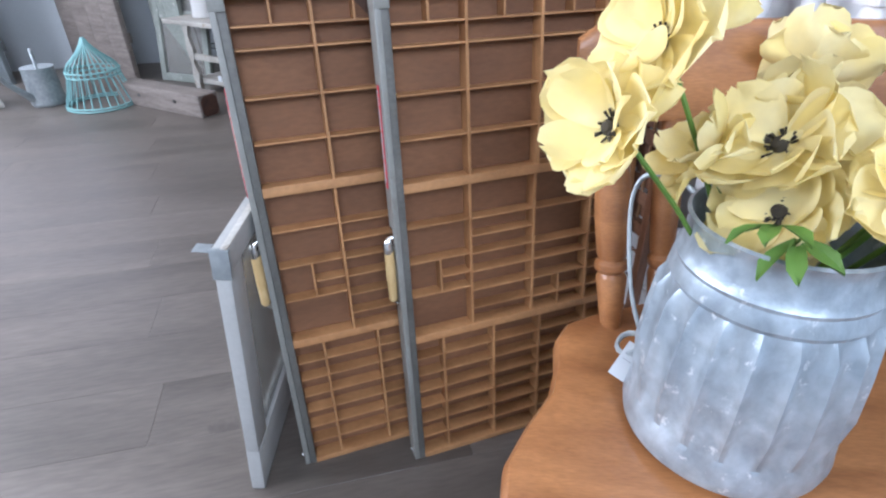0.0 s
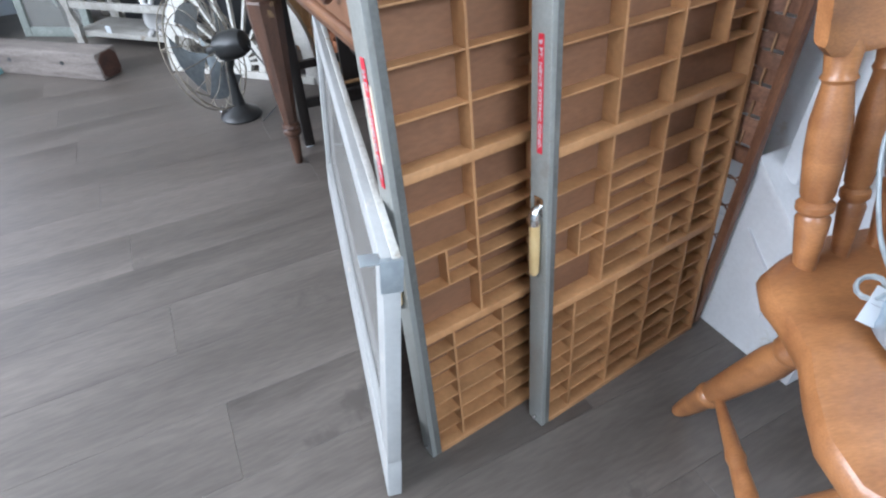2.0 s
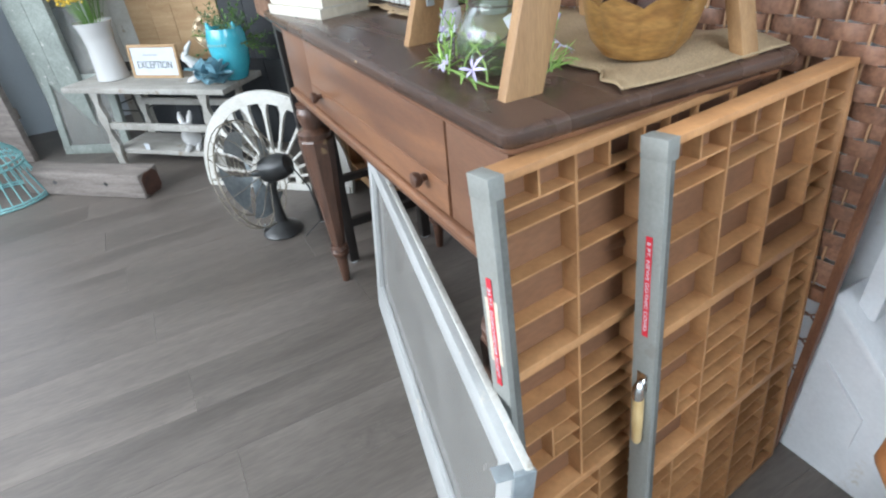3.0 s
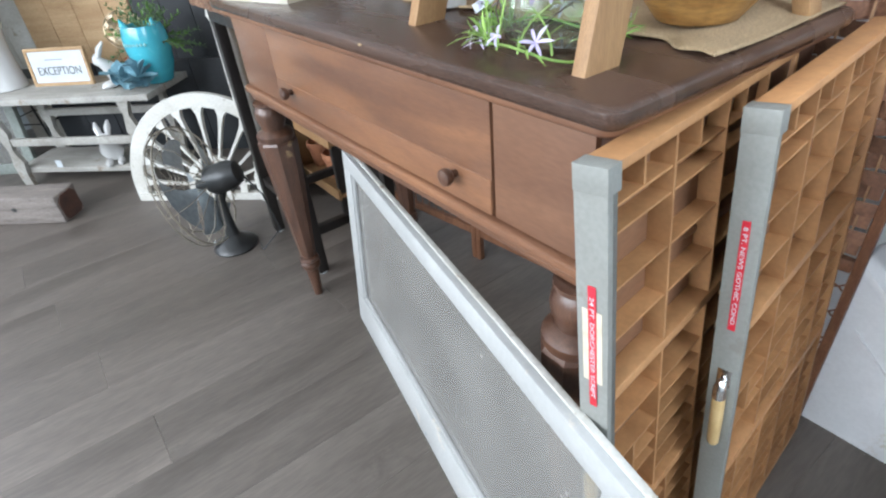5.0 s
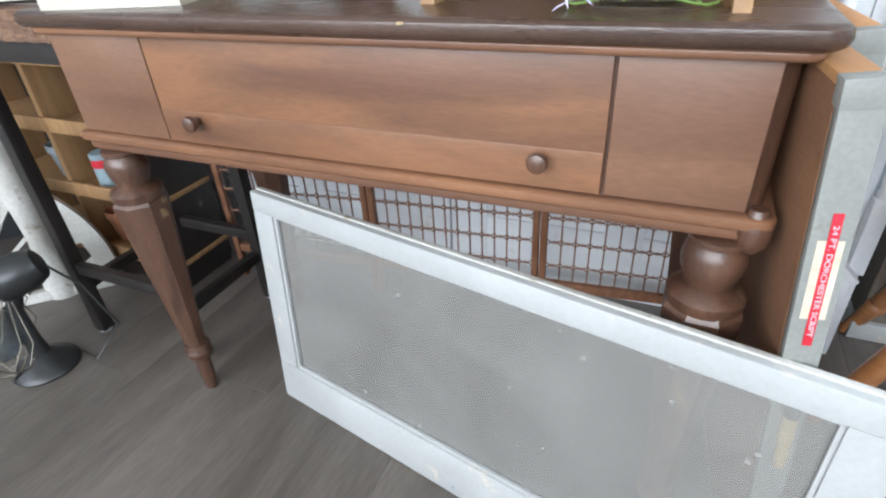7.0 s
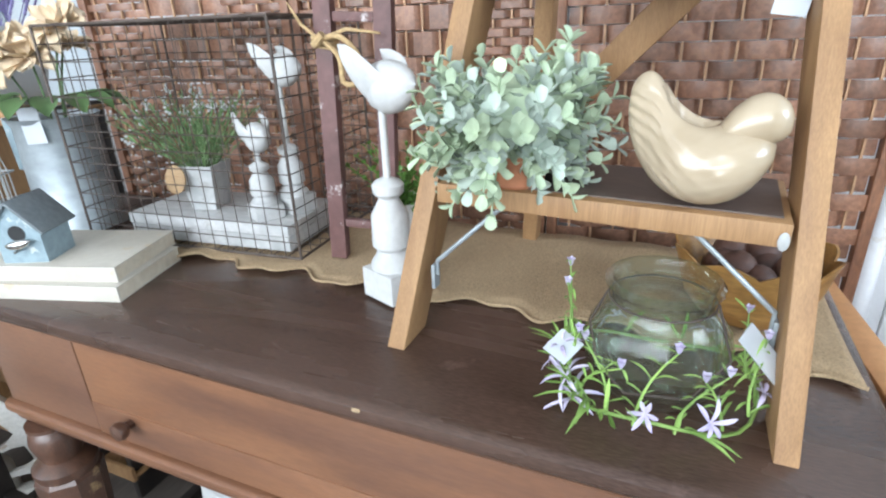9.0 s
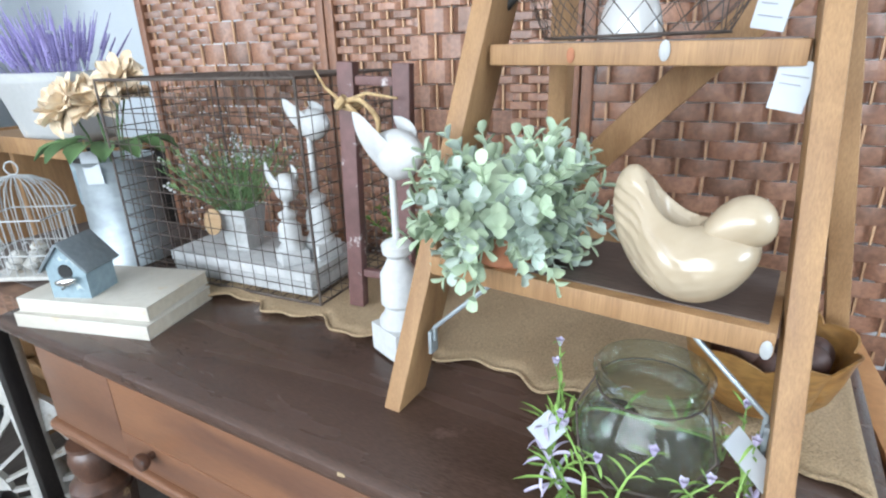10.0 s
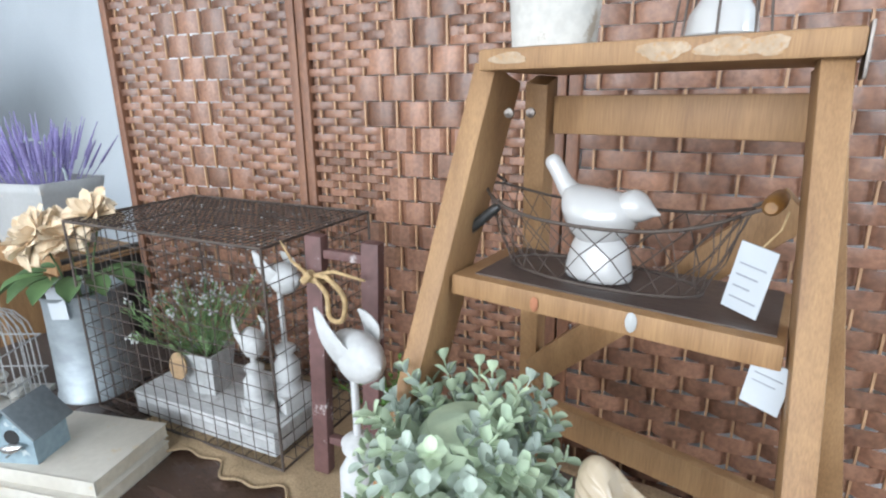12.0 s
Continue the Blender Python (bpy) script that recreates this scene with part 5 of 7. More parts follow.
def loft(bm, rings, m, n=20):
    """A closed body through (x, z, half width, half height) stations along x."""
    rows = []
    for x, z, w, h in rings:
        rows.append([bm.verts.new(m @ Vector((x, w * math.cos(6.2832 * k / n), z + h * math.sin(6.2832 * k / n)))) for k in range(n)])
    for a, b in zip(rows, rows[1:]):
        for k in range(n):
            bm.faces.new((a[k], b[k], b[(k + 1) % n], a[(k + 1) % n]))
    bm.faces.new(rows[0])
    bm.faces.new(rows[-1][::-1])
    bmesh.ops.recalc_face_normals(bm, faces=bm.faces[:])
    return bm


def smooth_mod(ob, levels=2):
    md = ob.modifiers.new("smooth", "SUBSURF")
    md.levels = md.render_levels = levels
    return ob


def ceramic_hen():
    """Stations along the body: place, lower and upper edge, half width."""
    rows = [(-0.055, 0.066, 0.082, 0.004), (-0.053, 0.052, 0.092, 0.011), (-0.047, 0.036, 0.0985, 0.016), (-0.04, 0.024, 0.1, 0.019), (-0.031, 0.0135, 0.093, 0.024), (-0.02, 0.006, 0.08, 0.031), (-0.008, 0.0015, 0.0705, 0.037),
            (0.005, 0.0, 0.065, 0.039), (0.018, 0.0015, 0.064, 0.039), (0.03, 0.007, 0.063, 0.035), (0.04, 0.0165, 0.06, 0.028), (0.047, 0.028, 0.055, 0.02), (0.051, 0.038, 0.049, 0.009)]
    bm = loft(BM(), [(x, (lo + hi) / 2, w, (hi - lo) / 2) for x, lo, hi, w in rows], Matrix(), 40)
    # the round head sits on the breast
    loft(bm, [(0.012, 0.053, 0.016, 0.01), (0.02, 0.0585, 0.02, 0.0165), (0.029, 0.0635, 0.0205, 0.0195), (0.038, 0.0665, 0.0195, 0.0195), (0.047, 0.067, 0.0175, 0.0178), (0.0545, 0.066, 0.0125, 0.0128), (0.0585, 0.065, 0.005, 0.005)], Matrix(), 28)
    bmesh.ops.subdivide_edges(bm, edges=bm.edges[:], cuts=1, use_grid_fill=True)
    for v in bm.verts:
        d = ((v.co.x + 0.01) / 0.019) ** 2 + (v.co.y / 0.017) ** 2
        if d < 1 and v.co.z > 0.04:
            v.co.z -= 0.02 * (1 - d) ** 0.4
        if v.co.x < -0.03 and v.co.z > 0.05:
            v.co.y *= 1 + 0.1 * math.sin(v.co.z * 700 + v.co.x * 300)
        elif v.co.x < 0.02 and 0.012 < v.co.z < 0.055:
            v.co.y *= 1 + 0.035 * math.sin(v.co.x * 620 + v.co.z * 200) * math.sin(v.co.z * 560)
    hen = part("ceramic_hen", bm, CREAM_GLAZE)
    hen.matrix_basis = pose(0.02, 0.086, 1.0462, 0, 0, -8)
    smooth_mod(tagged(hen, "glossy cream ceramic hen standing on the ladder step", "ornament"), 1)


ceramic_hen()


def basket():
    e = thing("wire_basket", "oval rusty wire basket with wooden handles, on the step", "basket", pose(-0.06, 0.215, 1.236, 0, 0, -8))
    a0, b0, a1, b1, h = 0.085, 0.036, 0.112, 0.05, 0.055
    def ell(t, a, b, z):
        return Vector((a * math.cos(t), b * math.sin(t), z + (0.018 * abs(math.cos(t)) ** 3 if z > 0.04 else 0)))
    bm = BM()
    tube(bm, [ell(radians(10 * k), a1, b1, h) for k in range(36)], 0.0015, 6, True)
    tube(bm, [ell(radians(10 * k), a0, b0, 0.003) for k in range(36)], 0.0015, 6, True)
    part("rim_wire", bm, IRON, e)
    bm = BM()
    for k in range(24):
        for sgn in (1, -1):
            t0, t1 = radians(15 * k), radians(15 * k + sgn * 30)
            tube(bm, [ell(t0, a0, b0, 0.003), ell((t0 + t1) / 2, (a0 + a1) / 2, (b0 + b1) / 2, 0.03), ell(t1, a1, b1, h)], 0.00048, 4)
    part("net_wire", bm, IRON, e)
    for sgn in (-1, 1):
        hd = part("handle_wire", tube(BM(), [(sgn * 0.108, -0.02, 0.072), (sgn * 0.125, -0.022, 0.08), (sgn * 0.125, 0.022, 0.08), (sgn * 0.108, 0.02, 0.072)], 0.0016, 6), IRON, e)
        part("wooden_grip", lathe(BM(), [(0.004, -0.026), (0.0062, -0.022), (0.007, 0), (0.0062, 0.022), (0.004, 0.026)], 12, pose(sgn * 0.125, 0, 0.08, 90, 0, 0)), BOWL, hd) if sgn > 0 else part("dark_grip", tube(BM(), [(-0.128, -0.036, 0.02), (-0.122, -0.034, 0.026), (-0.09, -0.03, 0.054), (-0.084, -0.03, 0.058)], [0.003, 0.0052, 0.0048, 0.003], 10), BLACK, hd, "dark handle hanging down")


basket()
bm = BM()
lathe(bm, [(0.03, 0), (0.0305, 0.003), (0.0285, 0.018), (0.0245, 0.032), (0.018, 0.042)], 24, Matrix.Diagonal((1, 0.78, 1, 1)))
loft(bm, [(-0.035, 0.068, 0.01, 0.011), (-0.028, 0.061, 0.019, 0.02), (-0.013, 0.054, 0.025, 0.0265), (0.002, 0.053, 0.026, 0.0265), (0.015, 0.055, 0.0225, 0.022), (0.025, 0.058, 0.016, 0.0165), (0.031, 0.06, 0.008, 0.009)], Matrix())
loft(bm, [(0.01, 0.059, 0.011, 0.011), (0.018, 0.0645, 0.0142, 0.0142), (0.026, 0.067, 0.0148, 0.0148), (0.034, 0.0665, 0.0125, 0.0125), (0.04, 0.065, 0.0075, 0.0075), (0.044, 0.0635, 0.003, 0.003), (0.049, 0.062, 0.0006, 0.0006)], Matrix())
tube(bm, round_line([(-0.022, 0, 0.066), (-0.034, 0, 0.077), (-0.043, 0, 0.09), (-0.052, 0, 0.103)], 3), [0.013, 0.0118, 0.0105, 0.0092, 0.0082, 0.0078, 0.0078, 0.008, 0.0078, 0.004], 12, m=Matrix.Diagonal((1, 0.9, 1, 1)))
wb = part("ceramic_bird", bm, WHITE_GLAZE)
wb.matrix_basis = pose(-0.06, 0.214, 1.2355, 0, 0, -10)
smooth_mod(tagged(wb, "glossy white ceramic bird standing in the wire basket", "ornament"), 1)
price_tag(pose(0.058, 0.172, 1.289, 0, 10, -26), 0.026, 0.051, "printed white price tag hanging from the wire basket", 4, [(0, 0, -0.003), (0.004, 0.012, 0.012), (0.0, 0.024, 0.022)])
price_tag(pose(0.075, 0.148, 1.217, 0, 8, -20), 0.025, 0.036, "white price tag hanging under the ladder step", 2)
e = thing("flower_pot", "white distressed pot standing on top of the ladder", "pot", pose(-0.118, 0.24, 1.426))
part("body", lathe(BM(), [(0.032, 0), (0.036, 0.003), (0.042, 0.09), (0.045, 0.095), (0.041, 0.094), (0.034, 0.02), (0.0001, 0.02)], 26), OLD_WHITE, e)
e = thing("wire_cloche", "little wire cloche over a white shell, on the ladder top", "cloche", pose(0.012, 0.24, 1.426, 0, 0, 0))
part("base_ring", tube(BM(), [(0.034 * math.cos(radians(20 * k)), 0.034 * math.sin(radians(20 * k)), 0.002) for k in range(18)], 0.002, 6, True), IRON, e)
bm = BM()
for k in range(8):
    t = radians(45 * k)
    tube(bm, [(0.034 * math.cos(t) * math.cos(radians(q)), 0.034 * math.sin(t) * math.cos(radians(q)), 0.002 + 0.075 * math.sin(radians(q))) for q in (0, 25, 50, 75, 90)], 0.001, 5)
part("dome_wire", bm, IRON, e)
part("white_shell", lathe(BM(), [(0.02, 0), (0.026, 0.006), (0.024, 0.02), (0.014, 0.035), (0.0001, 0.04)], 14), WHITE_GLAZE, e)


def jar():
    e = thing("glass_jar", "ribbed clear glass jar with a wire handle, on the desk", "jar", pose(0.008, 0.094, DZ))
    outer = [(0.04, 0.0), (0.047, 0.002), (0.057, 0.016), (0.0625, 0.036), (0.063, 0.05), (0.059, 0.066), (0.051, 0.08), (0.044, 0.089), (0.043, 0.095), (0.046, 0.101), (0.0495, 0.105), (0.0495, 0.109), (0.047, 0.112)]
    inner = [(0.0435, 0.11), (0.0405, 0.1), (0.0405, 0.091), (0.0485, 0.0795), (0.0565, 0.065), (0.0602, 0.049), (0.0595, 0.036), (0.054, 0.018), (0.042, 0.007), (0.0001, 0.006)]
    bm = BM()
    n = 72
    rows = []
    for k, (r, z) in enumerate(outer + inner):
        rib = 0.0013 if k < len(outer) and 0.01 < z < 0.085 else 0
        rows.append([bm.verts.new(((r + rib * math.cos(18 * 6.2832 * i / n)) * math.cos(6.2832 * i / n), (r + rib * math.cos(18 * 6.2832 * i / n)) * math.sin(6.2832 * i / n), z)) for i in range(n)])
    for a, b in zip(rows, rows[1:]):
        for i in range(n):
            bm.faces.new((a[i], a[(i + 1) % n], b[(i + 1) % n], b[i]))
    bm.faces.new(rows[0][::-1])
    bm.faces.new(rows[-1])
    bmesh.ops.recalc_face_normals(bm, faces=bm.faces[:])
    part("glass_body", bm, JAR_GLASS, e).visible_shadow = False
    part("neck_wire", tube(BM(), [(0.0455 * math.cos(radians(20 * k)), 0.0455 * math.sin(radians(20 * k)), 0.092) for k in range(18)], 0.001, 5, True), IRON, e)
    part("bail_wire", tube(BM(), [(-0.046, 0, 0.092), (-0.057, -0.026, 0.072), (-0.046, -0.05, 0.045), (-0.02, -0.066, 0.03), (0.03, -0.064, 0.035), (0.058, -0.035, 0.06), (0.046, 0, 0.092)], 0.0011, 5), IRON, e)


jar()


def garland():
    random.seed(21)
    e = thing("flower_garland", "green garland with lilac blossoms wound about the jar", "garland", pose(0.01, 0.092, DZ))
    ring = [(0.085 * math.cos(radians(a)), 0.078 * math.sin(radians(a)) - 0.004, 0.012 + 0.008 * math.sin(radians(3 * a))) for a in range(0, 360, 12)]
    part("vine", tube(BM(), ring, 0.0016, 6, True), LIME, e)
    for k in range(64):
        a = random.uniform(0, 360) if k % 3 else random.uniform(170, 250)
        p = Vector((0.083 * math.cos(radians(a)), 0.076 * math.sin(radians(a)) - 0.004, 0.014))
        m = Matrix.Translation(p) @ pose(0, 0, 0, 0, random.uniform(-80, -5), a + random.uniform(-70, 70))
        L = random.uniform(0.016, 0.042)
        part("blade", petal(BM(), m, L, 0.004, random.uniform(-0.4, 0.4), random.uniform(-0.6, 0.3), 3, 6), LIME, e)
    # loose shoots that climb the jar, with short curled leaves and small buds
    for a, h, bend in ((172, 0.085, 14), (186, 0.1, -8), (200, 0.062, 20), (222, 0.05, 30), (246, 0.06, -20), (262, 0.075, 18), (284, 0.052, 26), (312, 0.05, -16), (336, 0.06, 20), (352, 0.07, -10), (20, 0.06, 10)):
        pts = []
        for q in range(6):
            f = q / 5
            r = 0.083 - 0.004 * math.sin(3.14 * f)
            t = radians(a + bend * f * f)
            pts.append(Vector((r * math.cos(t), 0.93 * r * math.sin(t) - 0.004, 0.012 + h * f)))
        shoot = part("shoot", tube(BM(), pts, [0.0015, 0.0014, 0.0012, 0.001, 0.0009, 0.0007], 5), LIME, e)
        for q in range(1, 6):
            for side in (-1, 1):
                m = Matrix.Translation(pts[q]) @ pose(0, 0, 0, 0, random.uniform(-60, -15), a + 90 * side + random.uniform(-30, 30))
                part("leaflet", petal(BM(), m, random.uniform(0.009, 0.02), 0.0028, random.uniform(-0.3, 0.5), random.uniform(-0.9, 0.1), 3, 6), LIME, shoot)
        bm = BM()
        for q in range(4):
            petal(bm, Matrix.Translation(pts[-1]) @ pose(0, 0, 0, 0, -52, 90 * q + a), 0.009, 0.0055, 0.5, -0.3, 3, 5)
        part("bud", bm, LILAC, shoot)
    # open blossoms, most of them in a cluster, with long thin petals that droop
    for a, z, big in ((196, 0.03, 1.0), (204, 0.05, 0.8), (214, 0.024, 1.25), (224, 0.012, 1.35), (268, 0.03, 0.7), (300, 0.026, 0.8), (345, 0.03, 0.75), (120, 0.03, 0.9), (60, 0.03, 0.9)):
        p = Vector((0.088 * math.cos(radians(a)), 0.081 * math.sin(radians(a)) - 0.004, z))
        m = Matrix.Translation(p) @ pose(0, 0, 0, random.uniform(20, 65), 0, a + 90)
        bm = BM()
        for q in range(6):
            petal(bm, m @ pose(0, 0, 0, 0, random.uniform(-45, 0), 60 * q + random.uniform(-14, 14)), 0.019 * big * random.uniform(0.7, 1.3), 0.0042, 0.3, random.uniform(-1.0, -0.3), 3, 7)
        part("blossom", bm, LILAC, e)


garland()
price_tag(pose(0.072, 0.062, 0.95, -30, -28, 60), 0.02, 0.05, "white card tag tied to the glass jar", 0)
price_tag(pose(-0.062, 0.06, 0.918, -60, 10, -30), 0.026, 0.026, "small white tag lying in the garland", 0)


def petal_bowl():
    random.seed(3)
    e = thing("petal_bowl", "amber carved bowl with a wavy petal rim, on burlap", "bowl", pose(0.094, 0.256, DZ + 0.01) @ Matrix.Diagonal((0.8, 0.8, 0.8, 1)))
    bm = BM()
    n, rows = 96, []
    for r, z, wv in ((0.045, 0, 0), (0.06, 0.003, 0.0), (0.08, 0.028, 0.002), (0.089, 0.055, 0.003), (0.095, 0.08, 0.005), (0.101, 0.094, 0.008), (0.098, 0.094, 0.008), (0.09, 0.078, 0.005), (0.082, 0.05, 0.002), (0.06, 0.015, 0), (0.0001, 0.012, 0)):
        row = []
        for i in range(n):
            t = 6.2832 * i / n
            lob = abs(math.sin(t * 4)) ** 0.6
            rr = r * (0.94 + 0.08 * lob) if z > 0.004 else r
            row.append(bm.verts.new((rr * math.cos(t), rr * math.sin(t), z + wv * (1.4 * lob - 0.6 + 0.3 * math.sin(9 * t)))))
        rows.append(row)
    for a, b in zip(rows, rows[1:]):
        for i in range(n):
            bm.faces.new((a[i], a[(i + 1) % n], b[(i + 1) % n], b[i]))
    bm.faces.new(rows[0][::-1])
    part("bowl_wall", bm, BOWL, e)
    for k in range(9):
        a, r = k * 2.4, 0.02 + 0.045 * ((k * 0.37) % 1)
        b = thing("wooden_ball", "dark brown ball lying in the petal bowl", "ball", pose(0.094 + 0.75 * r * math.cos(a), 0.256 + 0.75 * r * math.sin(a), DZ + 0.064 + 0.01 * (k % 2)), "balls in the bowl")
        part("shell", lathe(BM(), [(0.019 * math.cos(radians(t)) if abs(t) < 90 else 0.0001, 0.019 * math.sin(radians(t))) for t in range(-90, 91, 18)], 16), DARK_BALL, b)


petal_bowl()


# ---- dark side table and what stands on it ----
def side_table():
    e = thing("side_table", "dark narrow side table with a rough live edge top", "table", pose(-1.345, 0.06, 0))
    W, D = 0.395, 0.325
    for x in (0.018, W - 0.018):
        for y in (0.018, D - 0.018):
            leg = part("leg", bar(BM(), (x, y, 0.006), (x, y, 0.8), 0.034, 0.034, 0.003), BLACKWOOD, e)
            part("glide", lathe(BM(), [(0.015, 0), (0.015, 0.006)], 12, pose(x, y, 0)), TAG, leg, "pale plastic glide")
    for z in (0.2,):
        for y in (0.018, D - 0.018):
            part("stretcher", box(BM(), 0.035, W - 0.035, y - 0.012, y + 0.012, z, z + 0.03, 0.003), BLACKWOOD, e)
        for x in (0.018, W - 0.018):
            part("stretcher", box(BM(), x - 0.012, x + 0.012, 0.035, D - 0.035, z - 0.06, z - 0.03, 0.003), BLACKWOOD, e)
    part("apron", box(BM(), 0.0, W, 0.0, D, 0.75, 0.8, 0.003), BLACKWOOD, e)
    bm = BM()
    pts = []
    for k in range(60):
        pts.append((-0.02 + (W + 0.03) * k / 59, -0.035 + 0.01 * noise.noise(Vector((k * 0.35, 1, 0))) + 0.005 * noise.noise(Vector((k * 1.3, 4, 0)))))
    pts += [(W + 0.01, D + 0.03), (-0.02, D + 0.03)]
    extrude_outline(bm, pts, 0.8, 0.855, axis="z")
    part("rough_slab", bm, LIVE_EDGE, e, "brown bark edged slab", smooth=False)
    part("slab_face", box(BM(), -0.015, W + 0.006, 0.0, D + 0.028, 0.855, 0.86, 0.001), GREY_TOP, e)


side_table()


def bird_cage():
    random.seed(5)
    e = thing("toy_birdcage", "small white wire birdcage with a domed roof", "birdcage", pose(-1.085, 0.105, 0.86, 0, 0, 30))
    w, d, h = 0.062, 0.05, 0.115
    part("base", box(BM(), -w - 0.004, w + 0.004, -d - 0.004, d + 0.004, 0.004, 0.012, 0.002), OLD_WHITE, e)
    for x in (-w, w):
        for y in (-d, d):
            part("foot", lathe(BM(), [(0.004, 0), (0.005, 0.004)], 8, pose(x, y, 0)), OLD_WHITE, e)
    bm = BM()
    N = 26
    for k in range(N):
        t = 6.2832 * k / N
        c, s_ = math.cos(t), math.sin(t)
        q = max(abs(c), abs(s_)) ** 0.75
        x, y = w * c / q, d * s_ / q
        x, y = max(-w, min(w, x)), max(-d, min(d, y))
        part("bar_wire", tube(BM(), [(x, y, 0.012), (x, y, h), (x * 0.92, y * 0.92, h + 0.03), (x * 0.7, y * 0.7, h + 0.055), (x * 0.35, y * 0.35, h + 0.068), (0, 0, h + 0.072)], 0.0013, 4), WHITE_PAINT, e)
    for z in (0.05, h):
        tube(bm, [(-w, -d, z), (w, -d, z), (w, d, z), (-w, d, z)], 0.0016, 5, True)
    tube(bm, [(0.012 * math.cos(radians(30 * k)), 0, h + 0.084 + 0.012 * math.sin(radians(30 * k))) for k in range(12)], 0.0015, 5, True)
    for sx in (-1, 1):
        for sz in (0.03, 0.07):
            tube(bm, [(sx * 0.03 + (0.003 + 0.0022 * q) * math.cos(q * 0.9), -d - 0.001, sz + (0.003 + 0.0022 * q) * math.sin(q * 0.9)) for q in range(9)], 0.0012, 4)
    part("scroll_wire", bm, WHITE_PAINT, e)
    for k in range(9):
        b = part("shell", lathe(BM(), [(0.0001, 0), (0.012, 0.004), (0.015, 0.012), (0.01, 0.02), (0.0001, 0.026)], 10, pose(random.uniform(-0.04, 0.04), random.uniform(-0.03, 0.03), 0.013 + 0.018 * (k // 5), random.uniform(-30, 30), random.uniform(-30, 30), 0)), OLD_WHITE, e, "white shell inside")


bird_cage()
e = thing("zinc_pitcher", "tall dull zinc can holding beige flowers", "metal can", pose(-0.985, 0.23, 0.86) @ Matrix.Diagonal((1.5, 1.5, 1, 1)))
part("body", lathe(BM(), [(0.043, 0), (0.046, 0.003), (0.046, 0.008), (0.044, 0.012), (0.042, 0.19), (0.045, 0.2), (0.047, 0.205), (0.043, 0.203), (0.04, 0.18), (0.04, 0.02), (0.0001, 0.02)], 30), ZINC, e)
part("spout", lathe(BM(), [(0.012, 0), (0.014, 0.09)], 12, pose(-0.055, -0.01, 0.11)), BLUEGREY, e)


def beige_flowers():
    random.seed(31)
    e = thing("beige_bouquet", "beige artificial peonies with green leaves, in the zinc can", "flowers", pose(-0.985, 0.23, 0.875))
    for hx, hy, hz, tilt, spin, s_ in ((-0.05, -0.03, 0.285, -50, -10, 1.2), (0.075, 0.0, 0.33, -45, 20, 0.95), (0.0, -0.01, 0.29, -40, 30, 1.0), (0.0, 0.05, 0.3, -20, 100, 0.9)):
        m = pose(hx, hy, hz, 0, 0, spin) @ pose(0, 0, 0, -tilt, 0, 0)
        st = part("stem", tube(BM(), [(hx * 0.2, hy * 0.2, 0.12), (hx * 0.6, hy * 0.6, hz * 0.8), (hx, hy, hz)], 0.002, 6), DEEP_GREEN, e)
        for n, ln, cup in ((9, 0.052, 0.1), (9, 0.047, 0.4), (7, 0.036, 0.8), (5, 0.022, 1.2)):
            for k in range(n):
                part("petal", petal(BM(), m @ pose(0, 0, 0, 0, random.uniform(-15, 5), 360 / n * k + random.uniform(-12, 12)), ln * s_ * random.uniform(0.85, 1.1), ln * s_ * 0.62, cup, random.uniform(-0.45, 0), 7, 9, 0.07), BEIGE, st)
    for k in range(9):
        a = 200 + 25 * k
        part("leaf", petal(BM(), pose(0.05 * math.cos(radians(a)), 0.05 * math.sin(radians(a)), 0.222, 0, 5, a), 0.07, 0.04, 0.1, -0.35, 5, 6, 0.02), DEEP_GREEN, e)


beige_flowers()
price_tag(pose(-0.955, 0.172, 1.085, 0, -3, 22), 0.034, 0.058, "blank white price tag tied to the zinc can", 0, [(0, 0, -0.003), (-0.004, 0.004, 0.02)])


# ---- pine shelf with pots and lavender ----
def pine_shelf():
    e = thing("pine_shelf", "narrow raw pine shelf unit holding pots", "shelf", pose(-1.98, 0.3, 0))
    W, D, H = 0.74, 0.2, 1.05
    for x in (0, W / 2, W - 0.02):
        part("upright", box(BM(), x, x + 0.02, 0.012, D, 0, H, 0.002), BLACKWOOD if x > 0.5 else PINE, e)
    for z in (0.08, 0.29, 0.49, 0.68, H - 0.02):
        part("shelf_board", box(BM(), -0.01, W + 0.01, 0.012, D, z, z + 0.012, 0.001), PINE, e)
        part("front_slat", box(BM(), -0.01, W + 0.01, 0, 0.0115, z - 0.008, z + 0.034, 0.002), PINE, e)
    part("back_board", box(BM(), 0, W, D, D + 0.008, 0.02, 0.62), BLACKWOOD, e)


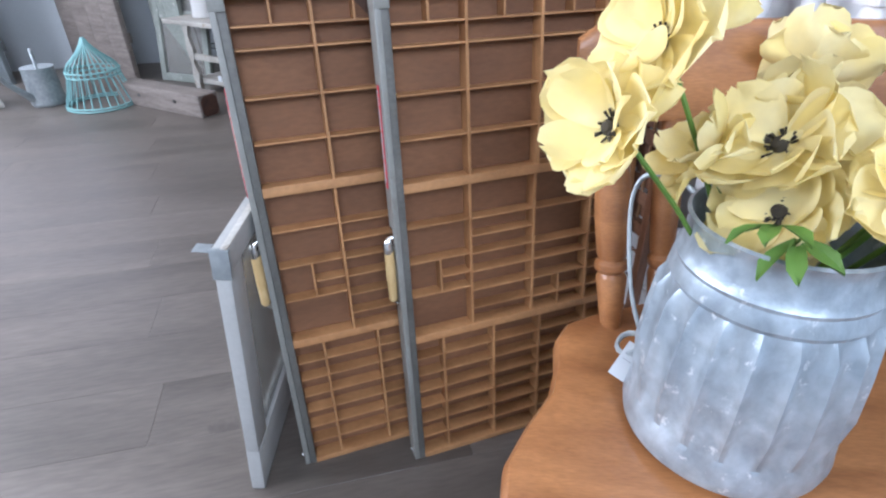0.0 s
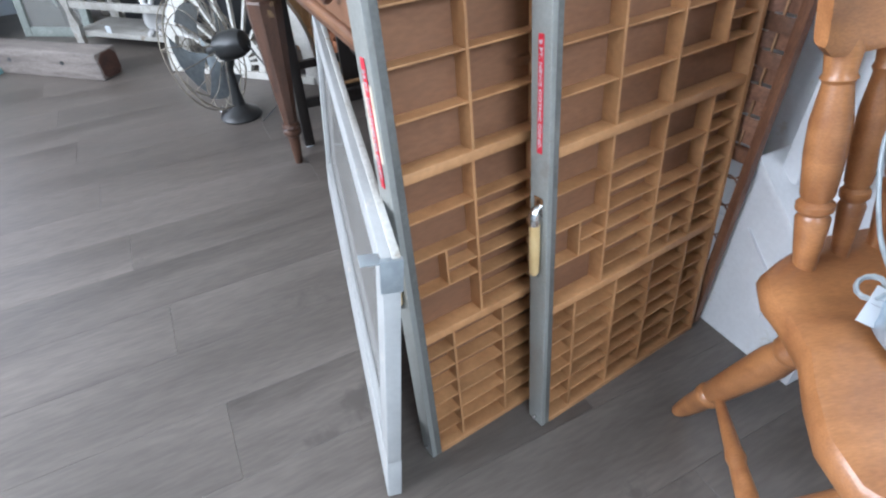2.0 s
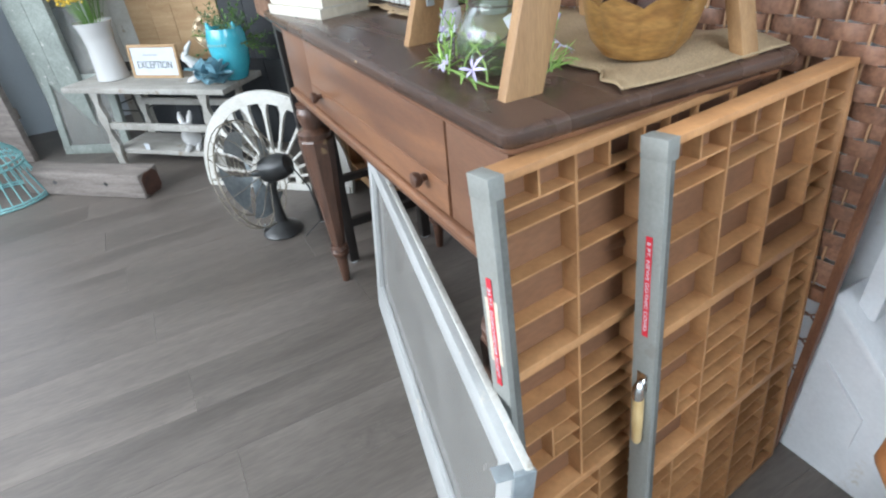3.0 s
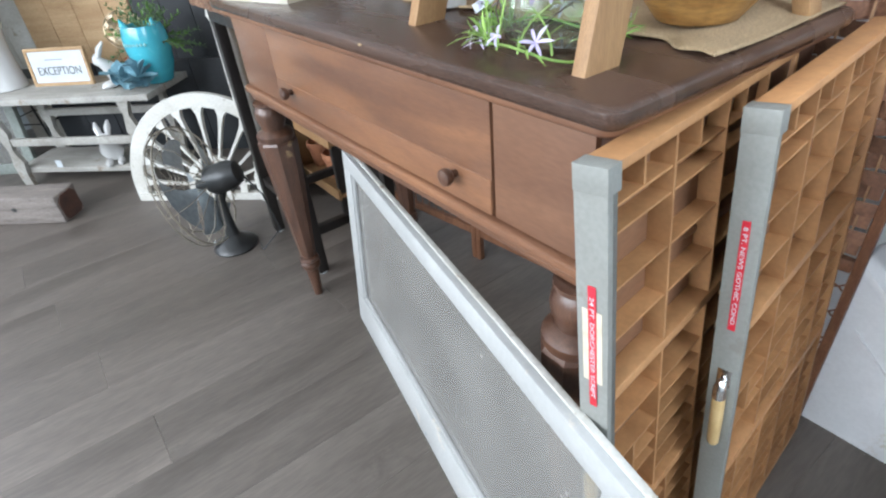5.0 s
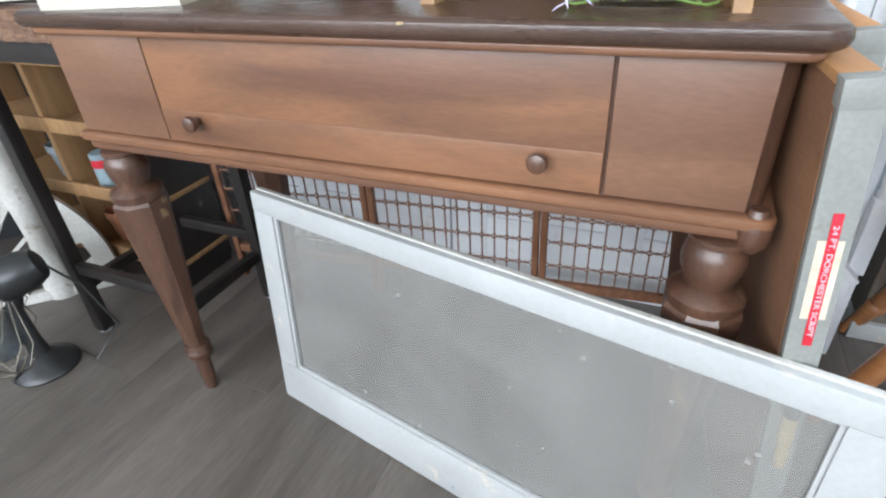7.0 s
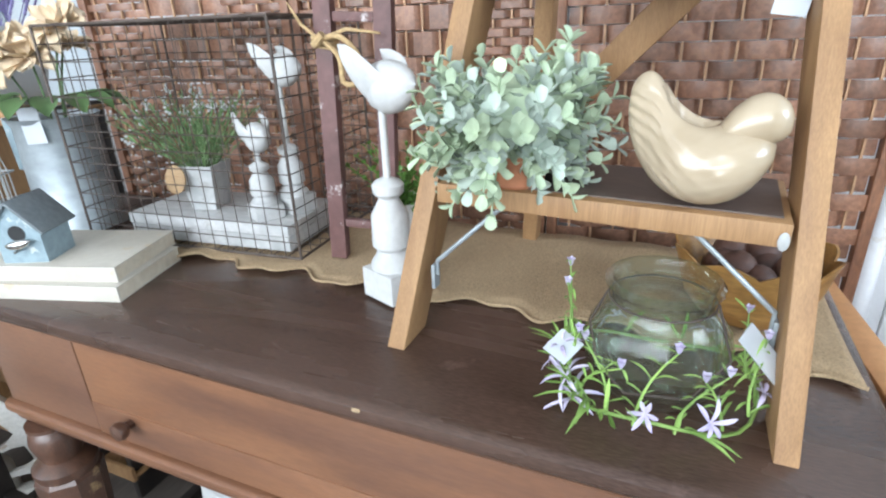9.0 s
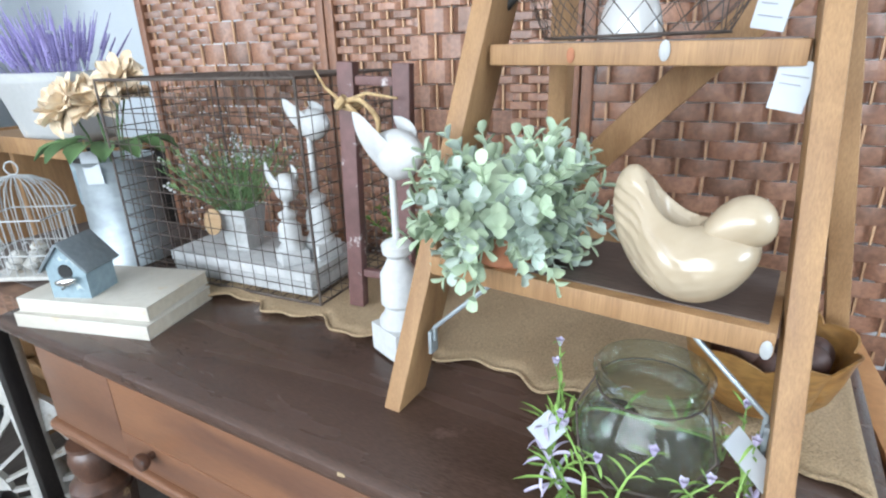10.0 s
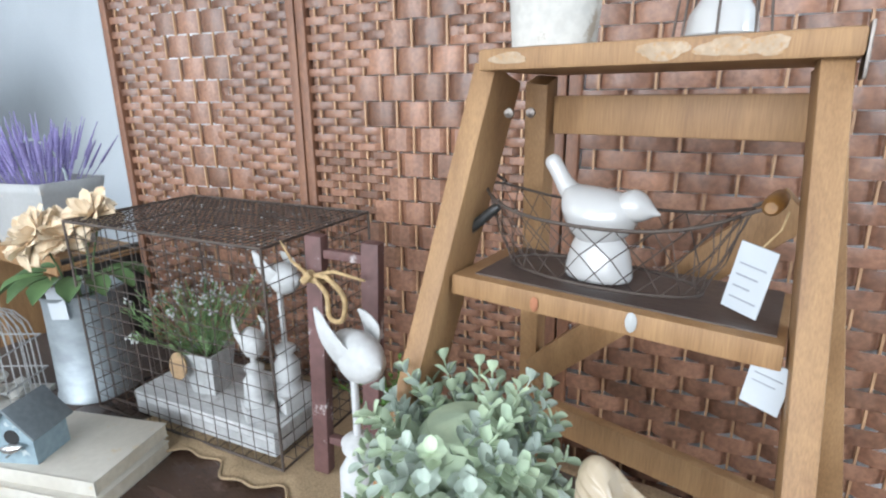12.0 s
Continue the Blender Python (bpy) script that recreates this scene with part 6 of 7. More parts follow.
pine_shelf()
for x, z, col, r in ((-1.4, 0.092, TERRACOTTA, 0.045), (-1.55, 0.092, TERRACOTTA, 0.04), (-1.7, 0.302, ZINC, 0.04)):
    e = thing("flower_pot", "small empty clay pot standing on the pine shelf", "pot", pose(x, 0.39, z), "pots on the pine shelf")
    part("body", lathe(BM(), [(r * 0.7, 0), (r * 0.72, 0.003), (r, 0.08), (r * 1.12, 0.082), (r * 1.12, 0.105), (r, 0.104), (r * 0.7, 0.02), (0.0001, 0.02)], 22), col, e)
for x, z in ((-1.42, 0.302), (-1.5, 0.302)):
    e = thing("tin_can", "blue printed tin with a red band on the shelf", "tin", pose(x, 0.37, z), "tins on the pine shelf")
    part("can", lathe(BM(), [(0.03, 0), (0.032, 0.002), (0.032, 0.1), (0.03, 0.102), (0.0001, 0.1)], 20), BLUEGREY, e)
    part("red_band", lathe(BM(), [(0.0325, 0.06), (0.0325, 0.085)], 20, cap=False), RED, e)
e = thing("silver_urn", "small shiny silver urn standing on the pine shelf", "urn", pose(-1.42, 0.37, 0.502))
part("body", lathe(BM(), [(0.022, 0), (0.02, 0.006), (0.008, 0.016), (0.01, 0.03), (0.03, 0.05), (0.034, 0.066), (0.026, 0.08), (0.028, 0.086), (0.015, 0.096), (0.006, 0.1), (0.008, 0.108), (0.0001, 0.112)], 20), CHROME, e)


def lavender_trough():
    random.seed(17)
    e = thing("lavender_trough", "white woven trough of purple artificial lavender", "planter", pose(-1.425, 0.385, 1.05, 0, 0, 12) @ Matrix.Diagonal((0.8, 0.9, 1, 1)))
    def wall(u, v):
        t = 6.2832 * u
        k = 0.7 + 0.3 * v
        q = max(abs(math.cos(t)), abs(math.sin(t))) ** 0.85
        return Vector((0.15 * k * math.cos(t) / q, 0.095 * k * math.sin(t) / q, 0.16 * v + 0.001))
    ob = part("trough", grow(BM(), wall, 48, 8, True), WHITE_PAINT, e)
    sol = ob.modifiers.new("thick", "SOLIDIFY")
    sol.thickness = 0.006
    part("floor_board", box(BM(), -0.085, 0.085, -0.055, 0.055, 0.0, 0.12, 0.004), WHITE_PAINT, e)
    part("hoop", tube(BM(), [(0.115 * math.cos(radians(t)), 0.0, 0.16 + 0.09 * math.sin(radians(t))) for t in range(0, 181, 12)], 0.004, 8), ZINC, e)
    for k in range(125):
        x, y = random.uniform(-0.1, 0.1), random.uniform(-0.06, 0.06)
        m = pose(x, y, 0.12, -y * 420, x * 330 + random.uniform(-8, 8), 0)
        L = random.uniform(0.11, 0.205)
        bm = BM()
        tube(bm, [m @ Vector((0, 0, 0)), m @ Vector((0, 0, L))], 0.001, 4)
        for q in range(9):
            lathe(bm, [(0.0012, -0.006), (0.0045 - 0.0003 * q, 0), (0.0008, 0.006)], 6, m @ pose(0, 0, L * 0.55 + 0.0075 * q, random.uniform(-15, 15), 0, 0))
        part("spike", bm, LAVENDER, e)


lavender_trough()


# ---- far corner: bench, wheel, fan and garden things ----
LC = pose(-2.04, -0.28, 0, 0, 0, 45)


def half_wheel():
    e = thing("half_wheel", "white painted half wagon wheel panel with pierced spokes", "wheel", LC @ pose(0.4, 0, 0) @ pose(0, 0, 0, -6, 0, 0))
    R_, zc, t = 0.385, 0.06, 0.012
    def arc(r, a0, a1, n):
        return [(r * math.cos(radians(a0 + (a1 - a0) * k / n)), zc + r * math.sin(radians(a0 + (a1 - a0) * k / n))) for k in range(n + 1)]
    part("rim", extrude_outline(BM(), arc(R_, -9, 189, 40) + arc(R_ - 0.055, 190, -10, 40), -t, t), OLD_WHITE, e, smooth=False)
    part("hub_ring", extrude_outline(BM(), arc(0.13, -20, 200, 20) + arc(0.1, 200, -20, 20), -t, t), OLD_WHITE, e, smooth=False)
    part("hub", extrude_outline(BM(), arc(0.06, -60, 240, 16), -t, t), OLD_WHITE, e, smooth=False)
    for k in range(11):
        a = radians(4 + 17.2 * k)
        c, s_ = math.cos(a), math.sin(a)
        pts = []
        for r, w in ((0.055, 0.006), (0.16, 0.005), (0.25, 0.006), (0.3, 0.01), (0.345, 0.03)):
            pts.append((r, w))
        line = [(r * c - w * s_, zc + r * s_ + w * c) for r, w in pts] + [(r * c + w * s_, zc + r * s_ - w * c) for r, w in pts[::-1]]
        part("spoke", extrude_outline(BM(), line, -t * 0.8, t * 0.8), OLD_WHITE, e, smooth=False)
    part("foot_board", box(BM(), -0.37, 0.37, -0.02, 0.02, 0, 0.03, 0.002), OLD_WHITE, e)


half_wheel()


def bench():
    e = thing("trestle_bench", "low chippy white bench with shaped legs and lower shelf", "bench", LC @ pose(-0.84, 0.12, 0))
    W, D, H = 0.98, 0.32, 0.42
    part("top", box(BM(), 0, W, 0, D, H - 0.026, H, 0.003), BENCH_PAINT, e)
    shape = [(0.0, 0), (0.045, 0), (0.04, 0.06), (0.055, 0.12), (0.032, 0.18), (0.05, 0.26), (0.03, 0.33), (0.05, H - 0.027), (-0.005, H - 0.027), (0.005, 0.33), (-0.01, 0.26), (0.008, 0.18), (-0.008, 0.1)]
    for x in (0.16, W - 0.16):
        for y in (0.015, D - 0.04):
            part("leg", extrude_outline(BM(), shape, 0, 0.024, pose(x, y, 0)), BENCH_PAINT, e, smooth=False)
    for z, y in ((0.2, 0.02), (0.25, D - 0.05)):
        part("rail", box(BM(), 0.2, W - 0.15, y, y + 0.02, z, z + 0.035, 0.003), BENCH_PAINT, e)
    part("lower_shelf", box(BM(), 0.14, W - 0.1, 0.04, D - 0.045, 0.06, 0.085, 0.003), BENCH_PAINT, e)


bench()
BZ = 0.42


def on_bench(name, label, cat, u, off, turn=0, z=BZ):
    return thing(name, label, cat, LC @ pose(u, off, z, 0, 0, turn))


e = on_bench("white_pitcher", "tall white enamel pitcher standing on the bench", "pitcher", -0.66, 0.3)
part("body", lathe(BM(), [(0.075, 0), (0.08, 0.004), (0.075, 0.05), (0.068, 0.16), (0.075, 0.24), (0.088, 0.275), (0.09, 0.28), (0.082, 0.27), (0.065, 0.16), (0.0001, 0.1)], 28), WHITE_GLAZE, e)
random.seed(41)
e = on_bench("yellow_blossom", "airy bunch of small yellow blossoms in the pitcher", "flowers", -0.66, 0.3)
for k in range(64):
    a, r = random.uniform(0, 6.28), random.uniform(0, 1)
    bm = BM()
    tip = Vector((0.17 * r * math.cos(a), 0.14 * r * math.sin(a), 0.4 + 0.12 * (1 - r) + random.uniform(-0.03, 0.05)))
    tube(bm, [(0, 0, 0.15), (tip.x * 0.5, tip.y * 0.5, 0.3), tip], 0.0015, 4)
    sp = part("stem", bm, GREEN, e)
    bm = BM()
    for q in range(16):
        p = tip + Vector((random.uniform(-0.03, 0.03), random.uniform(-0.03, 0.03), random.uniform(-0.05, 0.03)))
        lathe(bm, [(0.0001, -0.006), (0.009, 0), (0.0001, 0.007)], 6, Matrix.Translation(p))
    part("floret", bm, FORSYTHIA, sp)
e = on_bench("framed_sign", "small framed white sign lettered in black, on the bench", "sign", -0.38, 0.3, 0)
e.matrix_basis = e.matrix_basis @ pose(0, 0, 0, -8, 0, 0)
part("board", box(BM(), -0.135, 0.135, 0.004, 0.012, 0.01, 0.15), TAG, e, smooth=False)
for x0, x1, z0, z1 in ((-0.15, 0.15, 0, 0.014), (-0.15, 0.15, 0.146, 0.16), (-0.15, -0.136, 0.014, 0.146), (0.136, 0.15, 0.014, 0.146)):
    part("frame_bar", box(BM(), x0, x1, 0, 0.016, z0, z1, 0.002), TANBOARD, e)
writing("lettering", "EXCEPTION", 0.05, Matrix.Translation((0.0, 0.0035, 0.062)) @ pose(0, 0, 0, 90, 0, 0), BLACK, e, 0.82)
part("small_print", box(BM(), -0.06, 0.03, 0.0033, 0.0038, 0.108, 0.114), INK, e)


def rabbit(m, label):
    """A plain sitting rabbit in one shape."""
    rb = BM()
    loft(rb, [(-0.04, 0.03, 0.012, 0.02), (-0.03, 0.042, 0.028, 0.038), (-0.012, 0.05, 0.034, 0.05), (0.008, 0.06, 0.034, 0.052), (0.02, 0.085, 0.025, 0.042), (0.032, 0.11, 0.021, 0.027), (0.042, 0.109, 0.013, 0.017), (0.048, 0.106, 0.005, 0.007)], Matrix())
    for sd in (-1, 1):
        tube(rb, [(0.024, sd * 0.01, 0.122), (0.012, sd * 0.015, 0.15), (-0.006, sd * 0.018, 0.172)], [0.008, 0.011, 0.004], 8)
        loft(rb, [(0.0, 0.012, 0.008, 0.009), (0.02, 0.012, 0.012, 0.012), (0.04, 0.009, 0.011, 0.009), (0.05, 0.007, 0.004, 0.005)], Matrix.Translation((0, sd * 0.018, 0)))
    ob = part("rabbit_figure", rb, WHITE_GLAZE)
    ob.matrix_basis = m
    return tagged(ob, label, "ornament", "white rabbit figures")


rabbit(LC @ pose(-0.08, 0.255, BZ + 0.001, 0, 0, 215) @ Matrix.Diagonal((1.15, 1.15, 1.05, 1)), "white ceramic rabbit sitting on the bench by the sign")
rabbit(LC @ pose(-0.215, 0.22, 0.085, 0, 0, 300) @ Matrix.Diagonal((1.45, 1.45, 1.1, 1)), "stout white ceramic rabbit on the bench's lower shelf")
e = on_bench("owl_planter", "glossy turquoise owl shaped planter on the bench", "planter", 0.1, 0.3)
ow = lathe(BM(), [(0.045, 0), (0.055, 0.006), (0.082, 0.08), (0.09, 0.15), (0.088, 0.2), (0.078, 0.235), (0.07, 0.235), (0.06, 0.18), (0.0001, 0.15)], 28)
part("body", ow, TURQUOISE, e)
for sd in (-1, 1):
    part("ear_tuft", lathe(BM(), [(0.022, 0), (0.012, 0.025), (0.001, 0.045)], 10, pose(sd * 0.06, -0.02, 0.22, 0, sd * 18, 0)), TURQUOISE, e)
for k in range(7):
    part("bead", lathe(BM(), [(0.007, 0), (0.005, 0.004), (0.0001, 0.005)], 8, pose(-0.045 + 0.015 * k, -0.087 + 0.0008 * (k - 3) ** 2, 0.17, 90, 0, 0)), AQUA, e)
random.seed(43)
e = on_bench("fern_bush", "feathery green fern growing from the owl planter", "plant", 0.1, 0.32, 0, BZ)
for k in range(44):
    a = random.uniform(0, 360)
    part("frond", sprig(BM(), pose(0.03 * math.cos(a), 0.03 * math.sin(a) + 0.03, 0.17, 0, random.uniform(0, 110), a), 7, random.uniform(0.12, 0.22), 0.03, 0.014), DEEP_GREEN if k % 3 else GREEN, e)
e = on_bench("blue_succulent", "frilly blue green succulent lying before the owl planter", "succulent", 0.06, 0.17)
for k in range(34):
    a = random.uniform(0, 360)
    part("leaf", petal(BM(), pose(random.uniform(-0.075, 0.075), random.uniform(-0.02, 0.02), random.uniform(0.012, 0.06), 0, random.uniform(-75, 0), a), random.uniform(0.06, 0.11), 0.055, 0.2, -0.2, 5, 5, 0.07), TEAL_LEAF, e)
e = on_bench("dried_hydrangea", "dried brown hydrangea in a small clay pot", "flowers", -0.04, 0.38)
part("pot", lathe(BM(), [(0.035, 0), (0.045, 0.09), (0.04, 0.09), (0.0001, 0.08)], 18), TERRACOTTA, e)
for k in range(60):
    v = Vector((random.gauss(0, 1), random.gauss(0, 1), random.gauss(0, 1))).normalized() * 0.075
    bm = BM()
    m = Matrix.Translation(v + Vector((0, 0, 0.2))) @ v.to_track_quat("Z", "Y").to_matrix().to_4x4()
    for q in range(4):
        petal(bm, m @ pose(0, 0, 0, 0, 0, 90 * q), 0.018, 0.018, 0.2, 0, 3, 3)
    part("floret", bm, BEIGE, e)
part("stalk", tube(BM(), [(0, 0, 0.08), (0, 0, 0.19)], 0.003, 6), DEEP_GREEN, e)
price_tag(LC @ pose(-0.47, 0.16, 0.12, 0, 0, 0), 0.03, 0.034, "white price tag standing on the lower bench shelf", 0)


def table_fan():
    e = thing("table_fan", "old black desk fan with a bare wire guard", "fan", pose(-1.345, -0.085, 0, 0, 0, 0))
    part("base", lathe(BM(), [(0.078, 0), (0.08, 0.006), (0.07, 0.02), (0.045, 0.032), (0.025, 0.05), (0.019, 0.09), (0.016, 0.18), (0.02, 0.2), (0.0001, 0.205)], 26), BLACK, e)
    part("dial", lathe(BM(), [(0.018, 0), (0.016, 0.006), (0.0001, 0.008)], 14, pose(-0.02, -0.066, 0.028, 60, 0, -15)), CHROME, e)
    face = Vector((-0.58, -0.78, -0.26)).normalized()
    hub = Vector((-0.01, -0.01, 0.262))
    m = Matrix.Translation(hub) @ face.to_track_quat("Z", "Y").to_matrix().to_4x4()
    part("motor", lathe(BM(), [(0.02, -0.115), (0.038, -0.108), (0.05, -0.08), (0.052, -0.03), (0.044, 0.0), (0.02, 0.01), (0.012, 0.05)], 22, m), BLACK, e)
    g = part("guard_ring", tube(BM(), [m @ Vector((0.208 * math.cos(radians(10 * k)), 0.208 * math.sin(radians(10 * k)), 0.05)) for k in range(36)], 0.0028, 6, True), GUARD, e)
    bm = BM()
    for r, z in ((0.208, 0.075), (0.15, 0.098), (0.06, 0.115), (0.03, 0.118)):
        tube(bm, [m @ Vector((r * math.cos(radians(12 * k)), r * math.sin(radians(12 * k)), z)) for k in range(30)], 0.002, 5, True)
    part("front_ring", bm, GUARD, g)
    for k in range(16):
        a = radians(22.5 * k)
        c, s_ = math.cos(a), math.sin(a)
        part("guard_wire", tube(BM(), [m @ Vector((0.05 * c, 0.05 * s_, -0.01)), m @ Vector((0.16 * c, 0.16 * s_, 0.01)), m @ Vector((0.21 * c, 0.21 * s_, 0.05)), m @ Vector((0.204 * c, 0.204 * s_, 0.08)), m @ Vector((0.11 * c, 0.11 * s_, 0.107)), m @ Vector((0.03 * c, 0.03 * s_, 0.118))], 0.0017, 5), GUARD, g)
    for k in range(4):
        def blade(u, v, k=k):
            a = radians(90 * k + 50 * (u - 0.5) * (0.5 + v))
            r = 0.02 + 0.15 * v
            return m @ Vector((r * math.cos(a), r * math.sin(a), 0.055 + 0.028 * (u - 0.5)))
        part("blade", grow(BM(), blade, 6, 6), ZINC, e, "dull steel blade")
    part("neck", tube(BM(), [(0, 0, 0.19), tuple(hub - face * 0.05)], 0.018, 10), BLACK, e)
    part("power_cord", tube(BM(), [tuple(hub - face * 0.11), (0.09, 0.12, 0.2), (0.15, 0.13, 0.08), (0.12, 0.06, 0.012), (0.05, 0.07, 0.006)], 0.003, 6), BLACK, e)


table_fan()
e = thing("timber_beam", "short weathered grey timber beam lying on the floor", "beam", LC @ pose(-0.9, -0.235, 0, 0, 0, 3))
bm = box(BM(), 0, 0.7, 0, 0.125, 0, 0.122, 0.008)
bmesh.ops.subdivide_edges(bm, edges=bm.edges[:], cuts=3, use_grid_fill=True)
for v in bm.verts:
    d = 0.004 * noise.noise(v.co * 14)
    v.co += Vector((d * 0.4, d, d if v.co.z > 0.02 else 0))
part("log", bm, GRAIN_WOOD, e)
part("end_grain", extrude_outline(BM(), [(0.012, 0.022), (0.03, 0.006), (0.1, 0.006), (0.118, 0.03), (0.114, 0.095), (0.09, 0.116), (0.034, 0.114), (0.01, 0.09)], 0, 0.003, Matrix(((0, 1, 0, 0.7005), (1, 0, 0, 0), (0, 0, 1, 0), (0, 0, 0, 1)))), DARK_BALL, e, "dark rotted end grain", smooth=False)
for x in (0.2, 0.5):
    part("bolt_hole", lathe(BM(), [(0.01, 0), (0.01, 0.002), (0.0001, 0.002)], 12, pose(x, 0.0, 0.07, 90, 0, 0)), BLACK, e)


def wire_cloche():
    e = thing("garden_cloche", "large pale aqua wire garden cloche standing on the floor", "cloche", pose(-2.5, -1.17, 0))
    prof = [(0.185, 0.004), (0.18, 0.03), (0.155, 0.1), (0.135, 0.17), (0.138, 0.2), (0.12, 0.235), (0.06, 0.29), (0.025, 0.335), (0.008, 0.37)]
    for k in range(26):
        a = 6.2832 * k / 26
        part("rib_wire", tube(BM(), [(r * math.cos(a), r * math.sin(a), z) for r, z in prof], 0.0035, 5), AQUA, e)
    for r, z in ((0.186, 0.006), (0.184, 0.02), (0.137, 0.175), (0.139, 0.2)):
        part("ring_wire", tube(BM(), [(r * math.cos(radians(12 * k)), r * math.sin(radians(12 * k)), z) for k in range(30)], 0.005, 6, True), AQUA, e)


wire_cloche()
e = thing("watering_can", "dented pale zinc watering can with an arched handle", "watering can", pose(-2.61, -1.49, 0, 0, 0, 20))
part("body", lathe(BM(), [(0.085, 0), (0.09, 0.006), (0.092, 0.02), (0.082, 0.2), (0.086, 0.212), (0.07, 0.214), (0.0001, 0.21)], 28), ZINC, e)
part("handle", tube(BM(), [(0.07 * math.cos(radians(t)) - 0.0, 0, 0.205 + 0.1 * math.sin(radians(t))) for t in range(0, 181, 15)], 0.008, 8), ZINC, e)
part("spout", tube(BM(), [(0.05, -0.07, 0.05), (0.1, -0.14, 0.14), (0.14, -0.19, 0.22)], [0.022, 0.016, 0.012], 12), ZINC, e)
e = thing("candle_lantern", "white wooden candle lantern standing on the floor", "lantern", pose(-2.62, -1.83, 0, 0, 0, 30))
part("base", box(BM(), -0.08, 0.08, -0.08, 0.08, 0, 0.03, 0.003), OLD_WHITE, e)
for x in (-0.07, 0.055):
    for y in (-0.07, 0.055):
        part("corner_post", box(BM(), x, x + 0.015, y, y + 0.015, 0.03, 0.24, 0.002), OLD_WHITE, e)
part("roof", lathe(BM(), [(0.12, 0.24), (0.115, 0.255), (0.02, 0.33), (0.0001, 0.335)], 4, twist=0.5), OLD_WHITE, e, smooth=False)


def leaning_frame(u, off, w, h, mat, label, bars, turn=0):
    e = thing("window_frame", label, "window frame", LC @ pose(u, off, 0.002, 0, 0, turn) @ pose(0, 0, 0, -9, 0, 0))
    for x in (0, w - 0.045):
        part("stile", box(BM(), x, x + 0.045, 0, 0.03, 0, h, 0.003), mat, e)
    for k in range(bars + 1):
        z = (h - 0.05) * k / bars
        part("bar", box(BM(), 0.045, w - 0.045, 0.002, 0.028, z, z + 0.05, 0.003), mat, e)
    p = part("pane", box(BM(), 0.04, w - 0.04, 0.013, 0.016, 0.04, h - 0.04), PANE, e, smooth=False)
    return e


leaning_frame(-1.16, 0.22, 0.42, 1.2, FRAME_GREY, "tall old window frame with dusty panes, leaning", 3, 10)


def board(name, label, cat, u, off, w, h, t, mat, z=0.0, turn=0):
    e = thing(name, label, cat, LC @ pose(u, off, z, 0, 0, turn))
    n = max(1, round(w / 0.16))
    for k in range(n):
        part("plank", box(BM(), w * k / n + 0.001, w * (k + 1) / n - 0.001, 0, t, 0, h, 0.003), mat, e)
    for q in (0.12, 0.82):
        part("batten", box(BM(), 0.01, w - 0.01, t, t + 0.02, h * q, h * q + 0.06, 0.003), mat, e)
    return e


board("charcoal_chest", "dark charcoal planked chest front behind the bench", "chest", -0.72, 0.52, 1.5, 0.45, 0.03, CHAR)
board("plank_board", "tan pine plank board leaning behind the bench", "board", -0.74, 0.62, 0.585, 1.5, 0.025, TANBOARD)
board("chalk_board", "tall charcoal planked panel standing behind the bench", "panel", -0.15, 0.62, 0.45, 1.6, 0.025, CHAR)
board("beadboard_sheet", "white beadboard sheet standing behind the pitcher", "beadboard", -1.05, 0.66, 0.42, 1.7, 0.025, OLD_WHITE)
board("grey_door", "old grey plank door leaning in the corner", "door", -1.98, 0.1, 0.72, 2.0, 0.035, GRAIN_WOOD)
board("grey_shutter", "weathered grey shutter standing behind the cloche", "shutter", -1.22, 0.3, 0.3, 1.3, 0.03, FRAME_GREY)
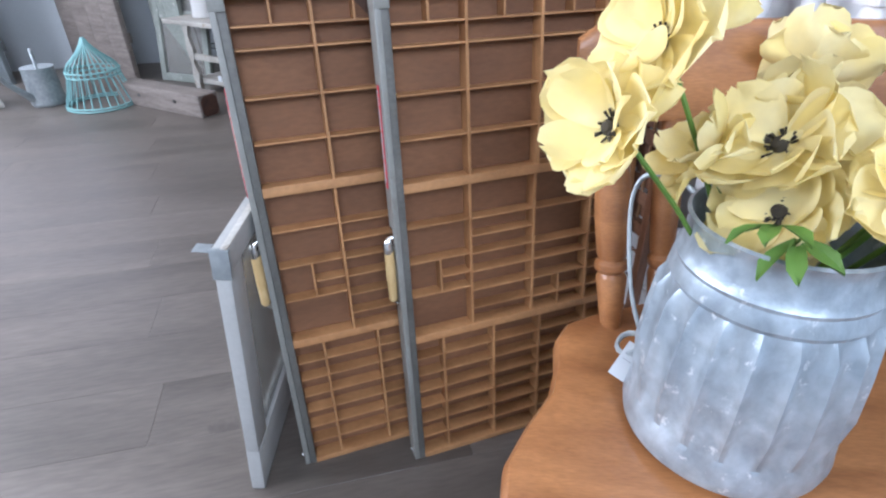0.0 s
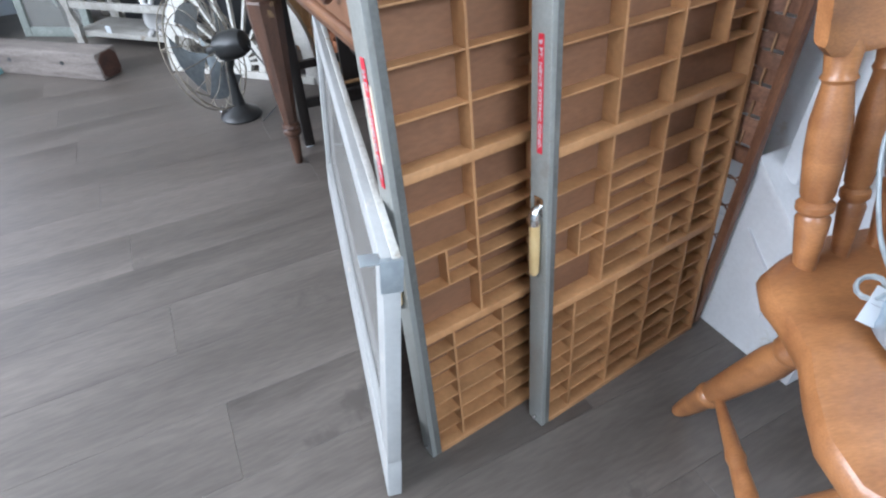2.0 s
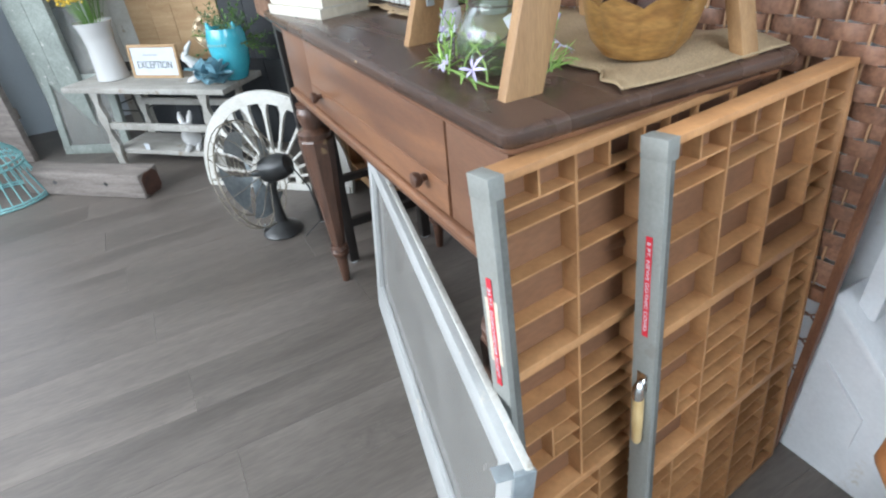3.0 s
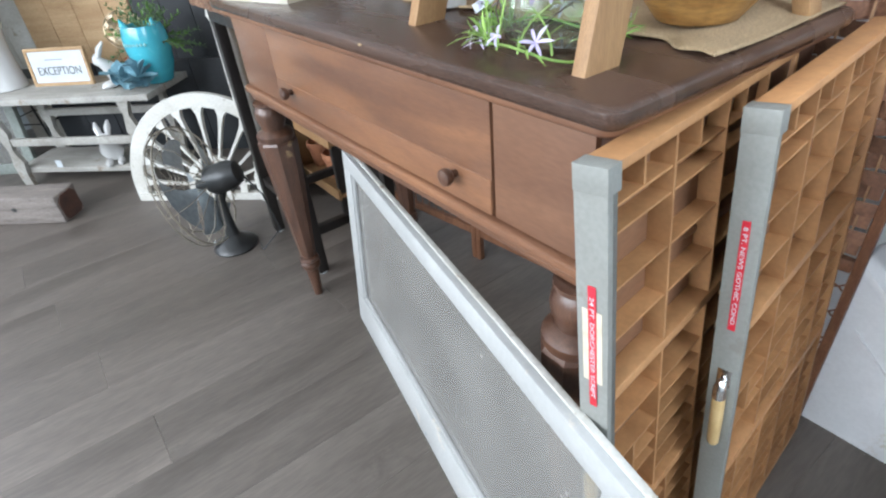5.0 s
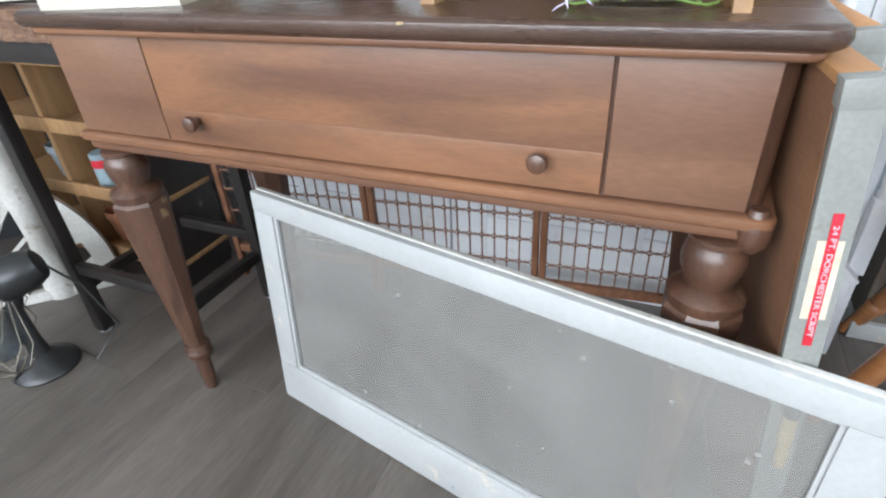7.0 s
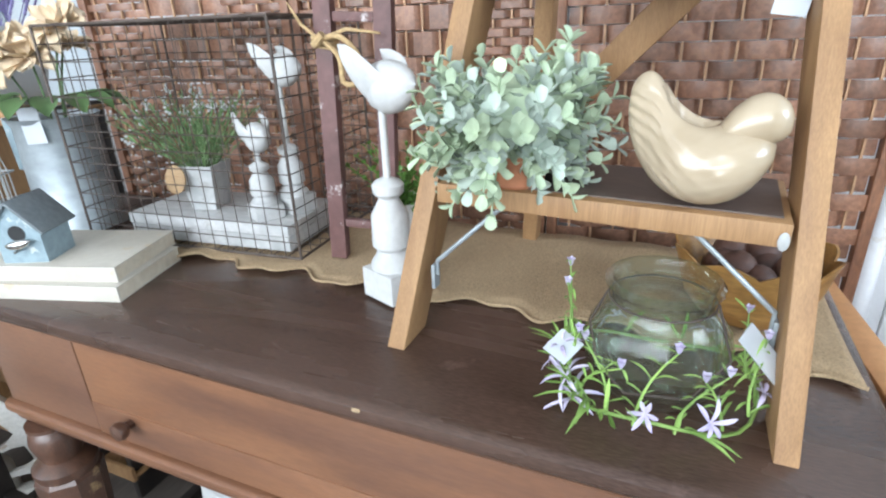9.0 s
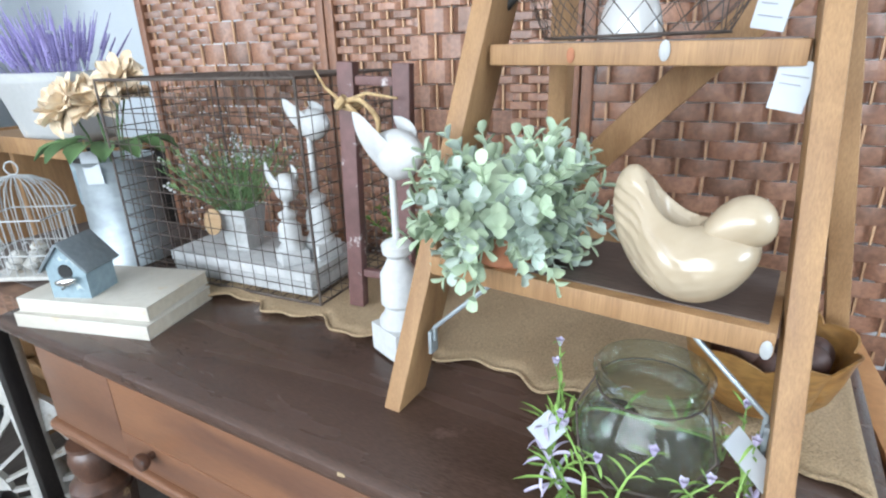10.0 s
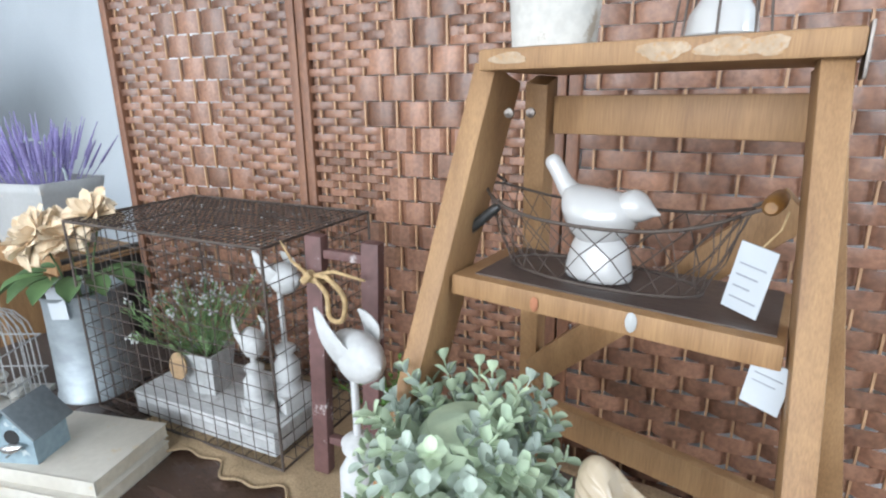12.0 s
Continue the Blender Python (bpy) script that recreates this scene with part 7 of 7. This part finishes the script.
board("dark_folding_panel", "dark green grey folding panel in the far corner", "panel", -2.45, -0.35, 0.5, 1.7, 0.03, SLATE)
e = thing("iron_stand", "small black iron plant stand with a glass top", "plant stand", LC @ pose(-0.98, 0.42, 0))
for x in (0.0, 0.3):
    for y in (0.0, 0.22):
        part("leg", tube(BM(), [(x + (0.04 if x == 0 else -0.04), y, 0.004), (x, y, 0.4)], 0.006, 6), BLACK, e)
part("top", box(BM(), -0.02, 0.32, -0.02, 0.24, 0.4, 0.412, 0.002), CHAR, e)
part("brace", tube(BM(), [(0.02, 0, 0.2), (0.28, 0, 0.2), (0.28, 0.22, 0.2), (0.02, 0.22, 0.2)], 0.004, 6, True), BLACK, e)
e = thing("carved_column", "tall chippy white and brown carved post by the side table", "post", pose(-1.62, 0.17, 0, 0, 0, 30))
part("shaft", lathe(BM(), [(0.05, 0), (0.05, 0.1), (0.04, 0.12), (0.032, 0.2), (0.04, 0.4), (0.036, 0.7), (0.045, 0.72), (0.034, 0.76), (0.04, 0.95), (0.03, 1.1)], 18), OLD_WHITE, e)


# ---- floor planks ----
PLANK_MESH = {}


def plank(x0, x1, y0, y1):
    key = (round(x1 - x0, 3), round(y1 - y0, 3))
    if key not in PLANK_MESH:
        bm = box(BM(), -key[0] / 2 + 0.0002, key[0] / 2 - 0.0002, -key[1] / 2 + 0.0002, key[1] / 2 - 0.0002, -0.011, 0, 0.0004, seg=1)
        me = bpy.data.meshes.new("plank")
        bm.to_mesh(me)
        bm.free()
        me.materials.append(FLOOR)
        PLANK_MESH[key] = me
    ob = new("plank", PLANK_MESH[key])
    ob.parent = bpy.data.objects["floor"]
    ob.matrix_basis = Matrix.Translation(((x0 + x1) / 2, (y0 + y1) / 2, 0))


PW, PLN = 0.18, 1.2
row, x = 0, X0
while x < X1 - 0.01:
    y = Y0 - (row * 0.47 % 1) * PLN
    while y < Y1 - 0.001:
        a, b = max(y, Y0), min(y + PLN, Y1)
        if b - a > 0.01:
            plank(x, min(x + PW, X1), a, b)
        y += PLN
    x += PW
    row += 1
